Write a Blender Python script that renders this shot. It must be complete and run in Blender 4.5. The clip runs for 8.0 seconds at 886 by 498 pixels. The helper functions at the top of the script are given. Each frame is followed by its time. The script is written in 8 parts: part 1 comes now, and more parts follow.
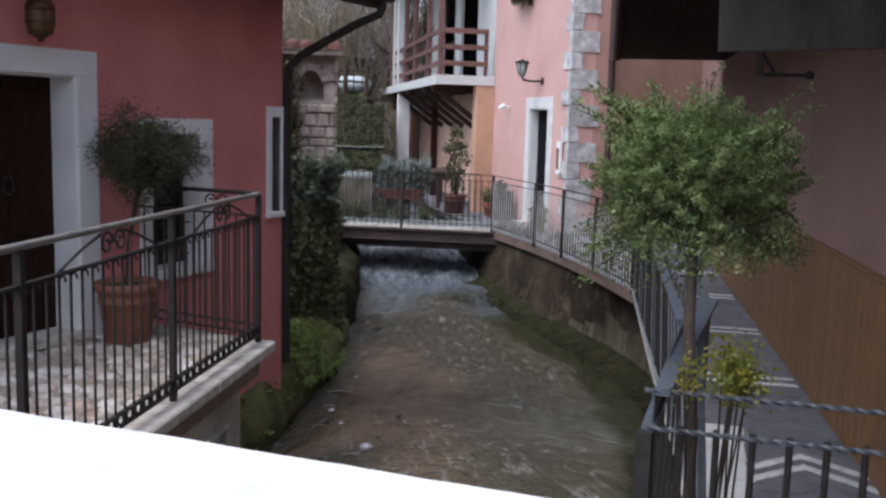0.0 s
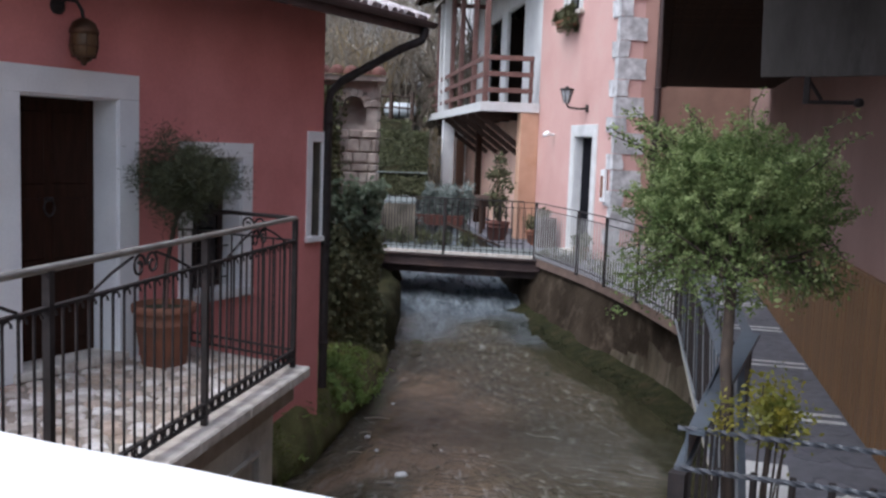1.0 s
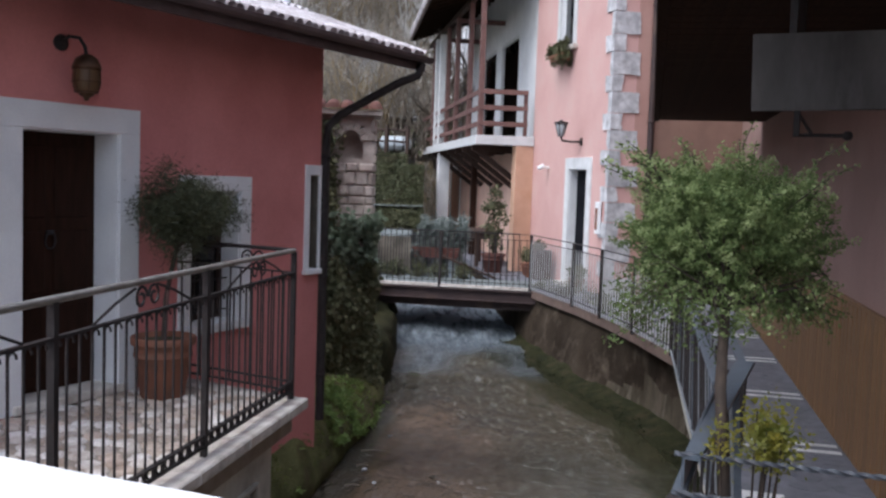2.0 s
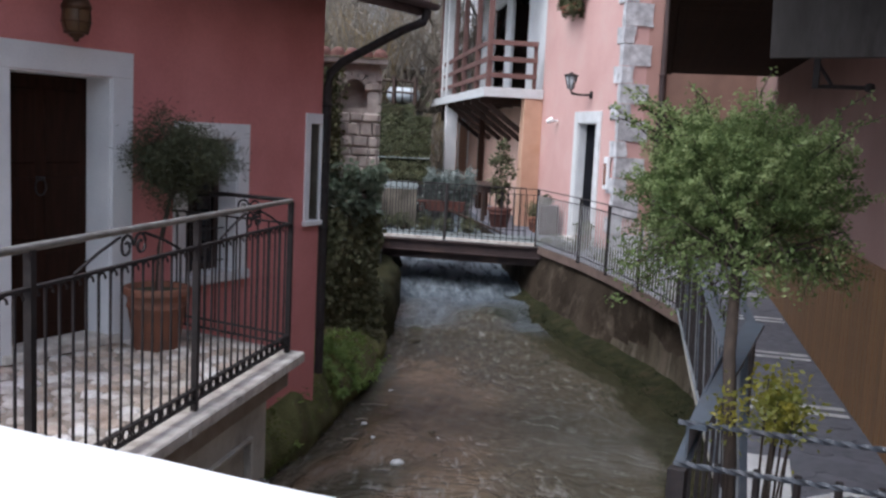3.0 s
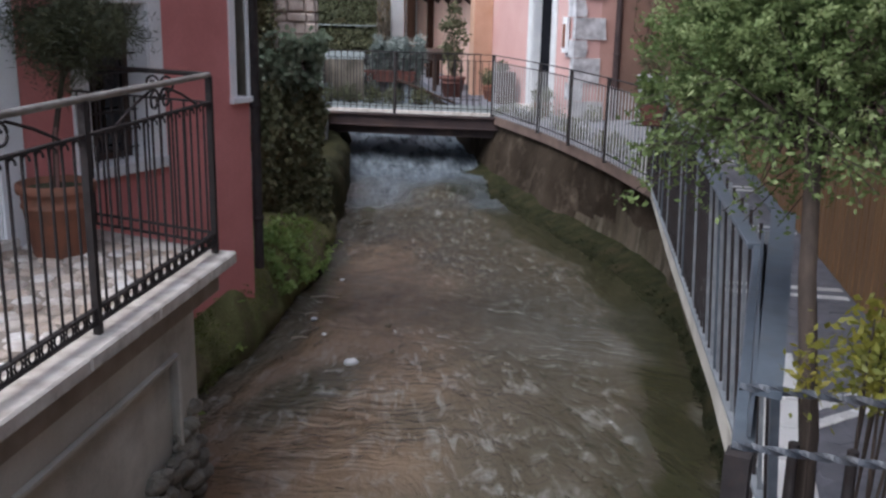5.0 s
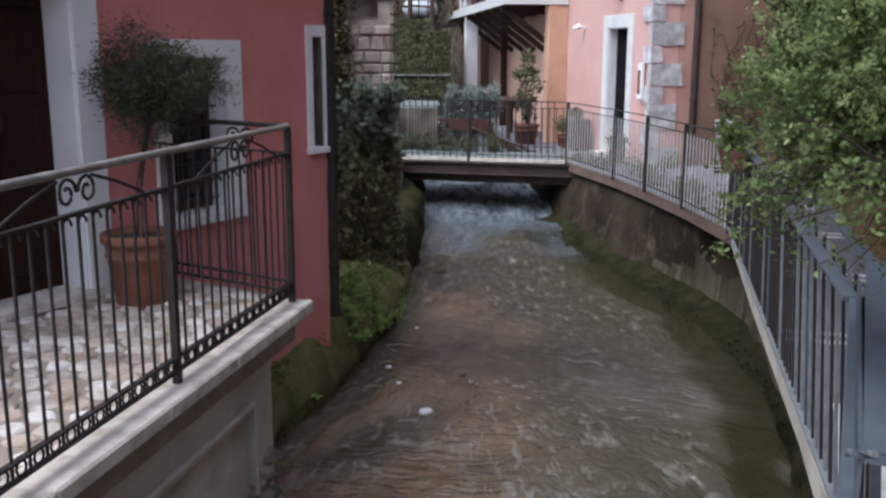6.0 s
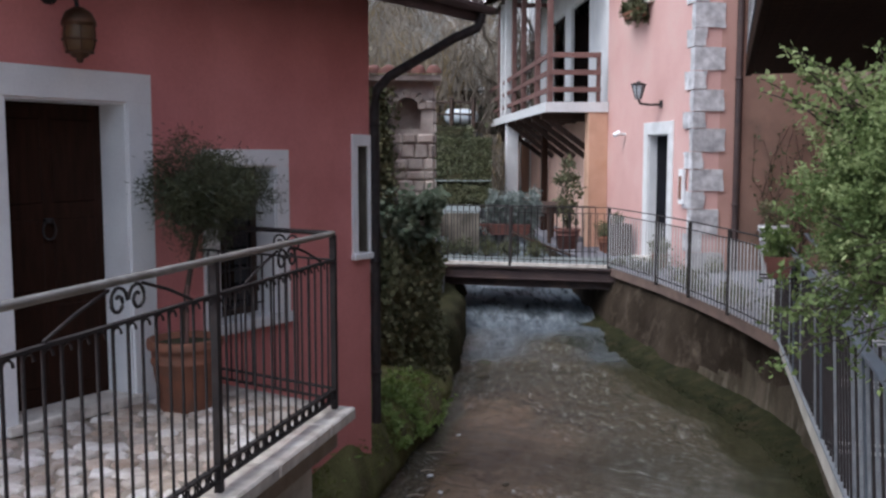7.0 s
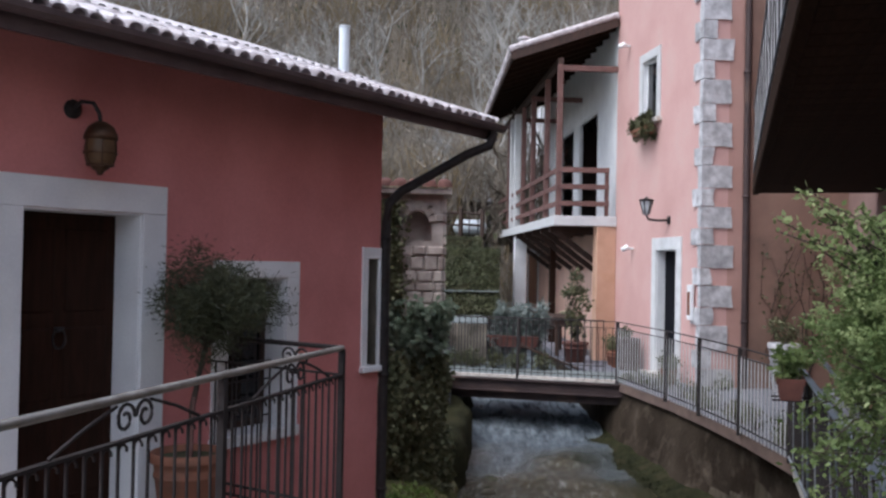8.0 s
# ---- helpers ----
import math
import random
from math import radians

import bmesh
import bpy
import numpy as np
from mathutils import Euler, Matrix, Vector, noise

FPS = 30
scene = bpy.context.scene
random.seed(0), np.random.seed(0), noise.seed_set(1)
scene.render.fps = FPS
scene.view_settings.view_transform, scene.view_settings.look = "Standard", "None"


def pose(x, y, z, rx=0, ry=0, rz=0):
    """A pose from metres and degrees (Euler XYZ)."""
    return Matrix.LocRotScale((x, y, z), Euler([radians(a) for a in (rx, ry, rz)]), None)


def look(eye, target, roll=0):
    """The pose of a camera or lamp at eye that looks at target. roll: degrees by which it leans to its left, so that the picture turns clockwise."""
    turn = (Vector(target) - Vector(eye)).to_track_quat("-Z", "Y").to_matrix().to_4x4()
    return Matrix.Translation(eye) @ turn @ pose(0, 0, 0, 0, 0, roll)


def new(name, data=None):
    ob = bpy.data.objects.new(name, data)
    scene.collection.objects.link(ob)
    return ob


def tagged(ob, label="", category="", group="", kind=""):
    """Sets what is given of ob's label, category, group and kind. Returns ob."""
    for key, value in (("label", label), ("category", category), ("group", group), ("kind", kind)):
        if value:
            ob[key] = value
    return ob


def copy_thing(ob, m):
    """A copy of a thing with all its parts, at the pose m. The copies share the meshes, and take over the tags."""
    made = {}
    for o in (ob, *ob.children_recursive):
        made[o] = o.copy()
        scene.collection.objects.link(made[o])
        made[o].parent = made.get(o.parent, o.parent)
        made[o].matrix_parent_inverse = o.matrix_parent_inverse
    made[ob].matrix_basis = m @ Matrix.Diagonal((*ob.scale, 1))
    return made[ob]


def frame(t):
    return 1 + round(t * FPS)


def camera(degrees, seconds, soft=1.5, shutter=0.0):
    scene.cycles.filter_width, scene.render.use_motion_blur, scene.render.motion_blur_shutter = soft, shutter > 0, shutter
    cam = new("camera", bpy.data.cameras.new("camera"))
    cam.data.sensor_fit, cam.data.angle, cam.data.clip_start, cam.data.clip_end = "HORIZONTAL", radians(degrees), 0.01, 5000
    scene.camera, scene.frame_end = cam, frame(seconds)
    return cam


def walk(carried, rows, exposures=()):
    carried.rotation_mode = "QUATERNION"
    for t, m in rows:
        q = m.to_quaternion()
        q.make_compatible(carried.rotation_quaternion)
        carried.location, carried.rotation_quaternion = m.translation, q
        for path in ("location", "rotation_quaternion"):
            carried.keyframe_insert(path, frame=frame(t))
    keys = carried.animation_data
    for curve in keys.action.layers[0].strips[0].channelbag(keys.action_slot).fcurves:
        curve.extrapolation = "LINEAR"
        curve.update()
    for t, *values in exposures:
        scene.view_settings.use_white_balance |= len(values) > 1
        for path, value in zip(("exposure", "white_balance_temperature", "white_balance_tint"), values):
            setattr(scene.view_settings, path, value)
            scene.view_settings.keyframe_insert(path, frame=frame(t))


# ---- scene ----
cam = camera(50.0, 8.0, soft=2.5)
PATH = [
    (0, (-0.191, -0.074, 1.733), (1.584, 0.809, 1.467), 1.6),
    (0.5, (-0.114, -0.047, 1.731), (1.642, 0.874, 1.468), 2.4),
    (1, (-0.085, -0.084, 1.728), (1.651, 0.887, 1.514), 2.1),
    (2.3, (-0.171, -0.106, 1.724), (1.576, 0.857, 1.584), 2.0),
    (2.5, (-0.118, -0.09, 1.714), (1.631, 0.864, 1.532), 1.8),
    (3, (0.046, -0.048, 1.703), (1.777, 0.925, 1.461), 2.8),
    (3.5, (0.286, 0.069, 1.651), (2.02, 1.021, 1.351), 2.0),
    (4, (0.561, 0.264, 1.642), (2.338, 1.101, 1.267), 0.9),
    (4.2, (0.635, 0.316, 1.645), (2.415, 1.123, 1.218), 1.0),
    (5.3, (0.92, 0.405, 1.62), (2.642, 1.287, 1.114), 1.5),
    (5.5, (0.916, 0.416, 1.63), (2.633, 1.332, 1.165), 1.1),
    (6, (0.927, 0.435, 1.627), (2.607, 1.439, 1.217), 0.2),
    (6.5, (0.918, 0.435, 1.628), (2.589, 1.491, 1.324), 0.4),
    (7, (0.919, 0.458, 1.65), (2.582, 1.551, 1.454), -0.0),
    (7.5, (0.913, 0.463, 1.667), (2.585, 1.555, 1.555), 0.3),
    (8, (0.905, 0.478, 1.705), (2.567, 1.59, 1.735), 1.1),
]
walk(cam, [(t, look(e, g, r)) for t, e, g, r in PATH], [(0, 0.74, 5750, 10), (1.0, 0.85, 5750, 10), (4.0, 0.86, 5750, 10), (5.5, 0.97, 5750, 10), (6.5, 0.90, 5750, 10), (8, 0.78, 5750, 10)])

# ---- world and light ----
world = bpy.data.worlds.new("sky")
scene.world = world
world.use_nodes = True
wn = world.node_tree.nodes
sky = wn.new("ShaderNodeTexSky")
sky.sky_type = "NISHITA"
sky.sun_disc = False
sky.sun_elevation = radians(60)
sky.sun_rotation = radians(-68)
sky.air_density, sky.dust_density, sky.ozone_density = 1.0, 5.0, 1.0
wn["Background"].inputs["Strength"].default_value = 0.15
cloud = wn.new("ShaderNodeHueSaturation")      # an overcast sky: the blue is mostly veiled
cloud.inputs["Saturation"].default_value = 0.55
world.node_tree.links.new(sky.outputs[0], cloud.inputs["Color"])
world.node_tree.links.new(cloud.outputs[0], wn["Background"].inputs["Color"])
sun_data = bpy.data.lights.new("sun", "SUN")
sun_data.energy, sun_data.angle, sun_data.color = 0.5, radians(60), (1.0, 0.98, 0.96)
sun = new("sun", sun_data)
sun.matrix_world = look((-7.5, 3.0, 14), (0, 0, 0))


# ---- materials ----
def material(name, colours, rough=0.8, scale=6.0, fine=60.0, bump=0.3, bump_size=0.01, metal=0.0, spread=0.12,
             stain=None, stain_scale=1.2, stain_amount=0.5, stretch=(1, 1, 1), spec=0.5):
    """Two colours mixed by coarse noise, darkened and lightened by fine grain and by piece, with stains and relief."""
    m = bpy.data.materials.new(name)
    m.use_nodes = True
    nt = m.node_tree
    n, l = nt.nodes, nt.links
    b = n["Principled BSDF"]
    tc = n.new("ShaderNodeTexCoord")
    mp = n.new("ShaderNodeMapping")
    mp.inputs["Scale"].default_value = stretch
    l.new(tc.outputs["Object"], mp.inputs["Vector"])
    coarse = n.new("ShaderNodeTexNoise")
    coarse.inputs["Scale"].default_value, coarse.inputs["Detail"].default_value = scale, 5
    grain = n.new("ShaderNodeTexNoise")
    grain.inputs["Scale"].default_value, grain.inputs["Detail"].default_value = fine, 4
    for q in (coarse, grain):
        l.new(mp.outputs[0], q.inputs["Vector"])
    ramp = n.new("ShaderNodeMapRange")
    ramp.inputs["From Min"].default_value, ramp.inputs["From Max"].default_value = 0.32, 0.68
    l.new(coarse.outputs["Fac"], ramp.inputs["Value"])
    mix = n.new("ShaderNodeMix")
    mix.data_type = "RGBA"
    mix.inputs["A"].default_value, mix.inputs["B"].default_value = (*colours[0], 1), (*colours[1], 1)
    l.new(ramp.outputs[0], mix.inputs["Factor"])
    last = mix.outputs["Result"]
    if stain:
        sn = n.new("ShaderNodeTexNoise")
        sn.inputs["Scale"].default_value, sn.inputs["Detail"].default_value = stain_scale, 7
        sn.inputs["Roughness"].default_value = 0.65
        l.new(mp.outputs[0], sn.inputs["Vector"])
        sr = n.new("ShaderNodeMapRange")
        sr.inputs["From Min"].default_value, sr.inputs["From Max"].default_value = 0.52, 0.72
        sr.inputs["To Max"].default_value = stain_amount
        l.new(sn.outputs["Fac"], sr.inputs["Value"])
        sm = n.new("ShaderNodeMix")
        sm.data_type = "RGBA"
        sm.inputs["B"].default_value = (*stain, 1)
        l.new(last, sm.inputs["A"])
        l.new(sr.outputs[0], sm.inputs["Factor"])
        last = sm.outputs["Result"]
    info = n.new("ShaderNodeObjectInfo")
    add = n.new("ShaderNodeMath")
    add.operation = "ADD"
    l.new(grain.outputs["Fac"], add.inputs[0])
    l.new(info.outputs["Random"], add.inputs[1])
    val = n.new("ShaderNodeMapRange")
    val.inputs["From Min"].default_value, val.inputs["From Max"].default_value = 0.3, 1.7
    val.inputs["To Min"].default_value, val.inputs["To Max"].default_value = 1 - spread, 1 + spread
    l.new(add.outputs[0], val.inputs["Value"])
    hsv = n.new("ShaderNodeHueSaturation")
    l.new(last, hsv.inputs["Color"])
    l.new(val.outputs[0], hsv.inputs["Value"])
    l.new(hsv.outputs[0], b.inputs["Base Color"])
    rr = n.new("ShaderNodeMapRange")
    rr.inputs["To Min"].default_value, rr.inputs["To Max"].default_value = max(0.03, rough - 0.1), min(1, rough + 0.1)
    l.new(coarse.outputs["Fac"], rr.inputs["Value"])
    l.new(rr.outputs[0], b.inputs["Roughness"])
    b.inputs["Metallic"].default_value = metal
    b.inputs["Specular IOR Level"].default_value = spec
    if bump:
        two = n.new("ShaderNodeMath")
        two.operation = "MULTIPLY_ADD"
        two.inputs[1].default_value = 0.5
        l.new(grain.outputs["Fac"], two.inputs[0])
        l.new(coarse.outputs["Fac"], two.inputs[2])
        bp = n.new("ShaderNodeBump")
        bp.inputs["Strength"].default_value, bp.inputs["Distance"].default_value = bump, bump_size
        l.new(two.outputs[0], bp.inputs["Height"])
        l.new(bp.outputs[0], b.inputs["Normal"])
    return m


rose = material("rose_plaster", ((0.59, 0.215, 0.203), (0.70, 0.275, 0.26)), 0.9, 1.6, 45, 0.25, 0.008, stain=(0.46, 0.165, 0.145), stain_amount=0.35)
pink = material("pink_plaster", ((0.62, 0.37, 0.33), (0.70, 0.44, 0.40)), 0.9, 1.2, 40, 0.25, 0.008, stain=(0.62, 0.46, 0.40), stain_amount=0.5)
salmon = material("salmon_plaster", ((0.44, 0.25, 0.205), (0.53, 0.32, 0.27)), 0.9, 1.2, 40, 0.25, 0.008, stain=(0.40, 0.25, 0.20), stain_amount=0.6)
# the salmon plaster again, with the passage's shade put into its colours
salmon_shaded = material("shaded_salmon_plaster", ((0.27, 0.165, 0.135), (0.36, 0.225, 0.19)), 0.9, 1.2, 40, 0.25, 0.008, stain=(0.24, 0.15, 0.115), stain_amount=0.6)
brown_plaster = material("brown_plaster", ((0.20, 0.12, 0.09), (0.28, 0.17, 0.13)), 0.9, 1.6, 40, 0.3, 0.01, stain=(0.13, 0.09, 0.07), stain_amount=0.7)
orange = material("orange_plaster", ((0.52, 0.31, 0.205), (0.62, 0.385, 0.27)), 0.88, 2, 40, 0.2, 0.008, stain=(0.50, 0.27, 0.14))
peach = material("peach_plaster", ((0.62, 0.40, 0.31), (0.72, 0.49, 0.39)), 0.9, 1.6, 40, 0.2, 0.008, stain=(0.52, 0.31, 0.21))
white = material("white_paint", ((0.76, 0.76, 0.77), (0.85, 0.85, 0.85)), 0.7, 3, 60, 0.15, 0.004, stain=(0.55, 0.54, 0.52), stain_amount=0.35)
parapet_white = material("parapet_paint", ((0.60, 0.60, 0.59), (0.70, 0.70, 0.70)), 0.75, 5, 90, 0.35, 0.004, stain=(0.6, 0.58, 0.55), stain_scale=9, stain_amount=0.4)
concrete = material("old_concrete", ((0.45, 0.425, 0.36), (0.62, 0.59, 0.52)), 0.9, 2.2, 50, 0.4, 0.012, stain=(0.20, 0.175, 0.14), stain_amount=0.65)
wet_concrete = material("stained_concrete", ((0.21, 0.18, 0.14), (0.11, 0.095, 0.075)), 0.85, 2.2, 40, 0.5, 0.03, stain=(0.04, 0.04, 0.022), stain_scale=1.6, stain_amount=0.9)
streaked = material("streaked_concrete", ((0.040, 0.032, 0.020), (0.100, 0.082, 0.060)), 0.9, 2.2, 22, 0.8, 0.03, stain=(0.20, 0.175, 0.14), stain_scale=2.3, stain_amount=0.75, stretch=(1.7, 1.7, 0.55), spread=0.3, spec=0.1)
# dark brown concrete; the shade under the slab is put into its colour
shade_brown = material("shaded_concrete", ((0.020, 0.014, 0.009), (0.048, 0.036, 0.025)), 0.95, 1.6, 20, 0.6, 0.03, stain=(0.105, 0.082, 0.060), stain_scale=2.6, stain_amount=0.8, spec=0.1, spread=0.25)
moss_pale = material("ledge_moss", ((0.11, 0.115, 0.045), (0.23, 0.225, 0.10)), 0.95, 4, 50, 0.9, 0.05, stain=(0.13, 0.095, 0.068), stain_scale=3.0, stain_amount=0.9, spread=0.35, spec=0.1)
rubble = material("rubble_stone", ((0.09, 0.08, 0.065), (0.22, 0.20, 0.165)), 0.95, 5, 50, 0.6, 0.02, stain=(0.06, 0.065, 0.03), stain_scale=3, spread=0.35)
coping = material("coping_stone", ((0.46, 0.41, 0.36), (0.68, 0.64, 0.58)), 0.85, 7, 70, 0.4, 0.008, stain=(0.20, 0.155, 0.12), stain_scale=5, stain_amount=0.75)
iron = material("dark_iron", ((0.024, 0.021, 0.021), (0.045, 0.039, 0.038)), 0.6, 20, 200, 0.2, 0.002, metal=0.0, stain=(0.065, 0.035, 0.026), stain_scale=14, stain_amount=0.4, spec=0.2)
grey_iron = material("grey_iron", ((0.055, 0.068, 0.085), (0.10, 0.118, 0.14)), 0.5, 14, 160, 0.2, 0.002, metal=0.0, stain=(0.08, 0.07, 0.06), stain_scale=9, stain_amount=0.5)
twist_iron = material("twisted_iron", ((0.035, 0.040, 0.050), (0.075, 0.082, 0.095)), 0.5, 14, 160, 0.2, 0.002, stain=(0.06, 0.05, 0.045), stain_scale=9, stain_amount=0.5)
pale_iron = material("pale_worn_iron", ((0.15, 0.165, 0.185), (0.25, 0.265, 0.28)), 0.55, 12, 140, 0.15, 0.002, stain=(0.12, 0.10, 0.08), stain_scale=9, stain_amount=0.5)
rail_worn = material("worn_handrail", ((0.24, 0.225, 0.20), (0.38, 0.36, 0.33)), 0.45, 10, 120, 0.15, 0.002, metal=0.5, stain=(0.16, 0.12, 0.09), stain_scale=8)
bar_light = material("pale_galvanised_bar", ((0.48, 0.48, 0.48), (0.64, 0.64, 0.64)), 0.5, 10, 120, 0.1, 0.002, metal=0.0)
dark_wood = material("dark_wood", ((0.034, 0.018, 0.012), (0.062, 0.032, 0.021)), 0.65, 5, 60, 0.3, 0.004, stretch=(6, 6, 1))
door_wood = material("door_wood", ((0.018, 0.008, 0.004), (0.032, 0.013, 0.008)), 0.8, 4, 60, 0.25, 0.003, stretch=(8, 8, 1), spec=0.15)
brown_wood = material("brown_wood", ((0.137, 0.070, 0.027), (0.240, 0.130, 0.053)), 0.55, 4, 70, 0.3, 0.004, stretch=(9, 9, 0.8), spread=0.2)
shutter_wood = material("shutter_wood", ((0.24, 0.10, 0.055), (0.34, 0.15, 0.085)), 0.6, 4, 70, 0.3, 0.004, stretch=(9, 9, 0.8), spread=0.2)
rail_wood = material("rail_wood", ((0.13, 0.065, 0.055), (0.19, 0.10, 0.085)), 0.65, 5, 70, 0.25, 0.003)
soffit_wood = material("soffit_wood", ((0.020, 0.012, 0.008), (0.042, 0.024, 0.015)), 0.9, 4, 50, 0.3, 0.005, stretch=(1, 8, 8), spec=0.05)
terracotta = material("terracotta", ((0.17, 0.070, 0.042), (0.25, 0.105, 0.062)), 0.85, 7, 80, 0.35, 0.004, stain=(0.10, 0.066, 0.048), stain_scale=5, stain_amount=0.7)
tile_clay = material("roof_tile", ((0.42, 0.36, 0.36), (0.68, 0.64, 0.65)), 0.7, 9, 80, 0.4, 0.006, stain=(0.80, 0.78, 0.79), stain_scale=6, stain_amount=0.8, spread=0.3)
beam_paint = material("beam_paint", ((0.036, 0.022, 0.022), (0.065, 0.040, 0.036)), 0.6, 4, 60, 0.25, 0.004, stain=(0.2, 0.12, 0.08))
fascia_paint = material("brown_fascia", ((0.12, 0.08, 0.065), (0.20, 0.14, 0.11)), 0.65, 4, 60, 0.25, 0.004)
gutter_brown = material("gutter_brown", ((0.075, 0.052, 0.055), (0.125, 0.092, 0.092)), 0.6, 5, 60, 0.2, 0.003, stain=(0.05, 0.035, 0.035), stain_scale=3, stain_amount=0.6)
terracotta_dark = material("old_terracotta", ((0.095, 0.036, 0.028), (0.16, 0.062, 0.046)), 0.85, 7, 80, 0.35, 0.004, stain=(0.07, 0.045, 0.035), stain_scale=5, stain_amount=0.7)
grey_board = material("grey_board", ((0.040, 0.036, 0.034), (0.078, 0.072, 0.068)), 0.75, 5, 60, 0.3, 0.004, stain=(0.115, 0.108, 0.104), stain_scale=6, stain_amount=0.6, stretch=(1.4, 1.4, 0.4), spec=0.25)
paving = material("dark_paving", ((0.105, 0.108, 0.124), (0.170, 0.170, 0.194)), 0.75, 7, 90, 0.5, 0.008, stain=(0.08, 0.08, 0.085), stain_scale=5)
pale_mosaic = material("pale_mosaic", ((0.50, 0.50, 0.50), (0.64, 0.64, 0.63)), 0.7, 10, 90, 0.4, 0.006, spread=0.2)
cobble = material("cobble_pale", ((0.50, 0.44, 0.38), (0.76, 0.73, 0.69)), 0.75, 2.6, 60, 0.4, 0.006, stain=(0.30, 0.20, 0.13), stain_scale=1.3, stain_amount=0.6, spread=0.3)


def many_tints(m, tints):
    """Gives every stone one of several tints, by object and by island, under the grain the material has."""
    n, l = m.node_tree.nodes, m.node_tree.links
    info, geo, add, frac = n.new("ShaderNodeObjectInfo"), n.new("ShaderNodeNewGeometry"), n.new("ShaderNodeMath"), n.new("ShaderNodeMath")
    add.operation, frac.operation = "ADD", "FRACT"
    l.new(info.outputs["Random"], add.inputs[0])
    l.new(geo.outputs["Random Per Island"], add.inputs[1])
    l.new(add.outputs[0], frac.inputs[0])
    ramp = n.new("ShaderNodeValToRGB")
    ramp.color_ramp.interpolation = "CONSTANT"
    for k, c in enumerate(tints):
        e = ramp.color_ramp.elements[k] if k < 2 else ramp.color_ramp.elements.new(k / len(tints))
        e.position, e.color = k / len(tints), (*c, 1)
    l.new(frac.outputs[0], ramp.inputs[0])
    mix = n.new("ShaderNodeMix")
    mix.data_type = "RGBA"
    mix.inputs["Factor"].default_value = 0.55
    hue = [q for q in n if q.type == "HUE_SAT"][0]
    l.new(hue.outputs[0], mix.inputs["A"])
    l.new(ramp.outputs[0], mix.inputs["B"])
    dirt, span_node, wear = n.new("ShaderNodeTexNoise"), n.new("ShaderNodeMapRange"), n.new("ShaderNodeMix")
    dirt.inputs["Scale"].default_value, dirt.inputs["Detail"].default_value, dirt.inputs["Roughness"].default_value = 2.6, 6, 0.65
    span_node.inputs["From Min"].default_value, span_node.inputs["From Max"].default_value = 0.44, 0.66
    span_node.inputs["To Max"].default_value = 0.72
    wear.data_type = "RGBA"
    wear.inputs["B"].default_value = (0.22, 0.145, 0.09, 1)
    l.new(geo.outputs["Position"], dirt.inputs["Vector"])
    l.new(dirt.outputs["Fac"], span_node.inputs["Value"])
    l.new(span_node.outputs[0], wear.inputs["Factor"])
    l.new(mix.outputs["Result"], wear.inputs["A"])
    l.new(wear.outputs["Result"], n["Principled BSDF"].inputs["Base Color"])


many_tints(cobble, ((0.88, 0.87, 0.86), (0.50, 0.39, 0.29), (0.80, 0.77, 0.73), (0.42, 0.29, 0.20), (0.86, 0.84, 0.80), (0.60, 0.54, 0.47), (0.36, 0.30, 0.26)))
mortar = material("mortar", ((0.26, 0.22, 0.18), (0.36, 0.31, 0.26)), 0.95, 6, 60, 0.5, 0.01)
stone_grey = material("quoin_stone", ((0.36, 0.35, 0.36), (0.64, 0.63, 0.64)), 0.9, 6, 40, 0.5, 0.012, stain=(0.24, 0.22, 0.21), stain_scale=5, stain_amount=0.7, spread=0.2)
stone_warm = material("pillar_stone", ((0.36, 0.295, 0.26), (0.58, 0.51, 0.46)), 0.9, 5, 50, 0.5, 0.015, stain=(0.22, 0.18, 0.15), stain_scale=4, spread=0.3)
soil = material("soil_bank", ((0.05, 0.042, 0.028), (0.085, 0.07, 0.045)), 0.95, 3, 30, 0.6, 0.03, stain=(0.045, 0.07, 0.02), stain_scale=2, stain_amount=0.9)
moss = material("moss", ((0.013, 0.014, 0.006), (0.033, 0.032, 0.014)), 0.95, 5, 50, 0.9, 0.04, stain=(0.045, 0.034, 0.020), stain_scale=2.5, stain_amount=0.8, spec=0.1, spread=0.3)
hill = material("hillside", ((0.075, 0.058, 0.036), (0.145, 0.112, 0.074)), 0.95, 0.12, 1.6, 0.6, 0.4, stain=(0.07, 0.075, 0.04), stain_scale=0.2, stain_amount=0.7)
gravel = material("gravel", ((0.11, 0.13, 0.128), (0.19, 0.21, 0.205)), 0.95, 4, 60, 0.5, 0.01)
asphalt = material("asphalt", ((0.045, 0.045, 0.047), (0.065, 0.065, 0.066)), 0.9, 4, 120, 0.4, 0.006)
leaf_green = material("tree_leaf", ((0.10, 0.148, 0.048), (0.23, 0.292, 0.11)), 0.65, 9, 40, 0.0, spread=0.30, spec=0.2)
leaf_tip = material("young_tree_leaf", ((0.24, 0.32, 0.12), (0.45, 0.52, 0.25)), 0.6, 9, 40, 0.0, spread=0.35, spec=0.2)
leaf_weed = material("weed_leaf", ((0.19, 0.28, 0.07), (0.38, 0.50, 0.17)), 0.55, 9, 40, 0.0, spread=0.3)
leaf_dark = material("dark_grass_blade", ((0.013, 0.016, 0.006), (0.034, 0.038, 0.015)), 0.8, 5, 40, 0.0, spread=0.35, spec=0.15)
leaf_turf = material("turf_blade", ((0.13, 0.15, 0.05), (0.27, 0.29, 0.11)), 0.8, 5, 40, 0.0, spread=0.35, spec=0.2)
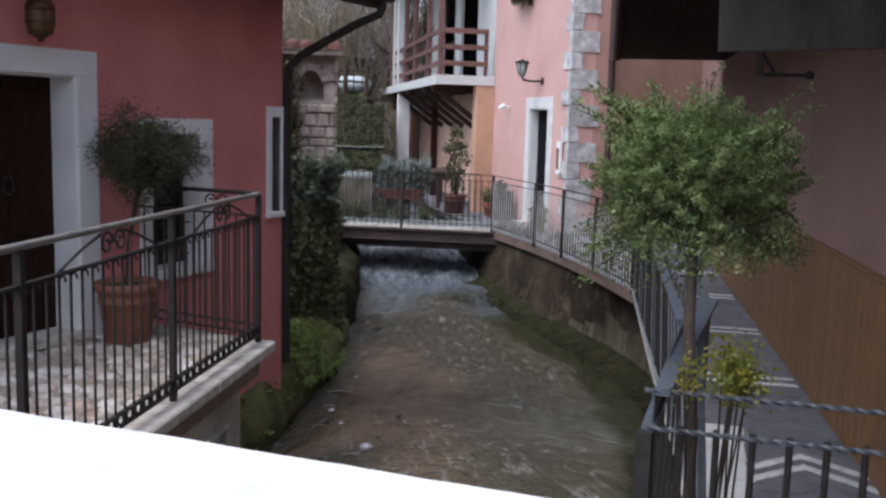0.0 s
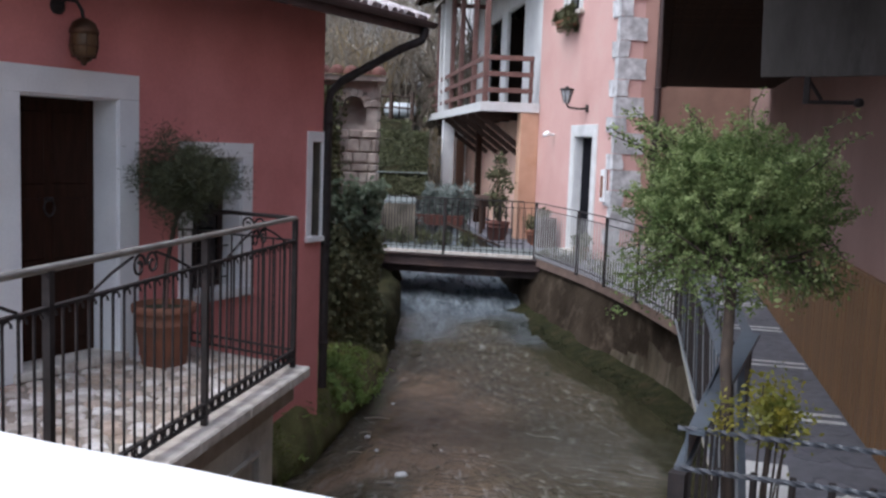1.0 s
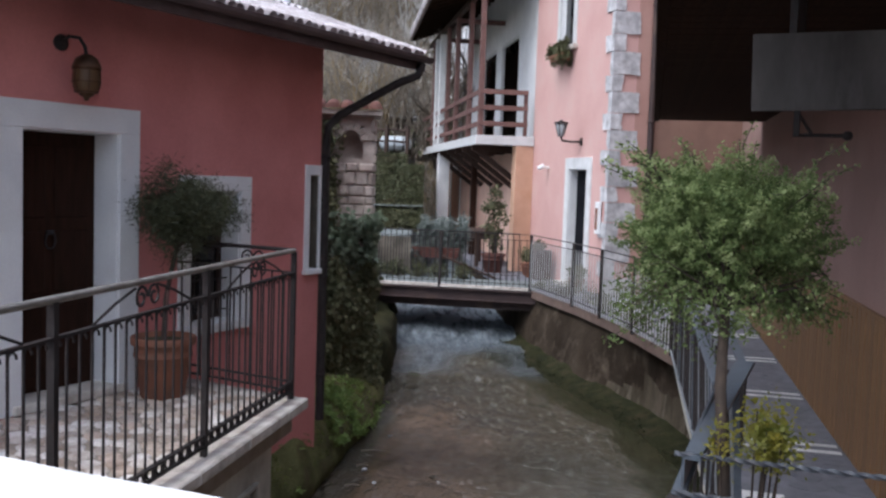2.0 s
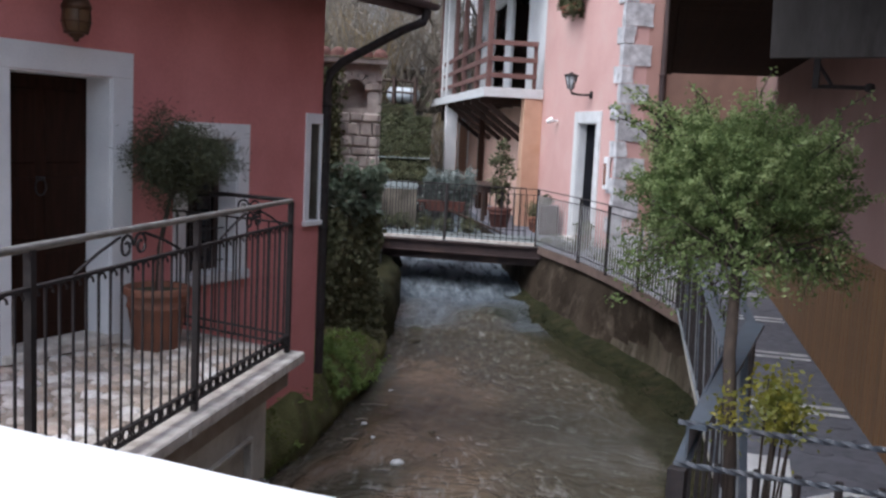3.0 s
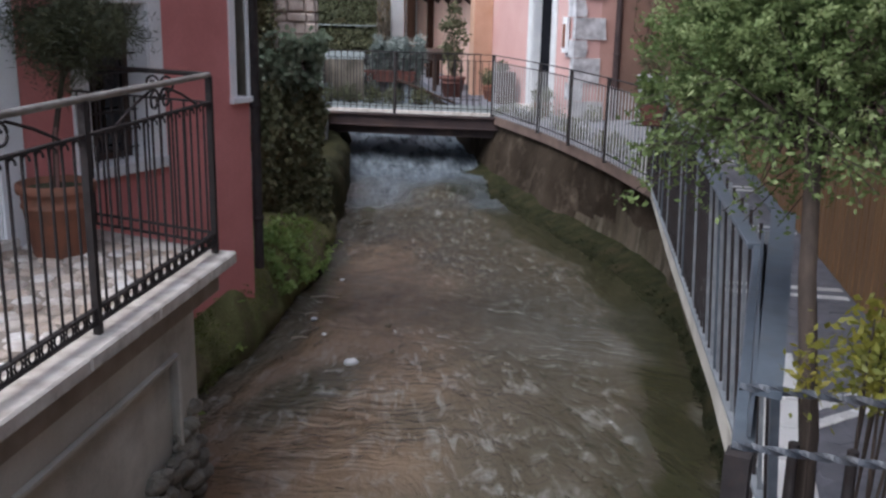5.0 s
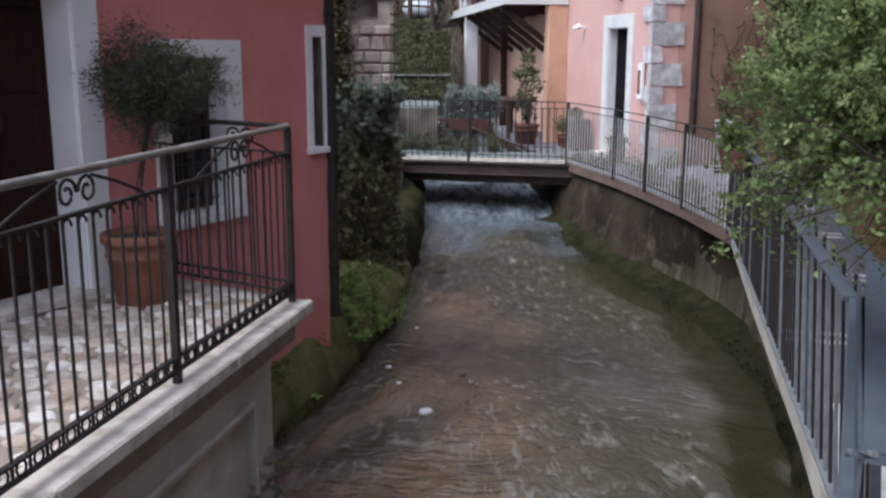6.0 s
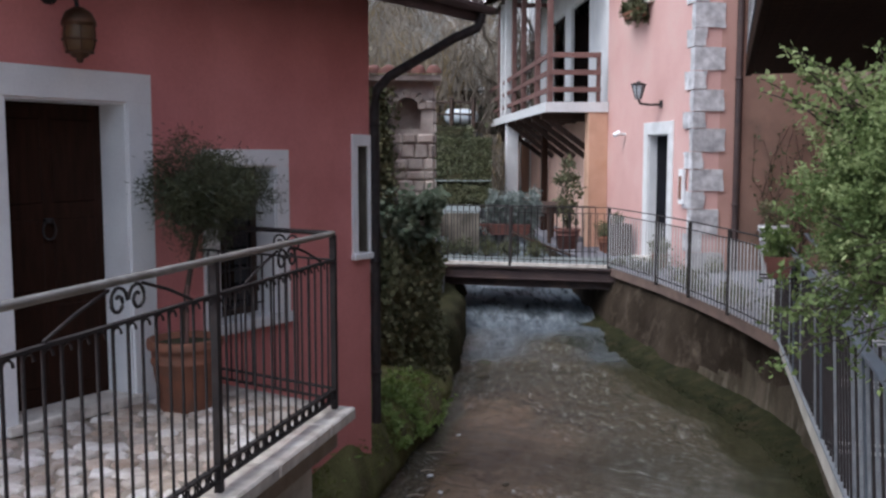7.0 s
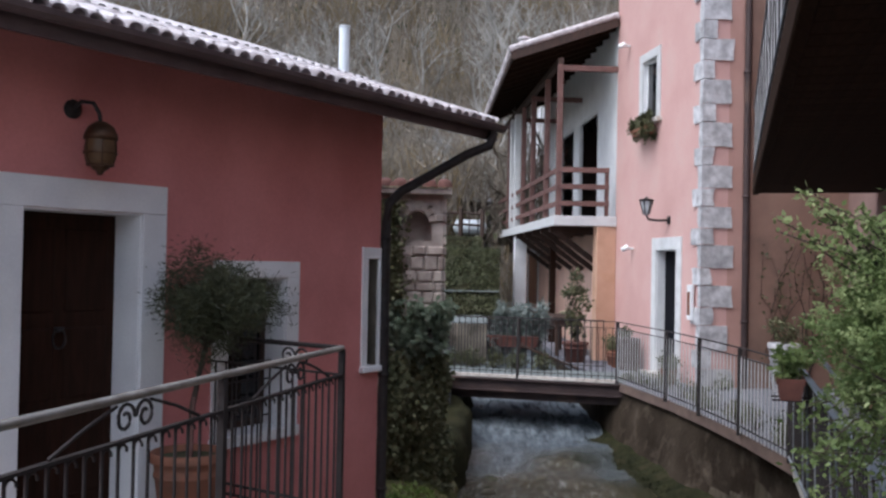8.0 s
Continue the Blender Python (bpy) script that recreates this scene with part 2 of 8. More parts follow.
leaf_pine = material("needle_leaf", ((0.028, 0.034, 0.013), (0.054, 0.058, 0.023)), 0.6, 9, 40, 0.0, spread=0.3)
leaf_yellow = material("yellow_leaf", ((0.38, 0.33, 0.05), (0.16, 0.20, 0.04)), 0.5, 12, 40, 0.0, spread=0.3)
leaf_ivy = material("ivy_leaf", ((0.075, 0.082, 0.040), (0.155, 0.155, 0.082)), 0.6, 6, 40, 0.0, spread=0.45, stain=(0.15, 0.115, 0.066), stain_scale=2.5, spec=0.25)
leaf_hedge = material("hedge_leaf", ((0.045, 0.052, 0.02), (0.075, 0.08, 0.032)), 0.7, 1.5, 20, 0.0, spread=0.3, stain=(0.10, 0.08, 0.045))
leaf_fresh = material("fresh_ivy_leaf", ((0.20, 0.27, 0.18), (0.40, 0.47, 0.36)), 0.6, 9, 40, 0.0, spread=0.35)
leaf_silver = material("silver_leaf", ((0.16, 0.19, 0.17), (0.26, 0.29, 0.27)), 0.6, 9, 40, 0.0, spread=0.25)
bark = material("bark", ((0.032, 0.022, 0.016), (0.065, 0.046, 0.034)), 0.9, 10, 80, 0.6, 0.006, stretch=(4, 4, 1))
bark_grey = material("bare_bark", ((0.18, 0.15, 0.115), (0.32, 0.275, 0.22)), 0.9, 3, 40, 0.3, 0.01)
bark_pale = material("pale_bark", ((0.30, 0.28, 0.25), (0.46, 0.44, 0.41)), 0.9, 3, 40, 0.3, 0.01)
bark_dry = material("dry_stem", ((0.20, 0.145, 0.075), (0.34, 0.26, 0.15)), 0.9, 0.2, 6, 0.3, 0.01, spread=0.4)
cliff_rock = material("cliff_rock", ((0.085, 0.095, 0.115), (0.20, 0.215, 0.245)), 0.95, 0.16, 1.8, 0.8, 0.4, stain=(0.40, 0.41, 0.43), stain_scale=0.2, stain_amount=0.7, stretch=(1, 1, 0.4))
copper = material("old_copper", ((0.07, 0.038, 0.022), (0.12, 0.065, 0.036)), 0.5, 12, 90, 0.2, 0.003, metal=0.6)
copper_glass = material("amber_glass", ((0.075, 0.040, 0.014), (0.12, 0.065, 0.026)), 0.5, 9, 60, 0.05, 0.002)
brass = material("brass", ((0.45, 0.33, 0.14), (0.5, 0.38, 0.18)), 0.35, 20, 120, 0.05, 0.001, metal=1.0)
# near black: the darkness of unlit rooms is put into this colour
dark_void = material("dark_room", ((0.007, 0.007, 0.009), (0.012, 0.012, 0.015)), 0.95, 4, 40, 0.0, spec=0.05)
tank_white = material("tank_white", ((0.62, 0.68, 0.72), (0.74, 0.79, 0.82)), 0.5, 4, 60, 0.05, 0.002)
lamp_glass = material("lamp_glass", ((0.30, 0.31, 0.32), (0.36, 0.37, 0.38)), 0.2, 6, 60, 0.0)


def thin(m, amount):
    """A leaf passes part of the light that falls on its other side."""
    n, l = m.node_tree.nodes, m.node_tree.links
    b, out = n["Principled BSDF"], n["Material Output"]
    t, mix = n.new("ShaderNodeBsdfTranslucent"), n.new("ShaderNodeMixShader")
    l.new(b.inputs["Base Color"].links[0].from_socket, t.inputs["Color"])
    mix.inputs[0].default_value = amount
    l.new(b.outputs[0], mix.inputs[1])
    l.new(t.outputs[0], mix.inputs[2])
    l.new(mix.outputs[0], out.inputs["Surface"])


for m, share in ((leaf_green, 0.30), (leaf_tip, 0.45), (leaf_weed, 0.5), (leaf_yellow, 0.5), (leaf_turf, 0.5), (leaf_fresh, 0.5)):
    thin(m, share)


def glass_material():
    m = bpy.data.materials.new("window_glass")
    m.use_nodes = True
    b = m.node_tree.nodes["Principled BSDF"]
    b.inputs["Base Color"].default_value = (0.012, 0.013, 0.016, 1)
    b.inputs["Roughness"].default_value = 0.06
    return m


def water_material():
    """Brown shallow running water: weed and silt on the bed, thin lines of foam and painted glint along the flow, froth
    in the riffle.
    """
    m = bpy.data.materials.new("stream_water")
    m.use_nodes = True
    nt = m.node_tree
    n, l = nt.nodes, nt.links
    b = n["Principled BSDF"]

    def noise_node(vector, scale, detail, rough, twist=0.0):
        q = n.new("ShaderNodeTexNoise")
        q.inputs["Scale"].default_value, q.inputs["Detail"].default_value = scale, detail
        q.inputs["Roughness"].default_value, q.inputs["Distortion"].default_value = rough, twist
        l.new(vector, q.inputs["Vector"])
        return q.outputs["Fac"]

    def maths(op, a, c, d=None):
        q = n.new("ShaderNodeMath")
        q.operation = op
        for k, v in enumerate((a, c, d)):
            if v is None:
                continue
            if isinstance(v, (int, float)):
                q.inputs[k].default_value = v
            else:
                l.new(v, q.inputs[k])
        return q.outputs[0]

    def span(value, a, c, to_a=0.0, to_c=1.0):
        q = n.new("ShaderNodeMapRange")
        for key, v in (("From Min", a), ("From Max", c), ("To Min", to_a), ("To Max", to_c)):
            if isinstance(v, (int, float)):
                q.inputs[key].default_value = v
            else:
                l.new(v, q.inputs[key])
        l.new(value, q.inputs["Value"])
        return q.outputs[0]

    def blend(a, c, fac):
        q = n.new("ShaderNodeMix")
        q.data_type = "RGBA"
        for key, v in (("A", a), ("B", c)):
            if isinstance(v, tuple):
                q.inputs[key].default_value = (*v, 1)
            else:
                l.new(v, q.inputs[key])
        l.new(fac, q.inputs["Factor"])
        return q.outputs["Result"]

    def attribute(name):
        q = n.new("ShaderNodeAttribute")
        q.attribute_name = name
        return q.outputs["Fac"]

    uv = n.new("ShaderNodeUVMap")
    uv.uv_map = "flow"
    plain = n.new("ShaderNodeTexCoord")

    def mapped(vector, scale):
        q = n.new("ShaderNodeMapping")
        q.inputs["Scale"].default_value = scale
        l.new(vector, q.inputs["Vector"])
        return q.outputs[0]

    long_lines = noise_node(mapped(uv.outputs[0], (0.8, 9.0, 1)), 1.0, 3, 0.6, 0.5)
    short_lines = noise_node(mapped(uv.outputs[0], (1.9, 15.0, 1)), 1.0, 3, 0.55, 0.7)
    froth = noise_node(mapped(uv.outputs[0], (0.45, 1.5, 1)), 4.2, 9, 0.74, 0.35)
    patches = noise_node(plain.outputs["Object"], 2.2, 5, 0.65)
    drift = n.new("ShaderNodeMapping")
    drift.vector_type = "TEXTURE"
    drift.inputs["Rotation"].default_value = (0, 0, math.radians(22))
    drift.inputs["Scale"].default_value = (0.30, 0.13, 1)
    l.new(plain.outputs["Object"], drift.inputs["Vector"])
    chop = noise_node(drift.outputs[0], 1.0, 5, 0.68, 0.5)
    flecks = noise_node(mapped(uv.outputs[0], (3.6, 11.0, 1)), 1.0, 5, 0.62, 0.6)
    swell = noise_node(mapped(uv.outputs[0], (0.7, 1.7, 1)), 1.0, 4, 0.55, 0.6)
    bed = noise_node(plain.outputs["Object"], 0.9, 9, 0.62)
    foam_glint_in, weed, riffle, ripple = attribute("foam_glint"), attribute("weed"), attribute("riffle"), attribute("ripple")
    crests = noise_node(mapped(uv.outputs[0], (5.5, 2.6, 1)), 1.0, 3, 0.5, 1.6)
    need = span(foam_glint_in, 0.0, 1.0, 0.75, 0.46)
    broken = span(patches, 0.45, 0.66)
    crisp = maths("ADD", need, 0.10)
    lines_a = maths("MULTIPLY", span(long_lines, need, crisp), broken)
    lines_b = maths("MULTIPLY", maths("MULTIPLY", span(short_lines, need, crisp), broken), 0.7)
    lines = maths("MULTIPLY", maths("MAXIMUM", lines_a, lines_b), span(foam_glint_in, 0.02, 0.35))
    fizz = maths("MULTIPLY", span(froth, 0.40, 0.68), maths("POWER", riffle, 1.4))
    open_water = maths("MULTIPLY", span(weed, 0.0, 0.22, 0.30, 1.0), span(weed, 0.95, 0.50))
    caps = maths("MULTIPLY", maths("MULTIPLY", maths("MULTIPLY", span(flecks, 0.50, 0.64), span(chop, 0.38, 0.62)), open_water), 0.50)
    lines = maths("MAXIMUM", lines, caps)
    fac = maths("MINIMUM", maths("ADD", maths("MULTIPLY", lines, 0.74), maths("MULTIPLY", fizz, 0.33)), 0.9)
    silt = blend((0.074, 0.048, 0.029), (0.235, 0.162, 0.105), span(bed, 0.32, 0.68))
    silt = blend(silt, (0.088, 0.080, 0.058), maths("MULTIPLY", span(weed, 0.02, 0.35), 0.7))
    silt = blend(silt, (0.022, 0.024, 0.010), maths("MULTIPLY", span(weed, 0.15, 1.0), 0.85))
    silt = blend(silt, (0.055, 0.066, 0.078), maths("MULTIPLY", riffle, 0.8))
    # pale colour of foam and froth, which also paints the sky's glints
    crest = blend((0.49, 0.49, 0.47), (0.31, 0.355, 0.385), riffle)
    colour = blend(silt, crest, fac)
    b.inputs["IOR"].default_value = 1.33
    l.new(colour, b.inputs["Base Color"])
    l.new(maths("MAXIMUM", span(fac, 0.0, 0.9, 0.10, 0.45), maths("MULTIPLY", riffle, 0.52)), b.inputs["Roughness"])
    height = maths("ADD", maths("MULTIPLY", long_lines, 0.22), maths("MULTIPLY", short_lines, 0.16))
    height = maths("ADD", height, maths("ADD", maths("MULTIPLY", swell, 0.6), maths("MULTIPLY", maths("MULTIPLY", flecks, open_water), 0.9)))
    height = maths("ADD", height, maths("MULTIPLY", maths("MULTIPLY", froth, riffle), 0.8))
    height = maths("ADD", height, maths("MULTIPLY", maths("MULTIPLY", chop, open_water), 0.3))
    height = maths("ADD", height, maths("MULTIPLY", maths("MULTIPLY", crests, ripple), 3.2))
    bp = n.new("ShaderNodeBump")
    bp.inputs["Strength"].default_value, bp.inputs["Distance"].default_value = 0.75, 0.10
    l.new(height, bp.inputs["Height"])
    l.new(bp.outputs[0], b.inputs["Normal"])
    return m


glass = glass_material()
water = water_material()


# ---- mesh tools ----
class Mesh:
    """Collects vertices and faces; every shape adds to it."""

    def __init__(self):
        self.v, self.f, self.smooth = [], [], []

    def add(self, verts, faces, smooth=False):
        k = len(self.v)
        self.v += [tuple(p) for p in verts]
        self.f += [tuple(i + k for i in q) for q in faces]
        self.smooth += [smooth] * len(faces)
        return self

    def box(self, a, b, m=None, bevel=0.0):
        """A box from corner a to corner b, its upright and level edges cut by bevel, carried by m."""
        bm = bmesh.new()
        bmesh.ops.create_cube(bm, size=1)
        c = [(a[i] + b[i]) / 2 for i in range(3)]
        s = [abs(b[i] - a[i]) for i in range(3)]
        for v in bm.verts:
            v.co = Vector((c[0] + v.co.x * s[0], c[1] + v.co.y * s[1], c[2] + v.co.z * s[2]))
        if bevel:
            bmesh.ops.bevel(bm, geom=bm.edges[:], offset=min(bevel, min(s) * 0.4), segments=1, affect="EDGES")
        if m is not None:
            bmesh.ops.transform(bm, matrix=m, verts=bm.verts[:])
        bm.verts.index_update()
        self.add([v.co[:] for v in bm.verts], [[v.index for v in q.verts] for q in bm.faces])
        bm.free()
        return self

    def prism(self, poly, z0, z1, poly_low=None):
        """A plan outline (counter-clockwise) raised from z0 to z1; poly_low: another outline at the foot."""
        low = poly_low or poly
        n = len(poly)
        vs = [(x, y, z0) for x, y in low] + [(x, y, z1) for x, y in poly]
        fs = [tuple(range(n, 2 * n)), tuple(range(n - 1, -1, -1))]
        fs += [(i, (i + 1) % n, n + (i + 1) % n, n + i) for i in range(n)]
        return self.add(vs, fs)

    def beam(self, a, b, w, h, up=(0, 0, 1), bevel=0.0):
        """A bar of section w x h from a to b, its h side along up."""
        a, b = Vector(a), Vector(b)
        d = (b - a)
        x = d.normalized()
        y = Vector(up).cross(x)
        y = y.normalized() if y.length > 1e-6 else Vector((0, 1, 0))
        z = x.cross(y)
        m = Matrix((x, y, z)).transposed().to_4x4()
        m.translation = (a + b) / 2
        return self.box((-d.length / 2, -w / 2, -h / 2), (d.length / 2, w / 2, h / 2), m, bevel)

    def tube(self, pts, r, sides=6, taper=None, cap=True):
        pts = [Vector(p) for p in pts]
        n = len(pts)
        vs, fs = [], []
        ref = Vector((0.13, 0.21, 0.97))
        for i, p in enumerate(pts):
            d = (pts[min(i + 1, n - 1)] - pts[max(i - 1, 0)]).normalized()
            a = d.cross(ref)
            a = a.normalized() if a.length > 1e-4 else d.orthogonal().normalized()
            c = d.cross(a)
            rr = r if taper is None else r + (taper - r) * i / (n - 1)
            for k in range(sides):
                t = 2 * math.pi * k / sides
                vs.append(p + (a * math.cos(t) + c * math.sin(t)) * rr)
        for i in range(n - 1):
            for k in range(sides):
                k2 = (k + 1) % sides
                fs.append((i * sides + k, i * sides + k2, (i + 1) * sides + k2, (i + 1) * sides + k))
        self.add(vs, fs, True)
        if cap:
            self.add(vs[:sides], [tuple(range(sides - 1, -1, -1))])
            self.add(vs[-sides:], [tuple(range(sides))])
        return self

    def lathe(self, profile, centre, sides=20, squash=1.0):
        cx, cy, cz = centre
        n = len(profile)
        vs, fs = [], []
        for r, z in profile:
            for k in range(sides):
                t = 2 * math.pi * k / sides
                vs.append((cx + r * math.cos(t), cy + r * math.sin(t) * squash, cz + z))
        for i in range(n - 1):
            for k in range(sides):
                k2 = (k + 1) % sides
                fs.append((i * sides + k, i * sides + k2, (i + 1) * sides + k2, (i + 1) * sides + k))
        return self.add(vs, fs, True)

    def data(self, name, mat):
        me = bpy.data.meshes.new(name)
        me.from_pydata(self.v, [], self.f)
        me.polygons.foreach_set("use_smooth", self.smooth)
        me.materials.append(mat)
        me.update()
        return me


def thing(name, at=(0, 0, 0), label="", category="", group="", kind=""):
    ob = new(name)
    ob.location = at
    ob.empty_display_size = 0.1
    return tagged(ob, label, category, group, kind)


def home(ob):
    """The world pose of a thing or part, before any update of the scene."""
    m = ob.matrix_basis.copy() if ob.parent is None else home(ob.parent) @ ob.matrix_parent_inverse @ ob.matrix_basis
    return Matrix.LocRotScale(ob.location, ob.rotation_euler, ob.scale) if ob.parent is None else m


def part(name, shape, mat, parent, label="", m=None):
    """ONE mesh under a thing or a part; shape: a Mesh or shared mesh data; m: its pose in the world."""
    me = shape.data(name, mat) if isinstance(shape, Mesh) else shape
    ob = new(name, me)
    ob.parent = parent
    ob.matrix_parent_inverse = home(parent).inverted()
    if m is not None:
        ob.matrix_basis = m
    return tagged(ob, label)


def solid(name, shape, mat, label="", category="", group="", kind=""):
    """A thing that is one mesh."""
    return tagged(new(name, shape.data(name, mat)), label, category, group, kind)


def lerp(a, b, t):
    return tuple(p + (q - p) * t for p, q in zip(a, b))


def along(pts, step):
    """Places every step metres along a broken line, with the heading there."""
    out, left = [], 0.0
    for a, b in zip(pts, pts[1:]):
        a, b = Vector(a), Vector(b)
        d = (b - a).length
        t = left
        while t < d:
            out.append((a + (b - a) * (t / d), math.atan2(b.y - a.y, b.x - a.x)))
            t += step
        left = t - d
    return out


# ---- plan ----
WALL_Y = 5.588                      # front of the rose house
EDGE_A, EDGE_B = (1.70, 3.02), (5.60, 4.37)   # line of the terrace railing
FAR = Matrix.Translation((16.53, 5.72, 0)) @ Matrix.Rotation(radians(42), 4, "Z")   # x along the pink facade, y towards the stream
WING = FAR @ Matrix.Translation((4.51, 0, 0)) @ Matrix.Rotation(radians(-5.3), 4, "Z") @ Matrix.Translation((-4.51, 0, 0))   # the balcony wing, turned a little
WALK_Z, WATER_Z = -0.30, -1.45
BRIDGE_L, BRIDGE_R = (15.10, 10.90), (16.31, 7.11)
POSTS = [BRIDGE_R, (14.75, 5.65), (13.72, 4.79), (12.57, 3.90), (11.25, 2.98)]
BEND, NEAR = (3.985, 0.806), (2.649, 0.631)
SLOPE = 0.30                        # the passage wall: y = SLOPE * x + SHIFT
SHIFT = -1.72
PASS = math.atan(SLOPE)


def wall_boxes(s0, s1, z0, z1, thick, holes, m, y_front=0.0):
    """A wall from s0 to s1 whose front lies at y_front, with openings (s0, s1, z0, z1) right through it."""
    us = sorted({s0, s1, *[q for h in holes for q in h[:2] if s0 < q < s1]})
    zs = sorted({z0, z1, *[q for h in holes for q in h[2:] if z0 < q < z1]})
    nu, nz = len(us), len(zs)

    def full(i, k):
        if not (0 <= i < nu - 1 and 0 <= k < nz - 1):
            return False
        u, z = (us[i] + us[i + 1]) / 2, (zs[k] + zs[k + 1]) / 2
        return not any(h[0] < u < h[1] and h[2] < z < h[3] for h in holes)

    vs = [m @ Vector((u, y, z)) for y in (y_front, y_front - thick) for u in us for z in zs]

    def at(i, k, back):
        return back * nu * nz + i * nz + k

    fs = []
    for i in range(nu - 1):
        for k in range(nz - 1):
            if not full(i, k):
                continue
            fs.append((at(i + 1, k, 0), at(i, k, 0), at(i, k + 1, 0), at(i + 1, k + 1, 0)))
            fs.append((at(i, k, 1), at(i + 1, k, 1), at(i + 1, k + 1, 1), at(i, k + 1, 1)))
            for open_side, a, b in ((not full(i - 1, k), (i, k), (i, k + 1)), (not full(i + 1, k), (i + 1, k + 1), (i + 1, k)),
                                    (not full(i, k - 1), (i + 1, k), (i, k)), (not full(i, k + 1), (i, k + 1), (i + 1, k + 1))):
                if open_side:
                    fs.append((at(*a, 0), at(*a, 1), at(*b, 1), at(*b, 0)))
    used = sorted({q for f in fs for q in f})
    slot = {q: n for n, q in enumerate(used)}
    shape = Mesh().add([tuple(vs[q]) for q in used], [tuple(slot[q] for q in f) for f in fs])
    return shape


# ---- ground and distance ----
def ground_height(x, y):
    r = math.hypot(x - 4, y - 2)
    a = math.degrees(math.atan2(y - 2, x - 4))
    ahead = max(0.0, math.cos(radians(a - 38)))
    rise = max(0.0, r - 34) * 0.62 * ahead ** 0.7
    rise = 150 * (1 - math.exp(-rise / 150))
    rough_part = noise.noise(Vector((x * 0.05, y * 0.05, 0))) * min(6, max(0, (r - 30)) * 0.12)
    return -2.05 + rise + rough_part * (1 if rise > 0 else 0.0)


def build_ground():
    shape = Mesh()
    rings = [0.0, 4, 8, 12, 16, 20, 24, 28, 31, 34, 37, 40, 44, 48, 53, 58, 64, 72, 80, 90, 100, 115, 130, 150, 180, 220, 280, 360, 500, 900, 2500]
    sides = 96
    vs = []
    for r in rings:
        for k in range(sides):
            t = 2 * math.pi * k / sides
            x, y = 4 + r * math.cos(t), 2 + r * math.sin(t)
            vs.append((x, y, ground_height(x, y)))
    fs = [(i * sides + k, (i + 1) * sides + k, (i + 1) * sides + (k + 1) % sides, i * sides + (k + 1) % sides)
          for i in range(len(rings) - 1) for k in range(sides)]
    shape.add(vs, fs, True)
    return solid("ground", shape, hill, "brown wooded hillside rising behind the village", "ground", kind="structure")


build_ground()


# centre line of the stream, its half width and the height of the water
STREAM = [((-4.0, -0.6), 3.4, -1.45), ((2.0, 1.6), 3.2, -1.45), ((5.0, 2.6), 2.9, -1.45), ((7.5, 3.9), 2.9, -1.45), ((10.0, 5.1), 2.8, -1.45),
          ((12.3, 6.5), 2.8, -1.45), ((13.7, 7.3), 2.6, -1.42), ((15.4, 8.3), 2.3, -1.31), ((17.6, 9.8), 2.1, -0.99), ((20.0, 11.4), 2.0, -0.72), ((26.0, 15.4), 2.0, -0.52)]


BANK_LINE = [(2.6, 0.56), (4.6, 0.79), (6.0, 1.21), (8.6, 2.07), (11.25, 2.92), (12.57, 3.82), (13.72, 4.71), (14.75, 5.57), (16.31, 7.05), (18.2, 8.8), (20.5, 10.46), (26.0, 14.2)]
LEDGE_LINE = [(5.30, 4.84), (6.0, 5.08), (6.64, 5.28), (7.2, 5.42), (7.8, 5.60), (8.63, 5.93), (9.5, 6.25), (10.4, 6.70), (11.34, 7.20), (11.7, 7.40)]
LEDGE_PROFILE = ((0.02, -1.62), (0.03, -1.44), (-0.02, -1.32), (0.0, -1.24), (0.04, -1.13), (0.09, -1.03), (0.16, -0.93), (0.28, -0.86), (0.55, -0.82), (0.95, -0.80))


def ledge_rise(x):
    """How far the mossy ledge stands above its profile along the house wall."""
    return float(np.interp(x, (6.0, 6.8, 7.3, 8.0, 9.2, 10.5), (-0.20, -0.13, 0.10, 0.10, -0.08, -0.16)))

FAN = (11.3, 6.3)


def foot_shift(x):
    """How far the foot of the stream wall stands back (+) or out (-) from the slab's edge."""
    return float(np.interp(x, (6.0, 9.0, 10.2, 12.5, 13.4, 14.2, 15.9, 17.0, 19.0), (0.30, 0.30, 0.24, 0.10, -0.06, -0.28, -0.22, -0.15, 0.0)))


def shelf_out(x):
    """The same for the outer edge of the low mossy shelf at the foot of that wall."""
    return float(np.interp(x, (6.0, 8.5, 9.6, 10.9, 12.2, 13.4, 14.6, 17.0, 19.0, 22.0), (0.22, 0.24, 0.20, -0.16, -0.40, -0.55, -0.64, -0.80, -0.60, 0.0)))


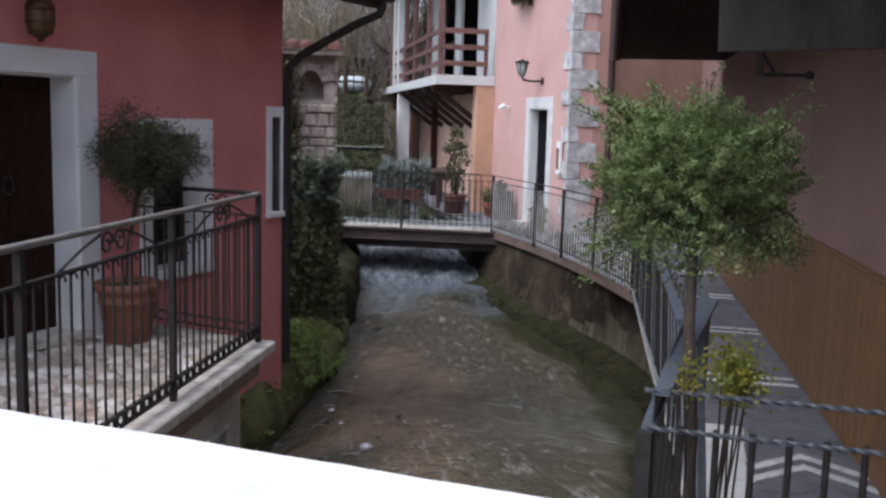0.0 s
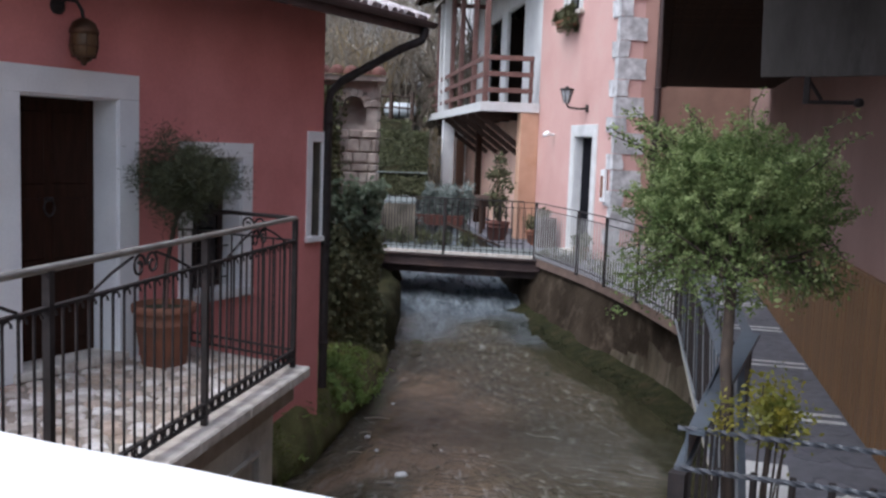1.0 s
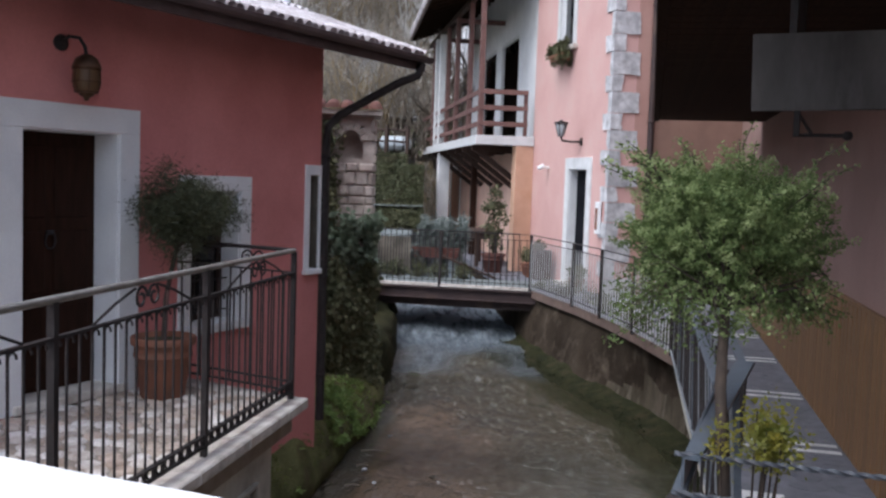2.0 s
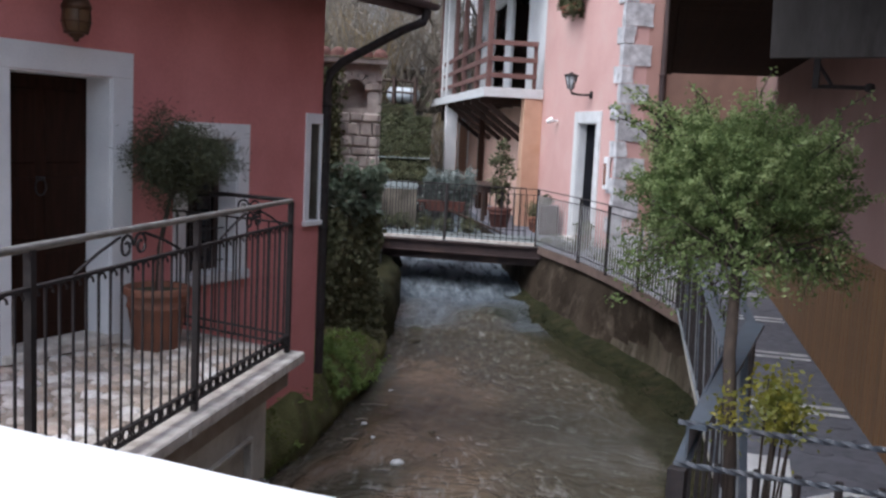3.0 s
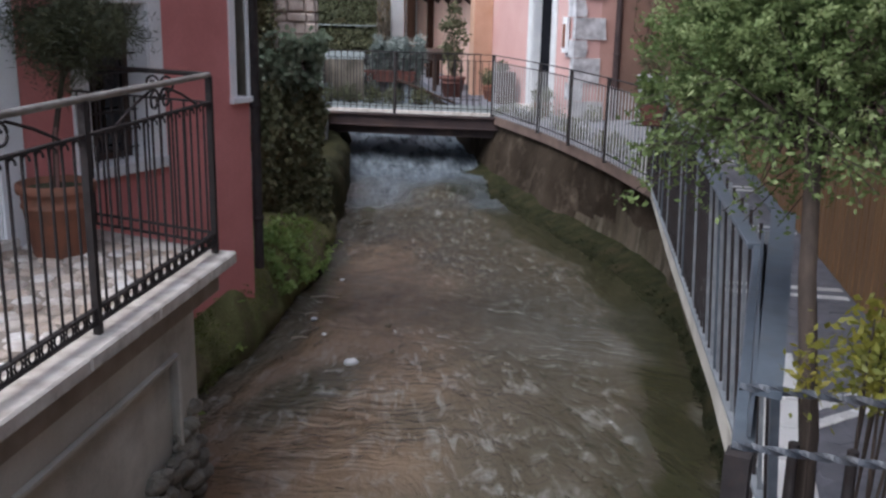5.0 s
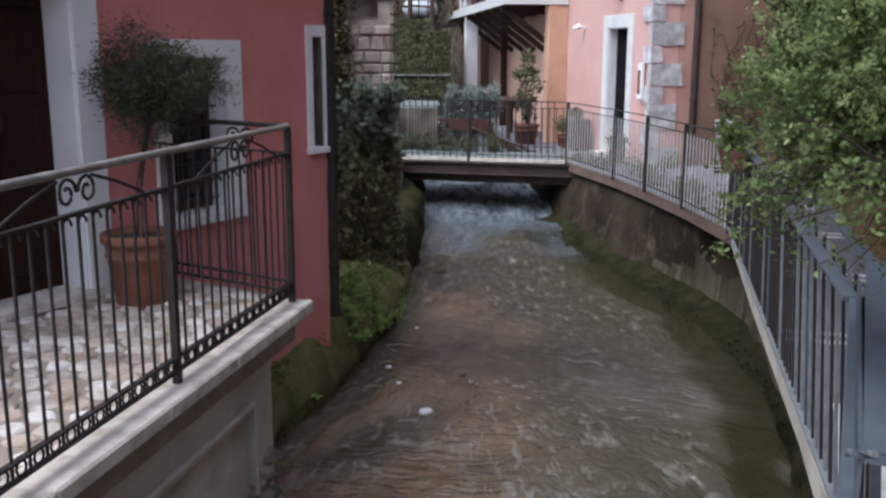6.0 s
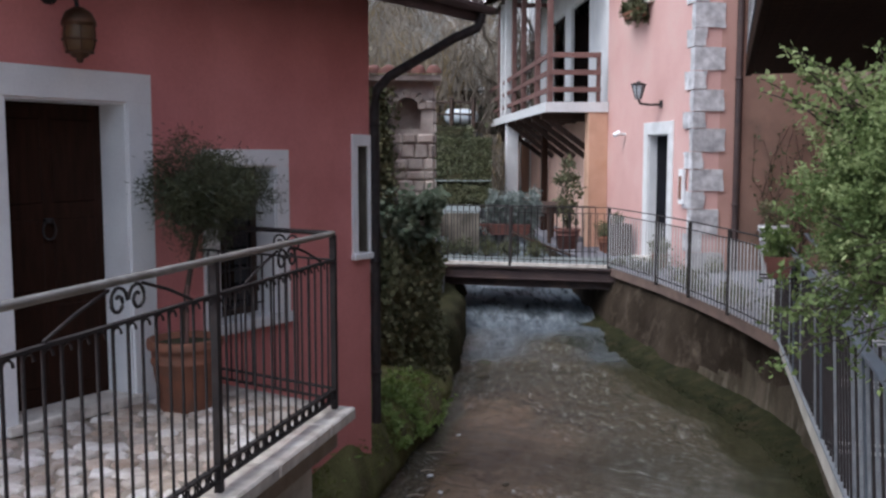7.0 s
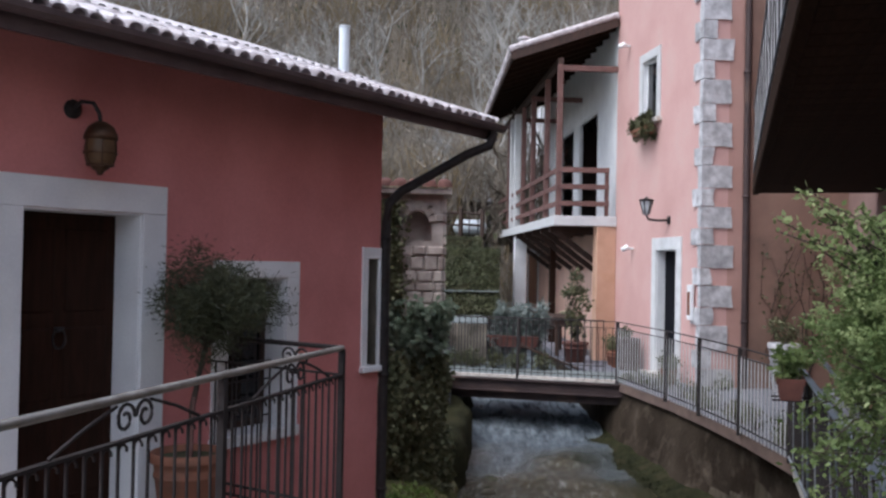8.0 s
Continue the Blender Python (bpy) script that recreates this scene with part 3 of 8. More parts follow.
def build_stream():
    rows, across = 520, 90
    vs, uvs, foam_glint, weed, riffle, ripple = [], [], [], [], [], []

    def soft(v, a, b):
        t = max(0.0, min(1.0, (v - a) / (b - a)))
        return t * t * (3 - 2 * t)

    def away(x, y, line):
        best = 99.0
        for (ax, ay), (bx, by) in zip(line, line[1:]):
            t = max(0.0, min(1.0, ((x - ax) * (bx - ax) + (y - ay) * (by - ay)) / ((bx - ax) ** 2 + (by - ay) ** 2)))
            best = min(best, math.hypot(x - ax - t * (bx - ax), y - ay - t * (by - ay)))
        return best

    lens = [0.0]
    for (a, _, _), (b, _, _) in zip(STREAM, STREAM[1:]):
        lens.append(lens[-1] + math.dist(a, b))
    total = lens[-1]
    for i in range(rows + 1):
        d = total * i / rows
        k = max(j for j in range(len(lens) - 1) if lens[j] <= d + 1e-9)
        t = (d - lens[k]) / (lens[k + 1] - lens[k])
        (a, wa, za), (b, wb, zb) = STREAM[k], STREAM[k + 1]
        c = lerp(a, b, t)
        prev, after = STREAM[max(k - 1, 0)][0], STREAM[min(k + 2, len(STREAM) - 1)][0]
        d0 = Vector((b[0] - prev[0], b[1] - prev[1])).normalized()
        d1 = Vector((after[0] - a[0], after[1] - a[1])).normalized()
        h = (d0 * (1 - t) + d1 * t).normalized()
        w, z = wa + (wb - wa) * t, za + (zb - za) * t
        for j in range(across + 1):
            e = -1 + 2 * j / across
            x, y = c[0] - h.y * e * w, c[1] + h.x * e * w
            fast = soft(d + 0.25 * e * w + 1.7 * noise.noise(Vector((d * 0.7, e * w * 1.1, 6.0))), lens[5] + 0.8, lens[5] + 3.6)
            q = Vector((d * 0.9, e * w * 2.0, 3.1))
            q2 = Vector((d * 0.8 + e * w * 0.5, e * w * 1.9 - d * 0.2, 1.7))
            wave = noise.noise(q2 * 1.3) * 0.030 + noise.noise(q2 * 2.9) * 0.022 + noise.noise(q * 5.5) * 0.010
            wave += fast * (noise.noise(Vector((d * 1.6, e * w * 2.2, 9))) * 0.07 + noise.noise(Vector((d * 3.5, e * w * 5.2, 4))) * 0.045)
            # standing ripples below the sunken stone
            near = math.exp(-((x - 6.5) / 0.9) ** 2 - ((y - 4.0) / 0.55) ** 2)
            wave += near * 0.02 * noise.noise(Vector((x * 4, y * 7, 5)))
            ripple.append(near)
            vs.append((x, y, z + wave))
            # round the sunken stone the flow fans out
            gx, gy = x - FAN[0], y - FAN[1]
            rr = math.hypot(gx, gy)
            turn = math.atan2(-gx * 0.50 + gy * 0.86, -gx * 0.86 - gy * 0.50)
            fan = soft(10.7 - x, 0.0, 2.6)
            uvs.append((d * (1 - fan) - rr * fan, e * w * (1 - fan) - turn * 3.2 * fan))
            calm = noise.noise(Vector((d * 0.45, e * w * 0.6, 8)))
            right, left = away(x, y, BANK_LINE[2:10]) + shelf_out(x), away(x, y, LEDGE_LINE)
            wob = 0.16 * noise.noise(Vector((x * 1.4, y * 1.4, 2)))
            mound = math.exp(-((x - 6.75) / 0.75) ** 2 - ((y - 4.55) / 0.30) ** 2)
            green = max(1 - soft(right + wob * 1.5, 0.30, 1.0), 0.60 * (1 - soft(right + 2 * wob, 0.6, 3.2)), 0.75 * mound, 0.55 * (1 - soft(left + wob, 0.05, 0.35)), 0.62 * math.exp(-((d - lens[5] - 0.6 + 4 * wob) / 1.2) ** 2))
            weed.append(max(0.0, min(1.0, green)))
            # riffle value raised below the deck: paler froth colour lightens the shaded water
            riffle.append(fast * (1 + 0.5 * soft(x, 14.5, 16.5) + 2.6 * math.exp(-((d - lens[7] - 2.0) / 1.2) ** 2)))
            # patch of sky glint, painted as more pale lines
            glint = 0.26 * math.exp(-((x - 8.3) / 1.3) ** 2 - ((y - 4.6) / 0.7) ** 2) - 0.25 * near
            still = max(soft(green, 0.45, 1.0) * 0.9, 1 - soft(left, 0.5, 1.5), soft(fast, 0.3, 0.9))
            foam_glint.append(max(0.0, min(1.0, (0.50 + 0.22 * calm + glint) * (1 - still))))
    n = across + 1
    fs = [(i * n + j, (i + 1) * n + j, (i + 1) * n + j + 1, i * n + j + 1)[::-1] for i in range(rows) for j in range(across)]
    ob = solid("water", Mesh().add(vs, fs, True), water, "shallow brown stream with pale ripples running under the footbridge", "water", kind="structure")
    layer = ob.data.uv_layers.new(name="flow")
    loops = np.zeros(len(ob.data.loops), dtype=np.int32)
    ob.data.loops.foreach_get("vertex_index", loops)
    layer.data.foreach_set("uv", np.array(uvs, dtype=np.float32)[loops].ravel())
    att = ob.data.attributes.new("foam_glint", "FLOAT", "POINT")
    att.data.foreach_set("value", np.array(foam_glint, dtype=np.float32))
    att = ob.data.attributes.new("weed", "FLOAT", "POINT")
    att.data.foreach_set("value", np.array(weed, dtype=np.float32))
    att = ob.data.attributes.new("ripple", "FLOAT", "POINT")
    att.data.foreach_set("value", np.array(ripple, dtype=np.float32))
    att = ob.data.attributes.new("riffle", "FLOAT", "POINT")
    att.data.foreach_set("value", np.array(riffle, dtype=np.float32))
    return ob


build_stream()


# ---- right bank: battered wall, passage floor ----
def build_right_bank():
    edge = BANK_LINE
    inner = []
    for i, p in enumerate(edge):
        a, b = edge[max(i - 1, 0)], edge[min(i + 1, len(edge) - 1)]
        h = Vector((b[0] - a[0], b[1] - a[1])).normalized()
        inner.append((p[0] + h.y * 0.78, p[1] - h.x * 0.78))
    back = [(32.0, 12.0), (26.0, -6.0), (2.6, -6.0)]
    order = list(reversed(inner)) + list(reversed(back))
    solid("wall_stream", Mesh().prism(order, -2.6, WALK_Z - 0.14), soil, "earth fill behind the stream wall", "retaining wall", kind="structure")
    face = Mesh()
    prof = [(0.80, -0.43), (0.07, -0.44), (0.07, -0.62), (0.07, -0.70), (0.07, -0.87), (0.065, -1.12), (0.06, -1.20), (0.04, -1.30), (0.02, -1.44), (0.0, -1.60), (0.0, -2.3)]
    row = along([(*p, 0) for p in edge], 0.14)
    vs = []
    for p, a in row:
        shift = foot_shift(p.x)
        for k, (o, z) in enumerate(prof):
            rough_by = 0.026 * noise.noise(Vector((p.x * 1.7, p.y * 1.7, z * 2.2))) + 0.008 * noise.noise(Vector((p.x * 5, p.y * 5, z * 6)))
            q = o + (shift if shift > 0 else shift * max(0.0, min(1.0, (-0.44 - z) / 0.90)) ** 0.8) + (rough_by if k else 0.0)
            vs.append((p.x + math.sin(a) * q, p.y - math.cos(a) * q, z + (0.20 * noise.noise(Vector((p.x * 0.9, p.y * 0.9, 3))) + 0.16 * noise.noise(Vector((p.x * 3, p.y * 3, 3))) + 0.05 * noise.noise(Vector((p.x * 8, p.y * 8, 3)))) * (k == 4)))
    m = len(prof)

    def shaded_rows(x):
        """How many wall courses take the painted shade; all of them by the footbridge."""
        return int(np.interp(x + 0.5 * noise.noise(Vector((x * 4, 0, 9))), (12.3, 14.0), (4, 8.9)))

    # upper courses in the darker colour that paints the slab's shade
    band = Mesh().add(vs, [(i * m + k, (i + 1) * m + k, (i + 1) * m + k + 1, i * m + k + 1)[::-1] for i in range(len(row) - 1) for k in range(shaded_rows(row[i][0].x))], True)
    solid("wall_stream_top", band, shade_brown, "upper course of the stream wall, coloured dark brown for the shade under the passage slab", "retaining wall", kind="structure")
    face.add(vs, [(i * m + k, (i + 1) * m + k, (i + 1) * m + k + 1, i * m + k + 1)[::-1] for i in range(len(row) - 1) for k in range(shaded_rows(row[i][0].x), m - 1)], True)
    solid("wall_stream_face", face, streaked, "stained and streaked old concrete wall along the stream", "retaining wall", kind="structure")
    slab = Mesh()
    slab.prism(list(reversed(edge)) + list(reversed(back)), WALK_Z - 0.136, WALK_Z)
    solid("pavement", slab, paving, "dark stone paved passage beside the stream", "pavement", kind="structure")
    lip = Mesh()
    for a, b in zip(edge[4:], edge[5:9]):
        lip.beam((*a, WALK_Z - 0.075), (*b, WALK_Z - 0.075), 0.05, 0.14)
    near_lip = Mesh()
    for a, b in zip(edge, edge[1:5]):
        near_lip.beam((*a, WALK_Z - 0.075), (*b, WALK_Z - 0.075), 0.05, 0.14)
    solid("kerb", near_lip, concrete, "pale worn concrete edge under the passage railing", "kerb", kind="structure")
    solid("trim", lip, fascia_paint, "brown painted edge beam under the passage railing", "edge beam", kind="structure")


build_right_bank()


# ---- road bridge with the white parapet ----
def build_parapet():
    road = Mesh().prism([(1.25, -12), (1.30, 0.2), (1.0, 3.2), (0.6, 9), (-9, 9), (-9, -12)], -0.45, -0.02)
    solid("road", road, asphalt, "asphalt road on the bridge behind the parapet", "road", kind="structure")
    top = Mesh()
    front = []
    for i in range(93):
        y = -1.2 + 0.05 * i
        x = float(np.interp(y, (-1.2, 0.6, 2.05, 3.4), (1.857, 1.644, 1.473, 1.31)))
        front.append((x + 0.007 * noise.noise(Vector((y * 3.0, 0, 5))) + 0.005 * noise.noise(Vector((y * 11.0, 0, 2))), y))
    top.prism(front + [(0.62, 3.4), (0.77, 2.0), (0.90, 0.6), (1.12, -1.2)], 0.885, 0.95)
    cap_ob = solid("parapet_coping", top, parapet_white, "white painted rough coping on the bridge parapet", "parapet coping", kind="structure")
    mod = cap_ob.modifiers.new("worn", "BEVEL")
    mod.width, mod.segments = 0.012, 2
    body = Mesh()
    body.prism([(1.79, -1.2), (1.57, 0.6), (1.40, 2.05), (1.23, 3.4), (0.68, 3.4), (0.83, 2.0), (0.96, 0.6), (1.18, -1.2)], -2.2, 0.884)
    solid("wall_parapet", body, white, "white rendered parapet wall of the road bridge", "parapet", kind="structure")


build_parapet()


# ---- rose house ----


def house_box(shape, x0, x1, y0, y1, z0, z1, bevel=0.0):
    """y counts from the front of the wall towards the terrace."""
    return shape.box((x0, WALL_Y - y1, z0), (x1, WALL_Y - y0, z1), None, bevel)


DOOR = (4.13, 4.98, 0.06, 1.99)
WIN = (5.76, 6.36, 0.42, 1.57)
SLIT = (7.37, 7.515, 0.80, 1.73)


def build_rose_house():
    shape = wall_boxes(-3.0, 7.55, -1.9, 3.16, 0.42, [DOOR, WIN, SLIT], Matrix.Translation((0, WALL_Y + 0.42, 0)))
    solid("wall_rose_front", shape, rose, "rose pink plastered house front beside the terrace", "wall", kind="structure")
    side = Mesh().box((7.13, WALL_Y + 0.42, -1.9), (7.55, 12.0, 3.16)).box((-3.0, 11.6, -1.9), (7.13, 12.0, 3.16)).box((-3.0, WALL_Y + 0.42, -1.9), (-2.6, 11.6, 3.16))
    solid("wall_rose_side", side, rose, "rose pink plastered side walls of the low house", "wall", kind="structure")
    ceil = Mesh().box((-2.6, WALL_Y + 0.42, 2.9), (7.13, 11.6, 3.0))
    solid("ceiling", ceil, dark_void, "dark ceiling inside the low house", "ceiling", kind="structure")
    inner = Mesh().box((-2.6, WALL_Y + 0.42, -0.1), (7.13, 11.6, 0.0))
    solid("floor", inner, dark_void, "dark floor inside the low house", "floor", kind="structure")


build_rose_house()


def build_house_openings():
    # front door
    d = thing("door_1", (4.55, WALL_Y, 0.0), "dark brown panelled wooden door, closed, in a white plaster surround", "door", kind="structure")
    s = Mesh()
    house_box(s, 3.93, 4.13, -0.005, 0.022, 0.0, 1.99, 0.004)
    house_box(s, 4.98, 5.175, -0.005, 0.022, 0.0, 1.99, 0.004)
    house_box(s, 3.93, 5.175, -0.005, 0.0225, 1.991, 2.18, 0.004)
    part("surround", s, white, d)
    r = Mesh()
    house_box(r, 4.13, 4.142, -0.30, 0.0, 0.06, 1.99)
    house_box(r, 4.968, 4.98, -0.30, 0.0, 0.06, 1.99)
    house_box(r, 4.142, 4.968, -0.30, 0.0, 1.978, 1.99)
    part("reveal", r, white, d)
    leaf = Mesh()
    house_box(leaf, 4.142, 4.968, -0.30, -0.25, 0.06, 1.978)
    lf = part("leaf", leaf, door_wood, d)
    for z0, z1 in ((0.18, 0.70), (0.80, 1.25), (1.35, 1.88)):
        for x0, x1 in ((4.20, 4.52), (4.59, 4.91)):
            p = Mesh()
            house_box(p, x0, x1, -0.26, -0.238, z0, z1, 0.012)
            part("panel", p, door_wood, lf)
    k = Mesh().lathe([(0.0, 0), (0.028, 0.004), (0.034, 0.02), (0.02, 0.035), (0.0, 0.04)], (0, 0, 0), 12)
    part("knob", k.data("knob", brass), brass, lf, "small brass door knob", Matrix.Translation((4.235, WALL_Y + 0.235, 1.02)) @ Matrix.Rotation(radians(90), 4, "X"))
    ring = Mesh().tube([(4.55 + 0.045 * math.cos(a), WALL_Y + 0.225, 1.18 + 0.06 * math.sin(a)) for a in [i * math.pi / 8 for i in range(17)]], 0.008, 6, cap=False)
    ring.lathe([(0.0, 0.0), (0.03, 0.0), (0.03, 0.03), (0.0, 0.03)], (4.55, WALL_Y + 0.23, 1.225), 10)
    part("knocker", ring, iron, lf, "dark iron ring knocker")
    st = Mesh()
    house_box(st, 4.05, 5.06, -0.245, 0.05, 0.0, 0.068, 0.01)
    part("threshold", st, coping, d)

    def casement(name, hole, sides, label, recess, bars, lining=white):
        x0, x1, z0, z1 = hole
        w = thing(name, ((x0 + x1) / 2, WALL_Y, z0), label, "window", kind="structure")
        l, rr, t, b = sides
        f = Mesh()
        house_box(f, x0 - l, x0, -0.005, 0.02, z0, z1, 0.004)
        house_box(f, x1, x1 + rr, -0.005, 0.02, z0, z1, 0.004)
        house_box(f, x0 - l, x1 + rr, -0.005, 0.0205, z1 + 0.0005, z1 + t, 0.004)
        part("surround", f, white, w)
        house_sill = Mesh()
        house_box(house_sill, x0 - l - 0.01, x1 + rr, -recess, 0.05, z0 - b, z0 + 0.004, 0.008)
        part("window_sill", house_sill, white, w)
        rv = Mesh()
        house_box(rv, x0, x0 + 0.01, -recess, 0, z0, z1)
        house_box(rv, x1 - 0.01, x1, -recess, 0, z0, z1)
        house_box(rv, x0 + 0.01, x1 - 0.01, -recess, 0, z1 - 0.01, z1)
        part("reveal", rv, lining, w)
        fr = Mesh()
        house_box(fr, x0 + 0.01, x0 + 0.05, -recess, -recess + 0.04, z0, z1 - 0.01)
        house_box(fr, x1 - 0.05, x1 - 0.01, -recess, -recess + 0.04, z0, z1 - 0.01)
        house_box(fr, x0 + 0.05, x1 - 0.05, -recess, -recess + 0.04, z1 - 0.05, z1 - 0.01)
        house_box(fr, x0 + 0.05, x1 - 0.05, -recess, -recess + 0.04, z0, z0 + 0.05)
        part("window_frame", fr, dark_wood, w)
        pane = Mesh()
        house_box(pane, x0 + 0.05, x1 - 0.05, -recess + 0.01, -recess + 0.016, z0 + 0.05, z1 - 0.05)
        part("pane", pane, glass, w)
        for i in range(bars):
            z = z0 + (z1 - z0) * (i + 0.6) / (bars + 0.2)
            bar = Mesh().tube([(x0, WALL_Y + recess * 0.55, z), (x1, WALL_Y + recess * 0.55, z)], 0.008, 6)
            part("bar", bar, iron, w)
        for i in range(bars // 3):
            x = x0 + (x1 - x0) * (i + 0.8) / (bars // 3 + 0.6)
            part("bar", Mesh().tube([(x, WALL_Y + recess * 0.55, z0), (x, WALL_Y + recess * 0.55, z1)], 0.008, 6), iron, w)

    casement("window_1", WIN, (0.15, 0.14, 0.125, 0.08), "small deep-set barred window with a white plaster surround", 0.24, 8)
    casement("window_2", SLIT, (0.075, 0.034, 0.10, 0.05), "narrow slit window with a white surround at the house corner", 0.16, 0, wet_concrete)


build_house_openings()


EAVE_Y, EAVE_Z = 5.06, 3.02


def build_roof():
    x0, x1 = -3.2, 8.60
    pitch = radians(18)
    rise = math.tan(pitch)
    roof = thing("roof", (2.5, 8.0, 3.1), "low tiled roof with pale weathered clay tiles and a dark wooden eave", "roof", kind="structure")
    deck = Mesh()
    ridge = 8.9
    zr = EAVE_Z + (ridge - EAVE_Y) * rise
    deck.add([(x0, EAVE_Y, EAVE_Z - 0.02), (x1, EAVE_Y, EAVE_Z - 0.02), (x1, ridge, zr - 0.02), (x0, ridge, zr - 0.02), (x1, 12.6, EAVE_Z), (x0, 12.6, EAVE_Z),
              (x0, EAVE_Y, EAVE_Z - 0.07), (x1, EAVE_Y, EAVE_Z - 0.07), (x1, ridge, zr - 0.07), (x0, ridge, zr - 0.07), (x1, 12.6, EAVE_Z - 0.07), (x0, 12.6, EAVE_Z - 0.07)],
             [(0, 1, 2, 3), (3, 2, 4, 5), (7, 6, 9, 8), (8, 9, 11, 10), (0, 6, 7, 1), (1, 7, 8, 2), (2, 8, 10, 4), (5, 4, 10, 11), (0, 3, 9, 6), (3, 5, 11, 9)])
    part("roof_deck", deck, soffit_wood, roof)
    fas = Mesh().box((x0, EAVE_Y - 0.025, EAVE_Z - 0.16), (x1, EAVE_Y, EAVE_Z - 0.015))
    part("fascia", fas, gutter_brown, roof, "dark wooden fascia board")
    for i in range(24):
        x = x0 + 0.2 + i * 0.5
        raf = Mesh().beam((x, EAVE_Y + 0.01, EAVE_Z - 0.105), (x, WALL_Y + 0.2, EAVE_Z - 0.105 + (WALL_Y + 0.2 - EAVE_Y) * rise), 0.08, 0.07)
        part("rafter", raf, soffit_wood, roof)
    gut = Mesh()
    half = [(math.cos(a) * 0.06, math.sin(a) * 0.06) for a in [math.pi + i * math.pi / 6 for i in range(7)]]
    vs = [(x, EAVE_Y - 0.09 + c, EAVE_Z - 0.03 + s) for x in (x0, x1 - 0.02) for c, s in half]
    gut.add(vs, [(i, i + 1, 8 + i, 7 + i) for i in range(6)] + [(0, 1, 2, 3, 4, 5, 6), tuple(range(13, 6, -1))], False)
    part("gutter", gut, gutter_brown, roof, "dark metal gutter along the eave")
    # barrel tiles: six courses up from the eave, the rest of the slope as one sheet of the same shape
    tile = Mesh()
    n = 7
    for y, r in ((0.0, 0.060), (0.31, 0.050)):
        for rr in (r, r - 0.014):
            tile.v += [(rr * math.cos(math.pi * k / (n - 1)), y, rr * math.sin(math.pi * k / (n - 1)) * 0.85) for k in range(n)]
    fs = []
    for k in range(n - 1):
        fs += [(k, k + 1, 2 * n + k + 1, 2 * n + k), (n + k + 1, n + k, 3 * n + k, 3 * n + k + 1), (k + 1, k, n + k, n + k + 1)]
    tile.f, tile.smooth = fs, [True] * len(fs)
    me = tile.data("tile", tile_clay)
    step = 0.122
    cols = int((x1 - x0) / step)
    rng = random.Random(5)
    for j in range(6):
        for i in range(cols):
            x = x0 + step * (i + 0.5)
            if x < 2.6:
                continue
            y = EAVE_Y - 0.07 + j * 0.25
            m = Matrix.Translation((x + rng.uniform(-0.008, 0.008), y + rng.uniform(-0.02, 0.02), EAVE_Z + 0.012 + (y - EAVE_Y) * rise + 0.012 * (j > 0))) @ Matrix.Rotation(pitch, 4, "X") @ Matrix.Rotation(rng.uniform(-0.03, 0.03), 4, "Z")
            part("tile", me, tile_clay, roof, m=m)
    pan = Mesh()
    for i in range(cols + 1):
        x = x0 + step * i
        m = Matrix.Translation((x, EAVE_Y - 0.06, EAVE_Z + 0.055)) @ Matrix.Rotation(pitch, 4, "X")
        vs = []
        for y in (0.0, 4.0):
            vs += [m @ Vector((0.052 * math.cos(a), y, -0.042 * math.sin(a))) for a in [math.pi * k / 5 for k in range(6)]]
        pan.add(vs, [(k + 1, k, 6 + k, 7 + k) for k in range(5)], True)
    part("pan_tiles", pan, tile_clay, roof)
    hump = Mesh()
    for i in range(cols):
        x = x0 + step * (i + 0.5)
        y0 = 0.0 if x < 2.6 else 1.55
        m = Matrix.Translation((x, EAVE_Y - 0.06, EAVE_Z + 0.02)) @ Matrix.Rotation(pitch, 4, "X")
        vs = []
        for y in (y0, 4.0):
            vs += [m @ Vector((0.056 * math.cos(a), y, 0.050 * math.sin(a))) for a in [math.pi * k / 5 for k in range(6)]]
        hump.add(vs, [(k, k + 1, 7 + k, 6 + k) for k in range(5)], True)
    part("upper_tiles", hump, tile_clay, roof)
    pipe = thing("drainpipe", (7.56, 5.5, 0.0), "dark drainpipe slanting back from the gutter to the house corner", "drainpipe")
    part("pipe", Mesh().tube([(8.44, EAVE_Y - 0.08, 2.92), (8.40, EAVE_Y - 0.06, 2.80), (8.24, 5.15, 2.70), (7.74, 5.51, 2.34), (7.62, 5.56, 2.22), (7.60, 5.565, 2.05), (7.60, 5.565, 0.4), (7.60, 5.565, -0.75)], 0.043, 10), iron, pipe)
    for z in (1.9, 0.7, -0.3):
        part("bracket", Mesh().lathe([(0.044, 0), (0.052, 0), (0.052, 0.03), (0.044, 0.03)], (7.60, 5.565, z), 10), iron, pipe)
    flue = thing("chimney_flue", (8.4, 6.76, 3.5), "white metal chimney flue above the tiled roof", "chimney")
    part("pipe", Mesh().tube([(8.40, 6.76, 3.45), (8.40, 6.76, 4.10)], 0.055, 12), tank_white, flue)
    part("cap", Mesh().lathe([(0.0, 0.03), (0.058, 0.02), (0.062, 0.0), (0.0, 0.0)], (8.40, 6.76, 4.10), 12), tank_white, flue)


build_roof()


# ---- terrace ----
def edge_at(t, out=0.0):
    d = Vector((EDGE_B[0] - EDGE_A[0], EDGE_B[1] - EDGE_A[1])).normalized()
    p = Vector(EDGE_A) + d * t + Vector((d.y, -d.x)) * out
    return p.x, p.y


EDGE_LEN = math.dist(EDGE_A, EDGE_B)


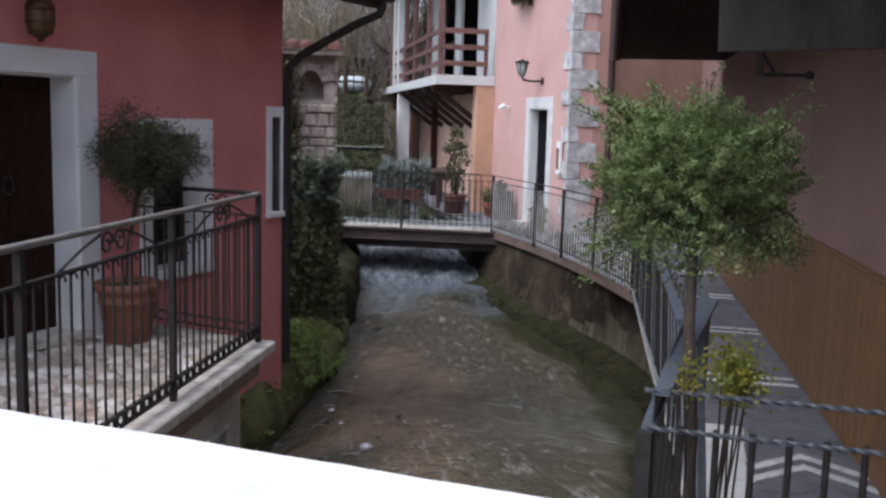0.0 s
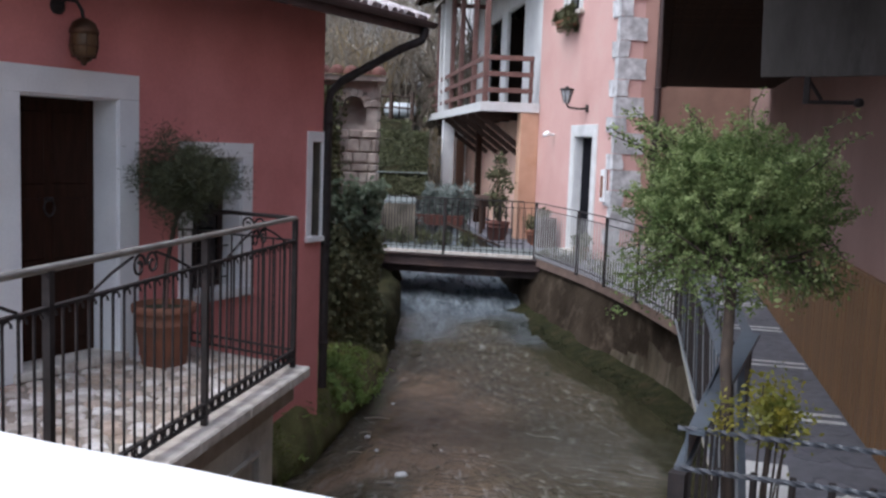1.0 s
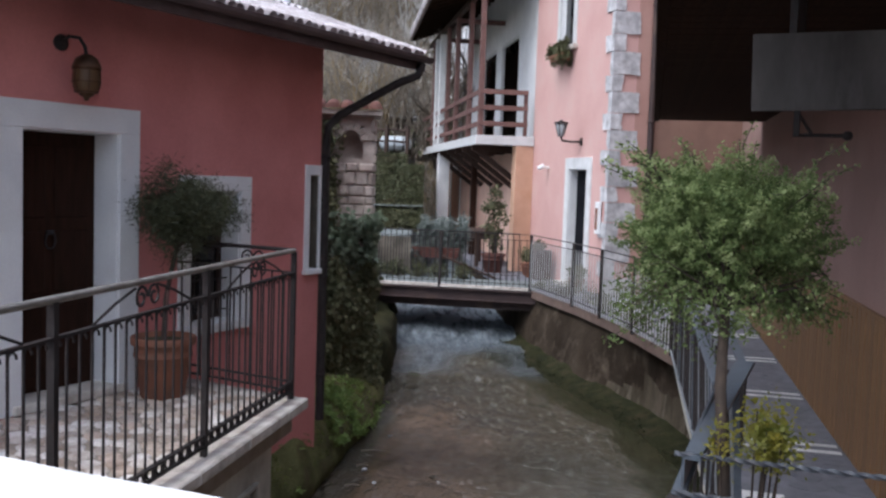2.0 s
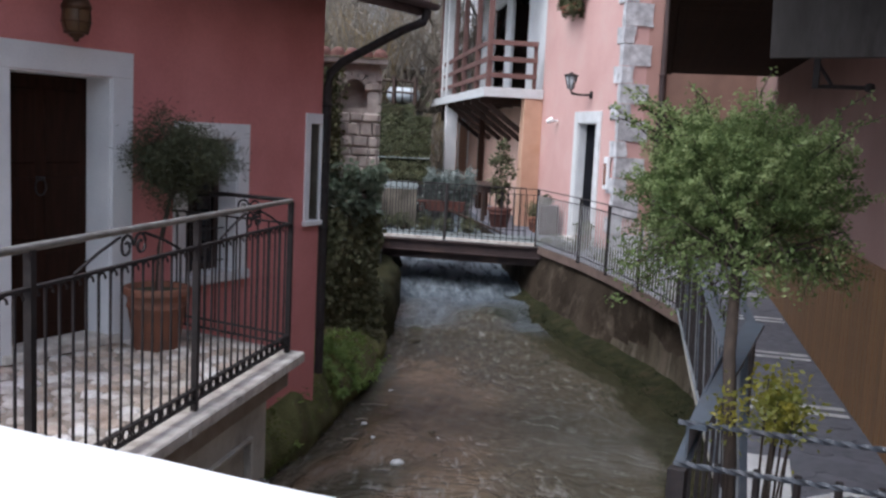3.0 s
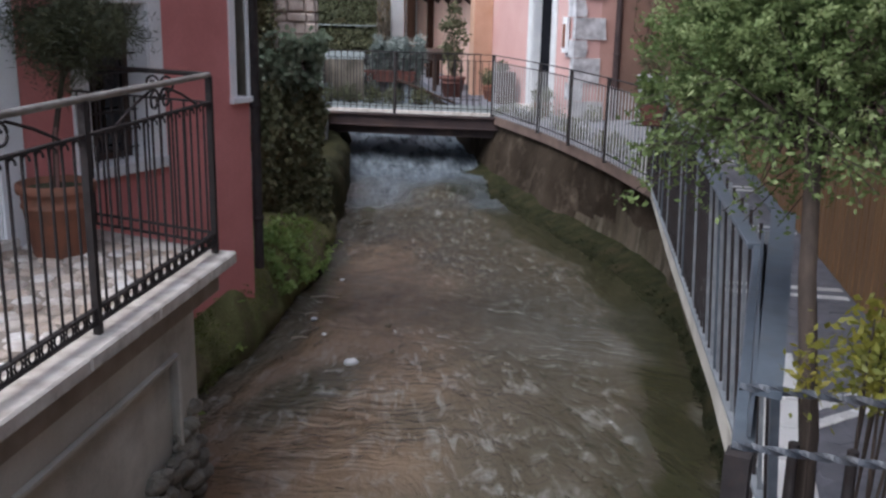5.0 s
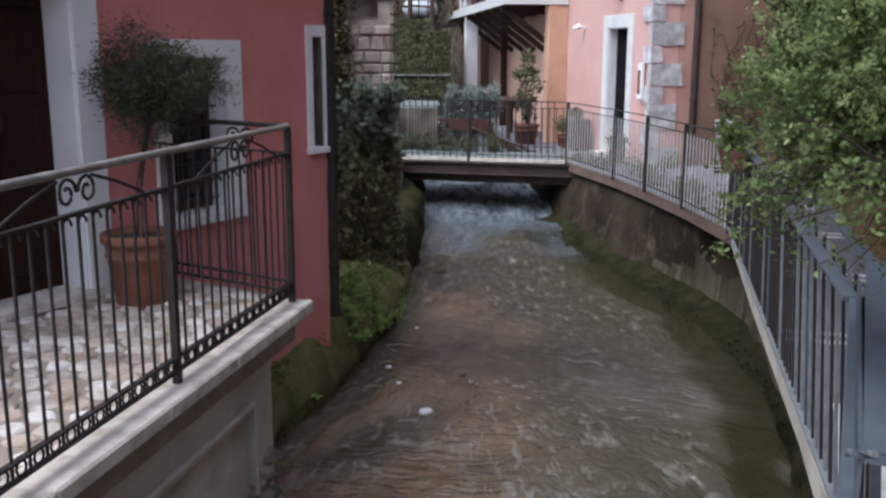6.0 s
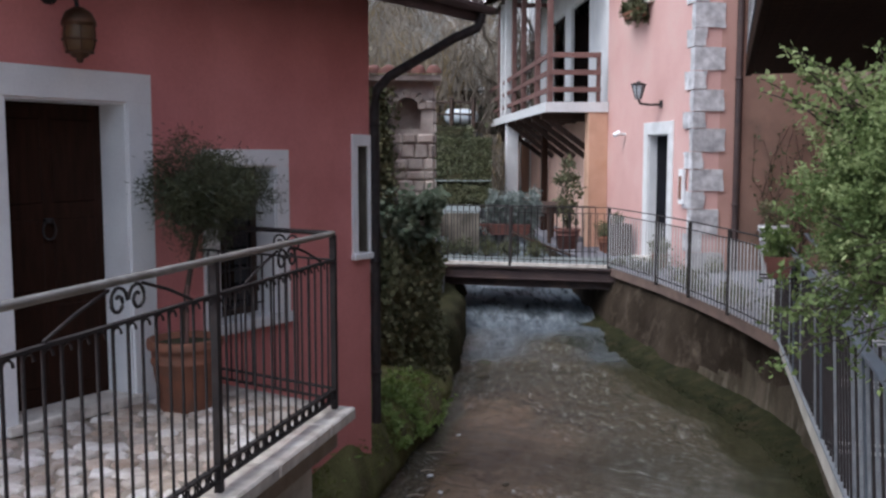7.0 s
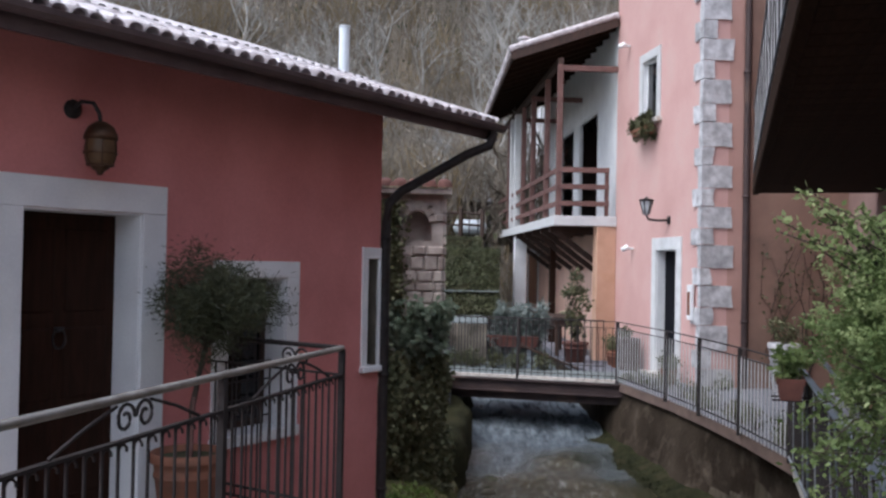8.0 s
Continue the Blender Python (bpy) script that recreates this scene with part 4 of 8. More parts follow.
def build_terrace():
    a, b = edge_at(-2.0, 0.0), edge_at(EDGE_LEN + 0.02, 0.0)
    slab = Mesh().prism([a, b, (5.66, WALL_Y - 0.003), (a[0], WALL_Y - 0.003)], -0.25, -0.012)
    solid("terrace_floor", slab, mortar, "mortar bed of the cobbled terrace in front of the rose house", "terrace", kind="structure")
    body = Mesh()
    a1, b1 = edge_at(-2.0, -0.04), edge_at(EDGE_LEN - 0.40, -0.04)
    body.prism([a1, b1, (5.22, WALL_Y - 0.003), (a1[0], WALL_Y - 0.003)], -2.2, -0.254)
    solid("wall_terrace", body, concrete, "weathered concrete terrace wall above the stream", "retaining wall", kind="structure")
    # raised border round the recessed panel of the wall
    rim = Mesh()
    for t0, t1, z0, z1 in ((-2.0, EDGE_LEN - 0.40, -0.42, -0.258), (EDGE_LEN - 0.72, EDGE_LEN - 0.40, -2.0, -0.421)):
        p, q = edge_at(t0, -0.04), edge_at(t1, -0.04)
        rim.beam((*p, (z0 + z1) / 2), (*q, (z0 + z1) / 2), 0.06, z1 - z0)
    d0, d1 = edge_at(-2.0, 0.012), edge_at(EDGE_LEN - 0.72, 0.012)
    rim.beam((*d0, -0.432), (*d1, -0.432), 0.035, 0.022).beam((*edge_at(EDGE_LEN - 0.735, 0.012), -0.44), (*edge_at(EDGE_LEN - 0.735, 0.012), -1.0), 0.035, 0.022, (1, 0, 0))
    solid("trim", rim, concrete, "raised concrete border on the terrace wall", "trim", kind="structure")
    cop = thing("terrace_coping", (*edge_at(EDGE_LEN / 2), 0.0), "worn pale stone coping along the terrace edge", "coping", kind="structure")
    rng = random.Random(3)
    t = -2.0
    while t < EDGE_LEN:
        t1 = min(t + rng.uniform(0.75, 0.95), EDGE_LEN + 0.07)
        p, q = edge_at(t + 0.004, -0.02), edge_at(t1 - 0.004, -0.02)
        part("coping_stone", Mesh().beam((*p, -0.03), (*q, -0.03), 0.27, 0.085, bevel=0.012), coping, cop)
        t = t1
    ret = Mesh().beam((5.585, 4.50, -0.03), (5.60, WALL_Y - 0.01, -0.03), 0.16, 0.08, bevel=0.012)
    part("coping_stone", ret, coping, cop)


build_terrace()


# ---- footbridge ----
def build_bridge():
    l, r = Vector(BRIDGE_L), Vector(BRIDGE_R)
    h = (r - l).normalized()
    back = Vector((-h.y, h.x))        # away from the viewer
    if back.x < 0:
        back = -back
    ext = r + h * 0.15
    deck = Mesh()
    q = [l - h * 1.0, ext, ext + back * 1.5, l - h * 1.0 + back * 1.5]
    deck.prism([tuple(p) for p in q], WALK_Z - 0.12, WALK_Z + 0.005)
    solid("bridge_deck", deck, gravel, "pale concrete deck of the footbridge", "footbridge", kind="structure")
    kerb = Mesh().beam((*(l - h + back * 0.05), WALK_Z + 0.005), (*(r + back * 0.05), WALK_Z + 0.005), 0.12, 0.05)
    solid("kerb", kerb, coping, "pale kerb along the footbridge deck", "kerb", kind="structure")
    for d in (-0.03, 1.45):
        bm = Mesh()
        a, b = l - h + back * d, r + h * 0.3 + back * d
        bm.beam((*a, WALK_Z - 0.14), (*b, WALK_Z - 0.14), 0.03, 0.20)
        u = back * (0.16 if d < 1 else -0.16)
        if d < 1:
            bm.beam((*(a + u), WALK_Z - 0.32), (*(b + u), WALK_Z - 0.32), 0.10, 0.18)
        bm.beam((*a, WALK_Z - 0.045), (*b, WALK_Z - 0.045), 0.14, 0.03)
        bm.beam((*a, WALK_Z - 0.245), (*b, WALK_Z - 0.245), 0.10, 0.02)
        solid("bridge_beam", bm, beam_paint, "dark purplish-brown steel beam under the footbridge", "beam", group="beams under the footbridge")


build_bridge()


def bar_mesh(name, r, mat, sides=6):
    """An upright bar one metre long, to be stretched."""
    return Mesh().tube([(0, 0, 0), (0, 0, 1)], r, sides).data(name, mat)


def stretched(p, z0, z1, rot=0.0):
    return Matrix.Translation((p[0], p[1], z0)) @ Matrix.Rotation(rot, 4, "Z") @ Matrix.Diagonal((1, 1, z1 - z0, 1))


def build_bridge_rail():
    line = [BRIDGE_L, *POSTS]
    rail = thing("bridge_railing", (*BRIDGE_R, WALK_Z), "iron footbridge railing with dark posts and thin pale bars", "railing")
    top, low = WALK_Z + 1.045, WALK_Z + 0.10
    for a, b in zip(line, line[1:]):
        part("top_rail", Mesh().beam((*a, top), (*b, top), 0.035, 0.012), iron, rail)
        part("mid_rail", Mesh().beam((*a, top - 0.11), (*b, top - 0.11), 0.025, 0.01), iron, rail)
        part("bottom_rail", Mesh().beam((*a, low), (*b, low), 0.03, 0.012), iron, rail)
    post = Mesh().box((-0.022, -0.022, 0), (0.022, 0.022, 1)).data("post", iron)
    l, r = Vector(BRIDGE_L), Vector(BRIDGE_R)
    for p in [tuple(r + (l - r) * k / 2.27) for k in (1, 2)] + POSTS:
        part("post", post, iron, rail, m=stretched(p, WALK_Z - 0.02, top))
    pale, dark = bar_mesh("bar", 0.0075, bar_light), bar_mesh("bar", 0.0075, iron)
    for p, h in along([(*q, 0) for q in line], 0.118):
        span = (p.x - BRIDGE_L[0]) * (BRIDGE_R[0] - BRIDGE_L[0]) + (p.y - BRIDGE_L[1]) * (BRIDGE_R[1] - BRIDGE_L[1])
        over = span < (BRIDGE_R[0] - BRIDGE_L[0]) ** 2 + (BRIDGE_R[1] - BRIDGE_L[1]) ** 2 and p.y > BRIDGE_R[1]
        part("bar", dark if over else pale, iron if over else bar_light, rail, m=stretched(p, WALK_Z + 0.02, top - 0.10, h))


build_bridge_rail()


def build_passage_rail():
    rail = thing("passage_railing", (*BEND, WALK_Z), "blue-grey painted iron railing with flat top plates beside the passage", "railing")
    far, z_far, z_bend, z_near, low = POSTS[-1], 0.82, 0.885, 0.806, -0.25
    foot, low_foot = (4.0, 0.66), -0.08          # the bottom rail draws in and rises a little towards the road
    part("top_rail", Mesh().beam((*far, z_far), (*BEND, z_bend), 0.05, 0.018, bevel=0.003), grey_iron, rail)
    # second rail on the passage side, which meets the top plate at its own post
    a, b = (far[0] + 0.10, far[1] - 0.24), (4.46, 0.80)
    part("inner_rail", Mesh().beam((*a, z_far + 0.01), (*b, 0.902), 0.045, 0.018, bevel=0.003), grey_iron, rail)
    part("inner_post", Mesh().box((b[0] - 0.02, b[1] - 0.02, WALK_Z), (b[0] + 0.02, b[1] + 0.02, 0.892)), iron, rail)
    # a lower flat bar on the stream side and a wider plate above it on the passage side
    part("flat_bar", Mesh().beam((BEND[0] + 0.03, BEND[1] - 0.012, z_bend), (NEAR[0], NEAR[1] - 0.02, z_near), 0.045, 0.014, bevel=0.003), grey_iron, rail)
    part("top_plate", Mesh().prism([(2.664, 0.603), (2.664, 0.553), (4.40, 0.735), (4.40, 0.82)][::-1], 0.912, 0.928), grey_iron, rail)
    part("web", Mesh().beam((4.0, 0.79, 0.90), (2.67, 0.606, 0.868), 0.008, 0.09), grey_iron, rail)
    part("bottom_rail", Mesh().beam((*far, low), (*foot, low_foot), 0.045, 0.02, bevel=0.003), pale_iron, rail, "paler worn bottom rail")
    part("bottom_rail", Mesh().beam((BEND[0], BEND[1] - 0.02, low_foot), (NEAR[0], NEAR[1] - 0.02, low_foot), 0.03, 0.02, bevel=0.003), grey_iron, rail)

    def leaned(p, q):
        """A unit upright drawn from p to q."""
        d = Vector(q) - Vector(p)
        m = Matrix.Translation(p) @ Matrix.Rotation(PASS, 4, "Z")
        m.col[2] = (*d, 0.0)
        return m

    post = Mesh().box((-0.015, -0.015, 0), (0.015, 0.015, 1)).data("post", grey_iron)
    for k in (0.0, 0.28, 0.56, 0.80, 1.0):
        part("post", post, grey_iron, rail, m=leaned((*lerp(far, foot, k), low + (low_foot - low) * k), (*lerp(far, BEND, k), z_far + (z_bend - z_far) * k)))
    bar = Mesh().box((-0.006, -0.006, 0), (0.006, 0.006, 1)).data("bar", iron)
    pale_bar = Mesh().box((-0.007, -0.007, 0), (0.007, 0.007, 1)).data("bar", pale_iron)
    n = 62
    for i in range(1, n):
        k = i / n
        pale = i % 9 == 4 or (i > 44 and i % 2 == 0)
        part("bar", pale_bar if pale else bar, pale_iron if pale else iron, rail, m=leaned((*lerp(far, foot, k), low + (low_foot - low) * k), (*lerp(far, BEND, k), z_far + (z_bend - z_far) * k)))
    for i in range(1, 6):
        p = lerp((BEND[0], BEND[1] - 0.02), (NEAR[0], NEAR[1] - 0.02), i / 6)
        part("bar", bar, iron, rail, m=leaned((*p, low_foot), (*p, z_bend + (z_near - z_bend) * i / 6)))

    top = 0.926
    gate = thing("end_railing", (2.85, 0.2, WALK_Z), "twisted dark grey iron end railing across the passage", "railing")
    e = (2.955, -0.95)

    def twist(z, y_shift, name):
        s = Mesh()
        n, sec = 150, 4
        vs = []
        for i in range(n + 1):
            p = lerp(NEAR, e, i / n)
            a = i * 0.38
            for k in range(sec):
                c = a + k * math.pi / 2
                vs.append((p[0] + 0.009 * math.cos(c) + y_shift, p[1], z + 0.009 * math.sin(c)))
        fs = [(i * sec + k, i * sec + (k + 1) % sec, (i + 1) * sec + (k + 1) % sec, (i + 1) * sec + k) for i in range(n) for k in range(sec)]
        s.add(vs, fs)
        part(name, s, twist_iron, gate)

    twist(top, 0.012, "top_rail")
    twist(top - 0.118, 0.0, "mid_rail")
    part("bottom_rail", Mesh().beam((NEAR[0] + 0.05, NEAR[1], WALK_Z + 0.1), (e[0] + 0.05, e[1], WALK_Z + 0.1), 0.03, 0.012), grey_iron, gate)
    thick = Mesh().box((-0.024, -0.024, 0), (0.024, 0.024, 1)).data("post", iron)
    for k in (0.0, 0.5, 1.0):
        p = lerp((NEAR[0] - 0.01, NEAR[1] - 0.015), (e[0] + 0.05, e[1]), k)
        part("post", thick, iron, gate, m=stretched(p, WALK_Z, top - 0.125 if k == 0 else top + 0.01))
    for i in range(1, 15):
        p = lerp((NEAR[0] + 0.05, NEAR[1]), (e[0] + 0.05, e[1]), i / 15)
        if i % 7:
            part("bar", bar_iron, iron, gate, m=stretched(p, WALK_Z + 0.1, top - 0.118))


bar_iron = bar_mesh("bar", 0.011, iron)
build_passage_rail()


def scroll(c, u, r, flip=1, start=0.0, turns=1.35, wire=0.008):
    """A spiral in the upright plane that holds u, centred at c."""
    pts = []
    for i in range(19):
        a = start + flip * i / 18 * turns * 2 * math.pi
        q = r * (1 - 0.72 * i / 18)
        pts.append((c[0] + u[0] * q * math.cos(a), c[1] + u[1] * q * math.cos(a), c[2] + q * math.sin(a)))
    return Mesh().tube(pts, wire, 5)


def build_terrace_rail():
    rail = thing("terrace_railing", (*edge_at(EDGE_LEN), 0.0), "dark wrought-iron terrace railing with scrolls and a worn pale handrail", "railing")
    top, second, low, foot = 1.155, 0.985, 0.145, 0.075
    d = Vector((EDGE_B[0] - EDGE_A[0], EDGE_B[1] - EDGE_A[1])).normalized()
    end = EDGE_LEN - 0.02
    a, b = edge_at(-1.8), edge_at(end)
    part("handrail", Mesh().tube([(*a, top), (*b, top)], 0.019, 10), rail_worn, rail, "worn pale round handrail")
    part("upper_rail", Mesh().beam((*a, second), (*b, second), 0.03, 0.014), iron, rail)
    part("lower_rail", Mesh().beam((*a, low), (*b, low), 0.03, 0.012), iron, rail)
    part("foot_rail", Mesh().beam((*a, foot), (*b, foot), 0.03, 0.012), iron, rail)
    post = Mesh().box((-0.0185, -0.0185, 0), (0.0185, 0.0185, 1)).data("post", iron)
    posts = [end, end - 1.585, end - 3.17, end - 4.75]
    for t in posts:
        part("post", post, iron, rail, m=stretched(edge_at(t), -0.10 if t < end else -0.02, top - 0.01, math.atan2(d.y, d.x)))
    step = 0.1056
    t = end - step
    k = 0
    bar_i = bar_mesh("bar", 0.0072, iron)
    ring = Mesh().tube([(0.030 * math.cos(2 * math.pi * i / 8), 0, 0.030 * math.sin(2 * math.pi * i / 8)) for i in range(9)], 0.006, 4, cap=False).data("ring", iron)
    hook = Mesh().tube([(-0.053 + 0.030 * (1 - math.cos(q)), 0, -0.045 + 0.032 * math.sin(q)) for q in [math.pi * i / 6 for i in range(7)]], 0.006, 4).data("hook", iron)
    rot = Matrix.Rotation(math.atan2(d.y, d.x), 4, "Z")
    while t > -1.7:
        p = edge_at(t)
        near_post = min(abs(t - q) for q in posts)
        if near_post > 0.04:
            part("bar", bar_i, iron, rail, m=stretched(p, foot, second))
        c = edge_at(t + step / 2)
        part("ring", ring, iron, rail, m=Matrix.Translation((*c, (low + foot) / 2)) @ rot)
        part("hook", hook, iron, rail, m=Matrix.Translation((*c, second)) @ rot)
        t -= step
    # pairs of scrolls with leaning stays between the two upper rails
    for t in posts:
        for off, flip in ((-0.80, 1), (-0.66, -1)):
            c = edge_at(t + off)
            part("scroll", scroll((*c, (top + second) / 2 + 0.0), (d.x, d.y), 0.066, flip, 0 if flip > 0 else math.pi), iron, rail)
        for o0, o1 in ((-0.62, -0.22), (-0.86, -1.26)):
            p, q = edge_at(t + o0), edge_at(t + o1)
            part("stay", Mesh().tube([(*p, top - 0.03), (*lerp(p, q, 0.5), top - 0.085), (*q, second + 0.012)], 0.008, 5), iron, rail)
    # return to the house wall
    u = Vector((5.60 - b[0], WALL_Y - b[1]))
    w = (5.60, WALL_Y - 0.01)
    un = Vector((w[0] - b[0], w[1] - b[1])).normalized()
    part("handrail", Mesh().tube([(*b, top), (*w, top)], 0.016, 8), iron, rail)
    for z in (second, low, foot):
        part("return_rail", Mesh().beam((*b, z), (*w, z), 0.028, 0.012), iron, rail)
    L = math.dist(b, w)
    n = int(L / step)
    for i in range(1, n + 1):
        p = lerp(b, w, i * step / L)
        part("bar", bar_i, iron, rail, m=stretched(p, foot, second))
    for o, flip in ((0.34, 1), (0.47, -1), (0.86, 1), (0.99, -1)):
        c = lerp(b, w, o / L)
        part("scroll", scroll((*c, (top + second) / 2), (un.x, un.y), 0.064, flip, 0 if flip > 0 else math.pi), iron, rail)


build_terrace_rail()


# ---- pink house at the footbridge ----
def far_part(shape_boxes, bevel=0.0):
    s = Mesh()
    for a, b in shape_boxes:
        s.box(a, b, FAR, bevel)
    return s


def wing_part(shape_boxes, bevel=0.0):
    s = Mesh()
    for a, b in shape_boxes:
        s.box(a, b, WING, bevel)
    return s


FDOOR = (1.06, 2.04, -0.25, 2.03)
FWIN = (2.14, 2.92, 4.55, 5.74)
FACADE_END = 4.51
BALCONY_DOORS = ((6.5, 8.75, False), (9.5, 11.6, False), (14.4, 15.7, True))


def build_pink_house():
    wall = wall_boxes(0.0, FACADE_END, -0.6, 8.8, 0.45, [FDOOR, FWIN], FAR)
    solid("wall_pink_front", wall, pink, "pale pink plastered facade of the tall house", "wall", kind="structure")
    up = wall_boxes(FACADE_END, 20.0, 2.62, 6.95, 0.10, [(q[0], q[1], 2.80, 5.40) for q in BALCONY_DOORS], WING, -0.004)
    solid("wall_balcony", up, white, "white wall behind the wooden balcony", "wall", kind="structure")
    lw = wall_boxes(FACADE_END, 20.0, -0.6, 2.62, 0.45, [(15.4, 17.6, 0.4, 2.1)], WING, -0.006)
    solid("wall_porch", lw, peach, "peach plastered wall under the balcony", "wall", kind="structure")
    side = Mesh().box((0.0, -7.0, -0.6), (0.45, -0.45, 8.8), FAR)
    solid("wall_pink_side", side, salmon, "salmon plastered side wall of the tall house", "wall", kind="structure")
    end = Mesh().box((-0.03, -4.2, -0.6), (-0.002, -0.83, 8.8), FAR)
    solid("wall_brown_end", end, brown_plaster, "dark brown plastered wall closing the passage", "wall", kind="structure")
    back = Mesh().box((0.45, -7.0, -0.6), (20.0, -6.6, 6.6), FAR).box((19.6, -6.6, -0.6), (20.0, -0.46, 6.95), WING).box((FACADE_END - 0.4, -6.6, 6.6), (FACADE_END, -0.46, 8.8), FAR)
    solid("wall_pink_back", back, pink, "pink plastered rear walls of the tall house", "wall", kind="structure")
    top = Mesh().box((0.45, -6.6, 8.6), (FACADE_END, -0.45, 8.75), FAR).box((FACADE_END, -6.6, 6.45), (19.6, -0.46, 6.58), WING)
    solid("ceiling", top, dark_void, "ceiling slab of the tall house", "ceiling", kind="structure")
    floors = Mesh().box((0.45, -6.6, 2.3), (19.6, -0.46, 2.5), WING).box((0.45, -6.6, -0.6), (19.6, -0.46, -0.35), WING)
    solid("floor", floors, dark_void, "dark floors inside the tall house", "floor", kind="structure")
    roof = thing("roof", FAR @ Vector((2, -3, 8.8)), "tiled roof of the tall house", "roof", kind="structure")
    part("roof_deck", Mesh().box((-0.5, -7.5, 8.8), (FACADE_END + 0.4, 0.5, 8.95), FAR), tile_clay, roof)

    # fin wall that carries the balcony
    fin = Mesh().box((FACADE_END - 0.06, 0.0, -0.45), (FACADE_END + 0.24, 0.42, 2.56), FAR, 0.01)
    solid("pier", fin, orange, "orange plastered pier carrying the balcony slab", "pier", kind="structure")
    post = Mesh().box((11.55, 0.92, -0.45), (11.92, 1.26, 2.54), WING, 0.01)
    solid("pier", post, white, "white square pier under the far end of the balcony", "pier", kind="structure")


build_pink_house()


def build_pink_openings():
    d = thing("door_2", FAR @ Vector((1.55, 0, -0.3)), "tall dark doorway in a white plaster surround", "door", kind="structure")
    s0, s1, z0, z1 = FDOOR
    part("surround", far_part([((s0 - 0.22, -0.004, -0.3), (s0, 0.03, z1)), ((s1, -0.004, -0.3), (s1 + 0.22, 0.03, z1)), ((s0 - 0.22, -0.004, z1 + 0.001), (s1 + 0.22, 0.031, z1 + 0.23))], 0.004), parapet_white, d)
    part("reveal", far_part([((s0, -0.16, z0), (s0 + 0.015, 0, z1)), ((s1 - 0.015, -0.16, z0), (s1, 0, z1)), ((s0 + 0.015, -0.16, z1 - 0.015), (s1 - 0.015, 0, z1))]), white, d)
    # near-black panel closing the doorway, its colour standing in for the unlit interior
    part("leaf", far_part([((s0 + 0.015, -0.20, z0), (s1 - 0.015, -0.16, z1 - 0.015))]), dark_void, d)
    part("step", far_part([((s0 - 0.1, -0.42, -0.32), (s1 + 0.1, 0.25, -0.24))], 0.01), coping, d)

    w = thing("window_3", FAR @ Vector((2.5, 0, 4.5)), "tall narrow upper window with a white surround", "window", kind="structure")
    s0, s1, z0, z1 = FWIN
    part("surround", far_part([((s0 - 0.17, -0.004, z0), (s0, 0.03, z1)), ((s1, -0.004, z0), (s1 + 0.17, 0.03, z1)), ((s0 - 0.17, -0.004, z1 + 0.001), (s1 + 0.17, 0.031, z1 + 0.17))], 0.004), parapet_white, w)
    part("reveal", far_part([((s0, -0.09, z0), (s0 + 0.012, 0, z1)), ((s1 - 0.012, -0.09, z0), (s1, 0, z1)), ((s0 + 0.012, -0.09, z1 - 0.012), (s1 - 0.012, 0, z1))]), white, w)
    part("window_sill", far_part([((s0 - 0.24, -0.15, z0 - 0.09), (s1 + 0.24, 0.10, z0 + 0.003))], 0.008), coping, w)
    part("window_frame", far_part([((s0 + 0.012, -0.09, z0), (s0 + 0.05, -0.075, z1)), ((s1 - 0.05, -0.09, z0), (s1 - 0.012, -0.075, z1)), ((s0 + 0.05, -0.09, z1 - 0.05), (s1 - 0.05, -0.075, z1 - 0.012))]), white, w)
    part("pane", far_part([((s0 + 0.05, -0.088, z0), (s1 - 0.05, -0.084, z1 - 0.05))]), glass, w)

    for a, b, shut in BALCONY_DOORS:
        g = thing("balcony_door", WING @ Vector(((a + b) / 2, 0, 2.8)), "white-framed balcony door, " + ("closed by dark wooden shutters" if shut else "standing open on a dark room"), "door", group="balcony doors", kind="structure")
        part("door_frame", wing_part([((a, -0.09, 2.8), (a + 0.07, -0.02, 5.40)), ((b - 0.07, -0.09, 2.8), (b, -0.02, 5.40)), ((a + 0.07, -0.09, 5.32), (b - 0.07, -0.02, 5.40)), ((a + 0.07, -0.09, 2.8), (b - 0.07, -0.02, 2.86))]), parapet_white, g)
        if shut:
            part("shutter", wing_part([((a + 0.07, -0.085, 2.86), ((a + b) / 2 - 0.01, -0.045, 5.32)), (((a + b) / 2 + 0.01, -0.085, 2.86), (b - 0.07, -0.045, 5.32))]), dark_wood, g)
        else:
            part("leaf", wing_part([((a + 0.07, -0.75, 2.86), (a + 0.11, -0.12, 5.32))]), dark_wood, g, "dark edge of the opened leaf")
    pw = thing("window_4", WING @ Vector((16.5, 0, 0.4)), "wide wooden shuttered window under the balcony", "window", kind="structure")
    for a, b in ((15.42, 16.48), (16.52, 17.58)):
        part("shutter", wing_part([((a, -0.08, 0.4), (b, -0.03, 2.1))], 0.006), shutter_wood, pw)
    part("surround", wing_part([((15.25, -0.02, 0.4), (15.4, 0.02, 2.1)), ((17.6, -0.02, 0.4), (17.75, 0.02, 2.1)), ((15.25, -0.02, 2.101), (17.75, 0.021, 2.25))]), white, pw)


build_pink_openings()


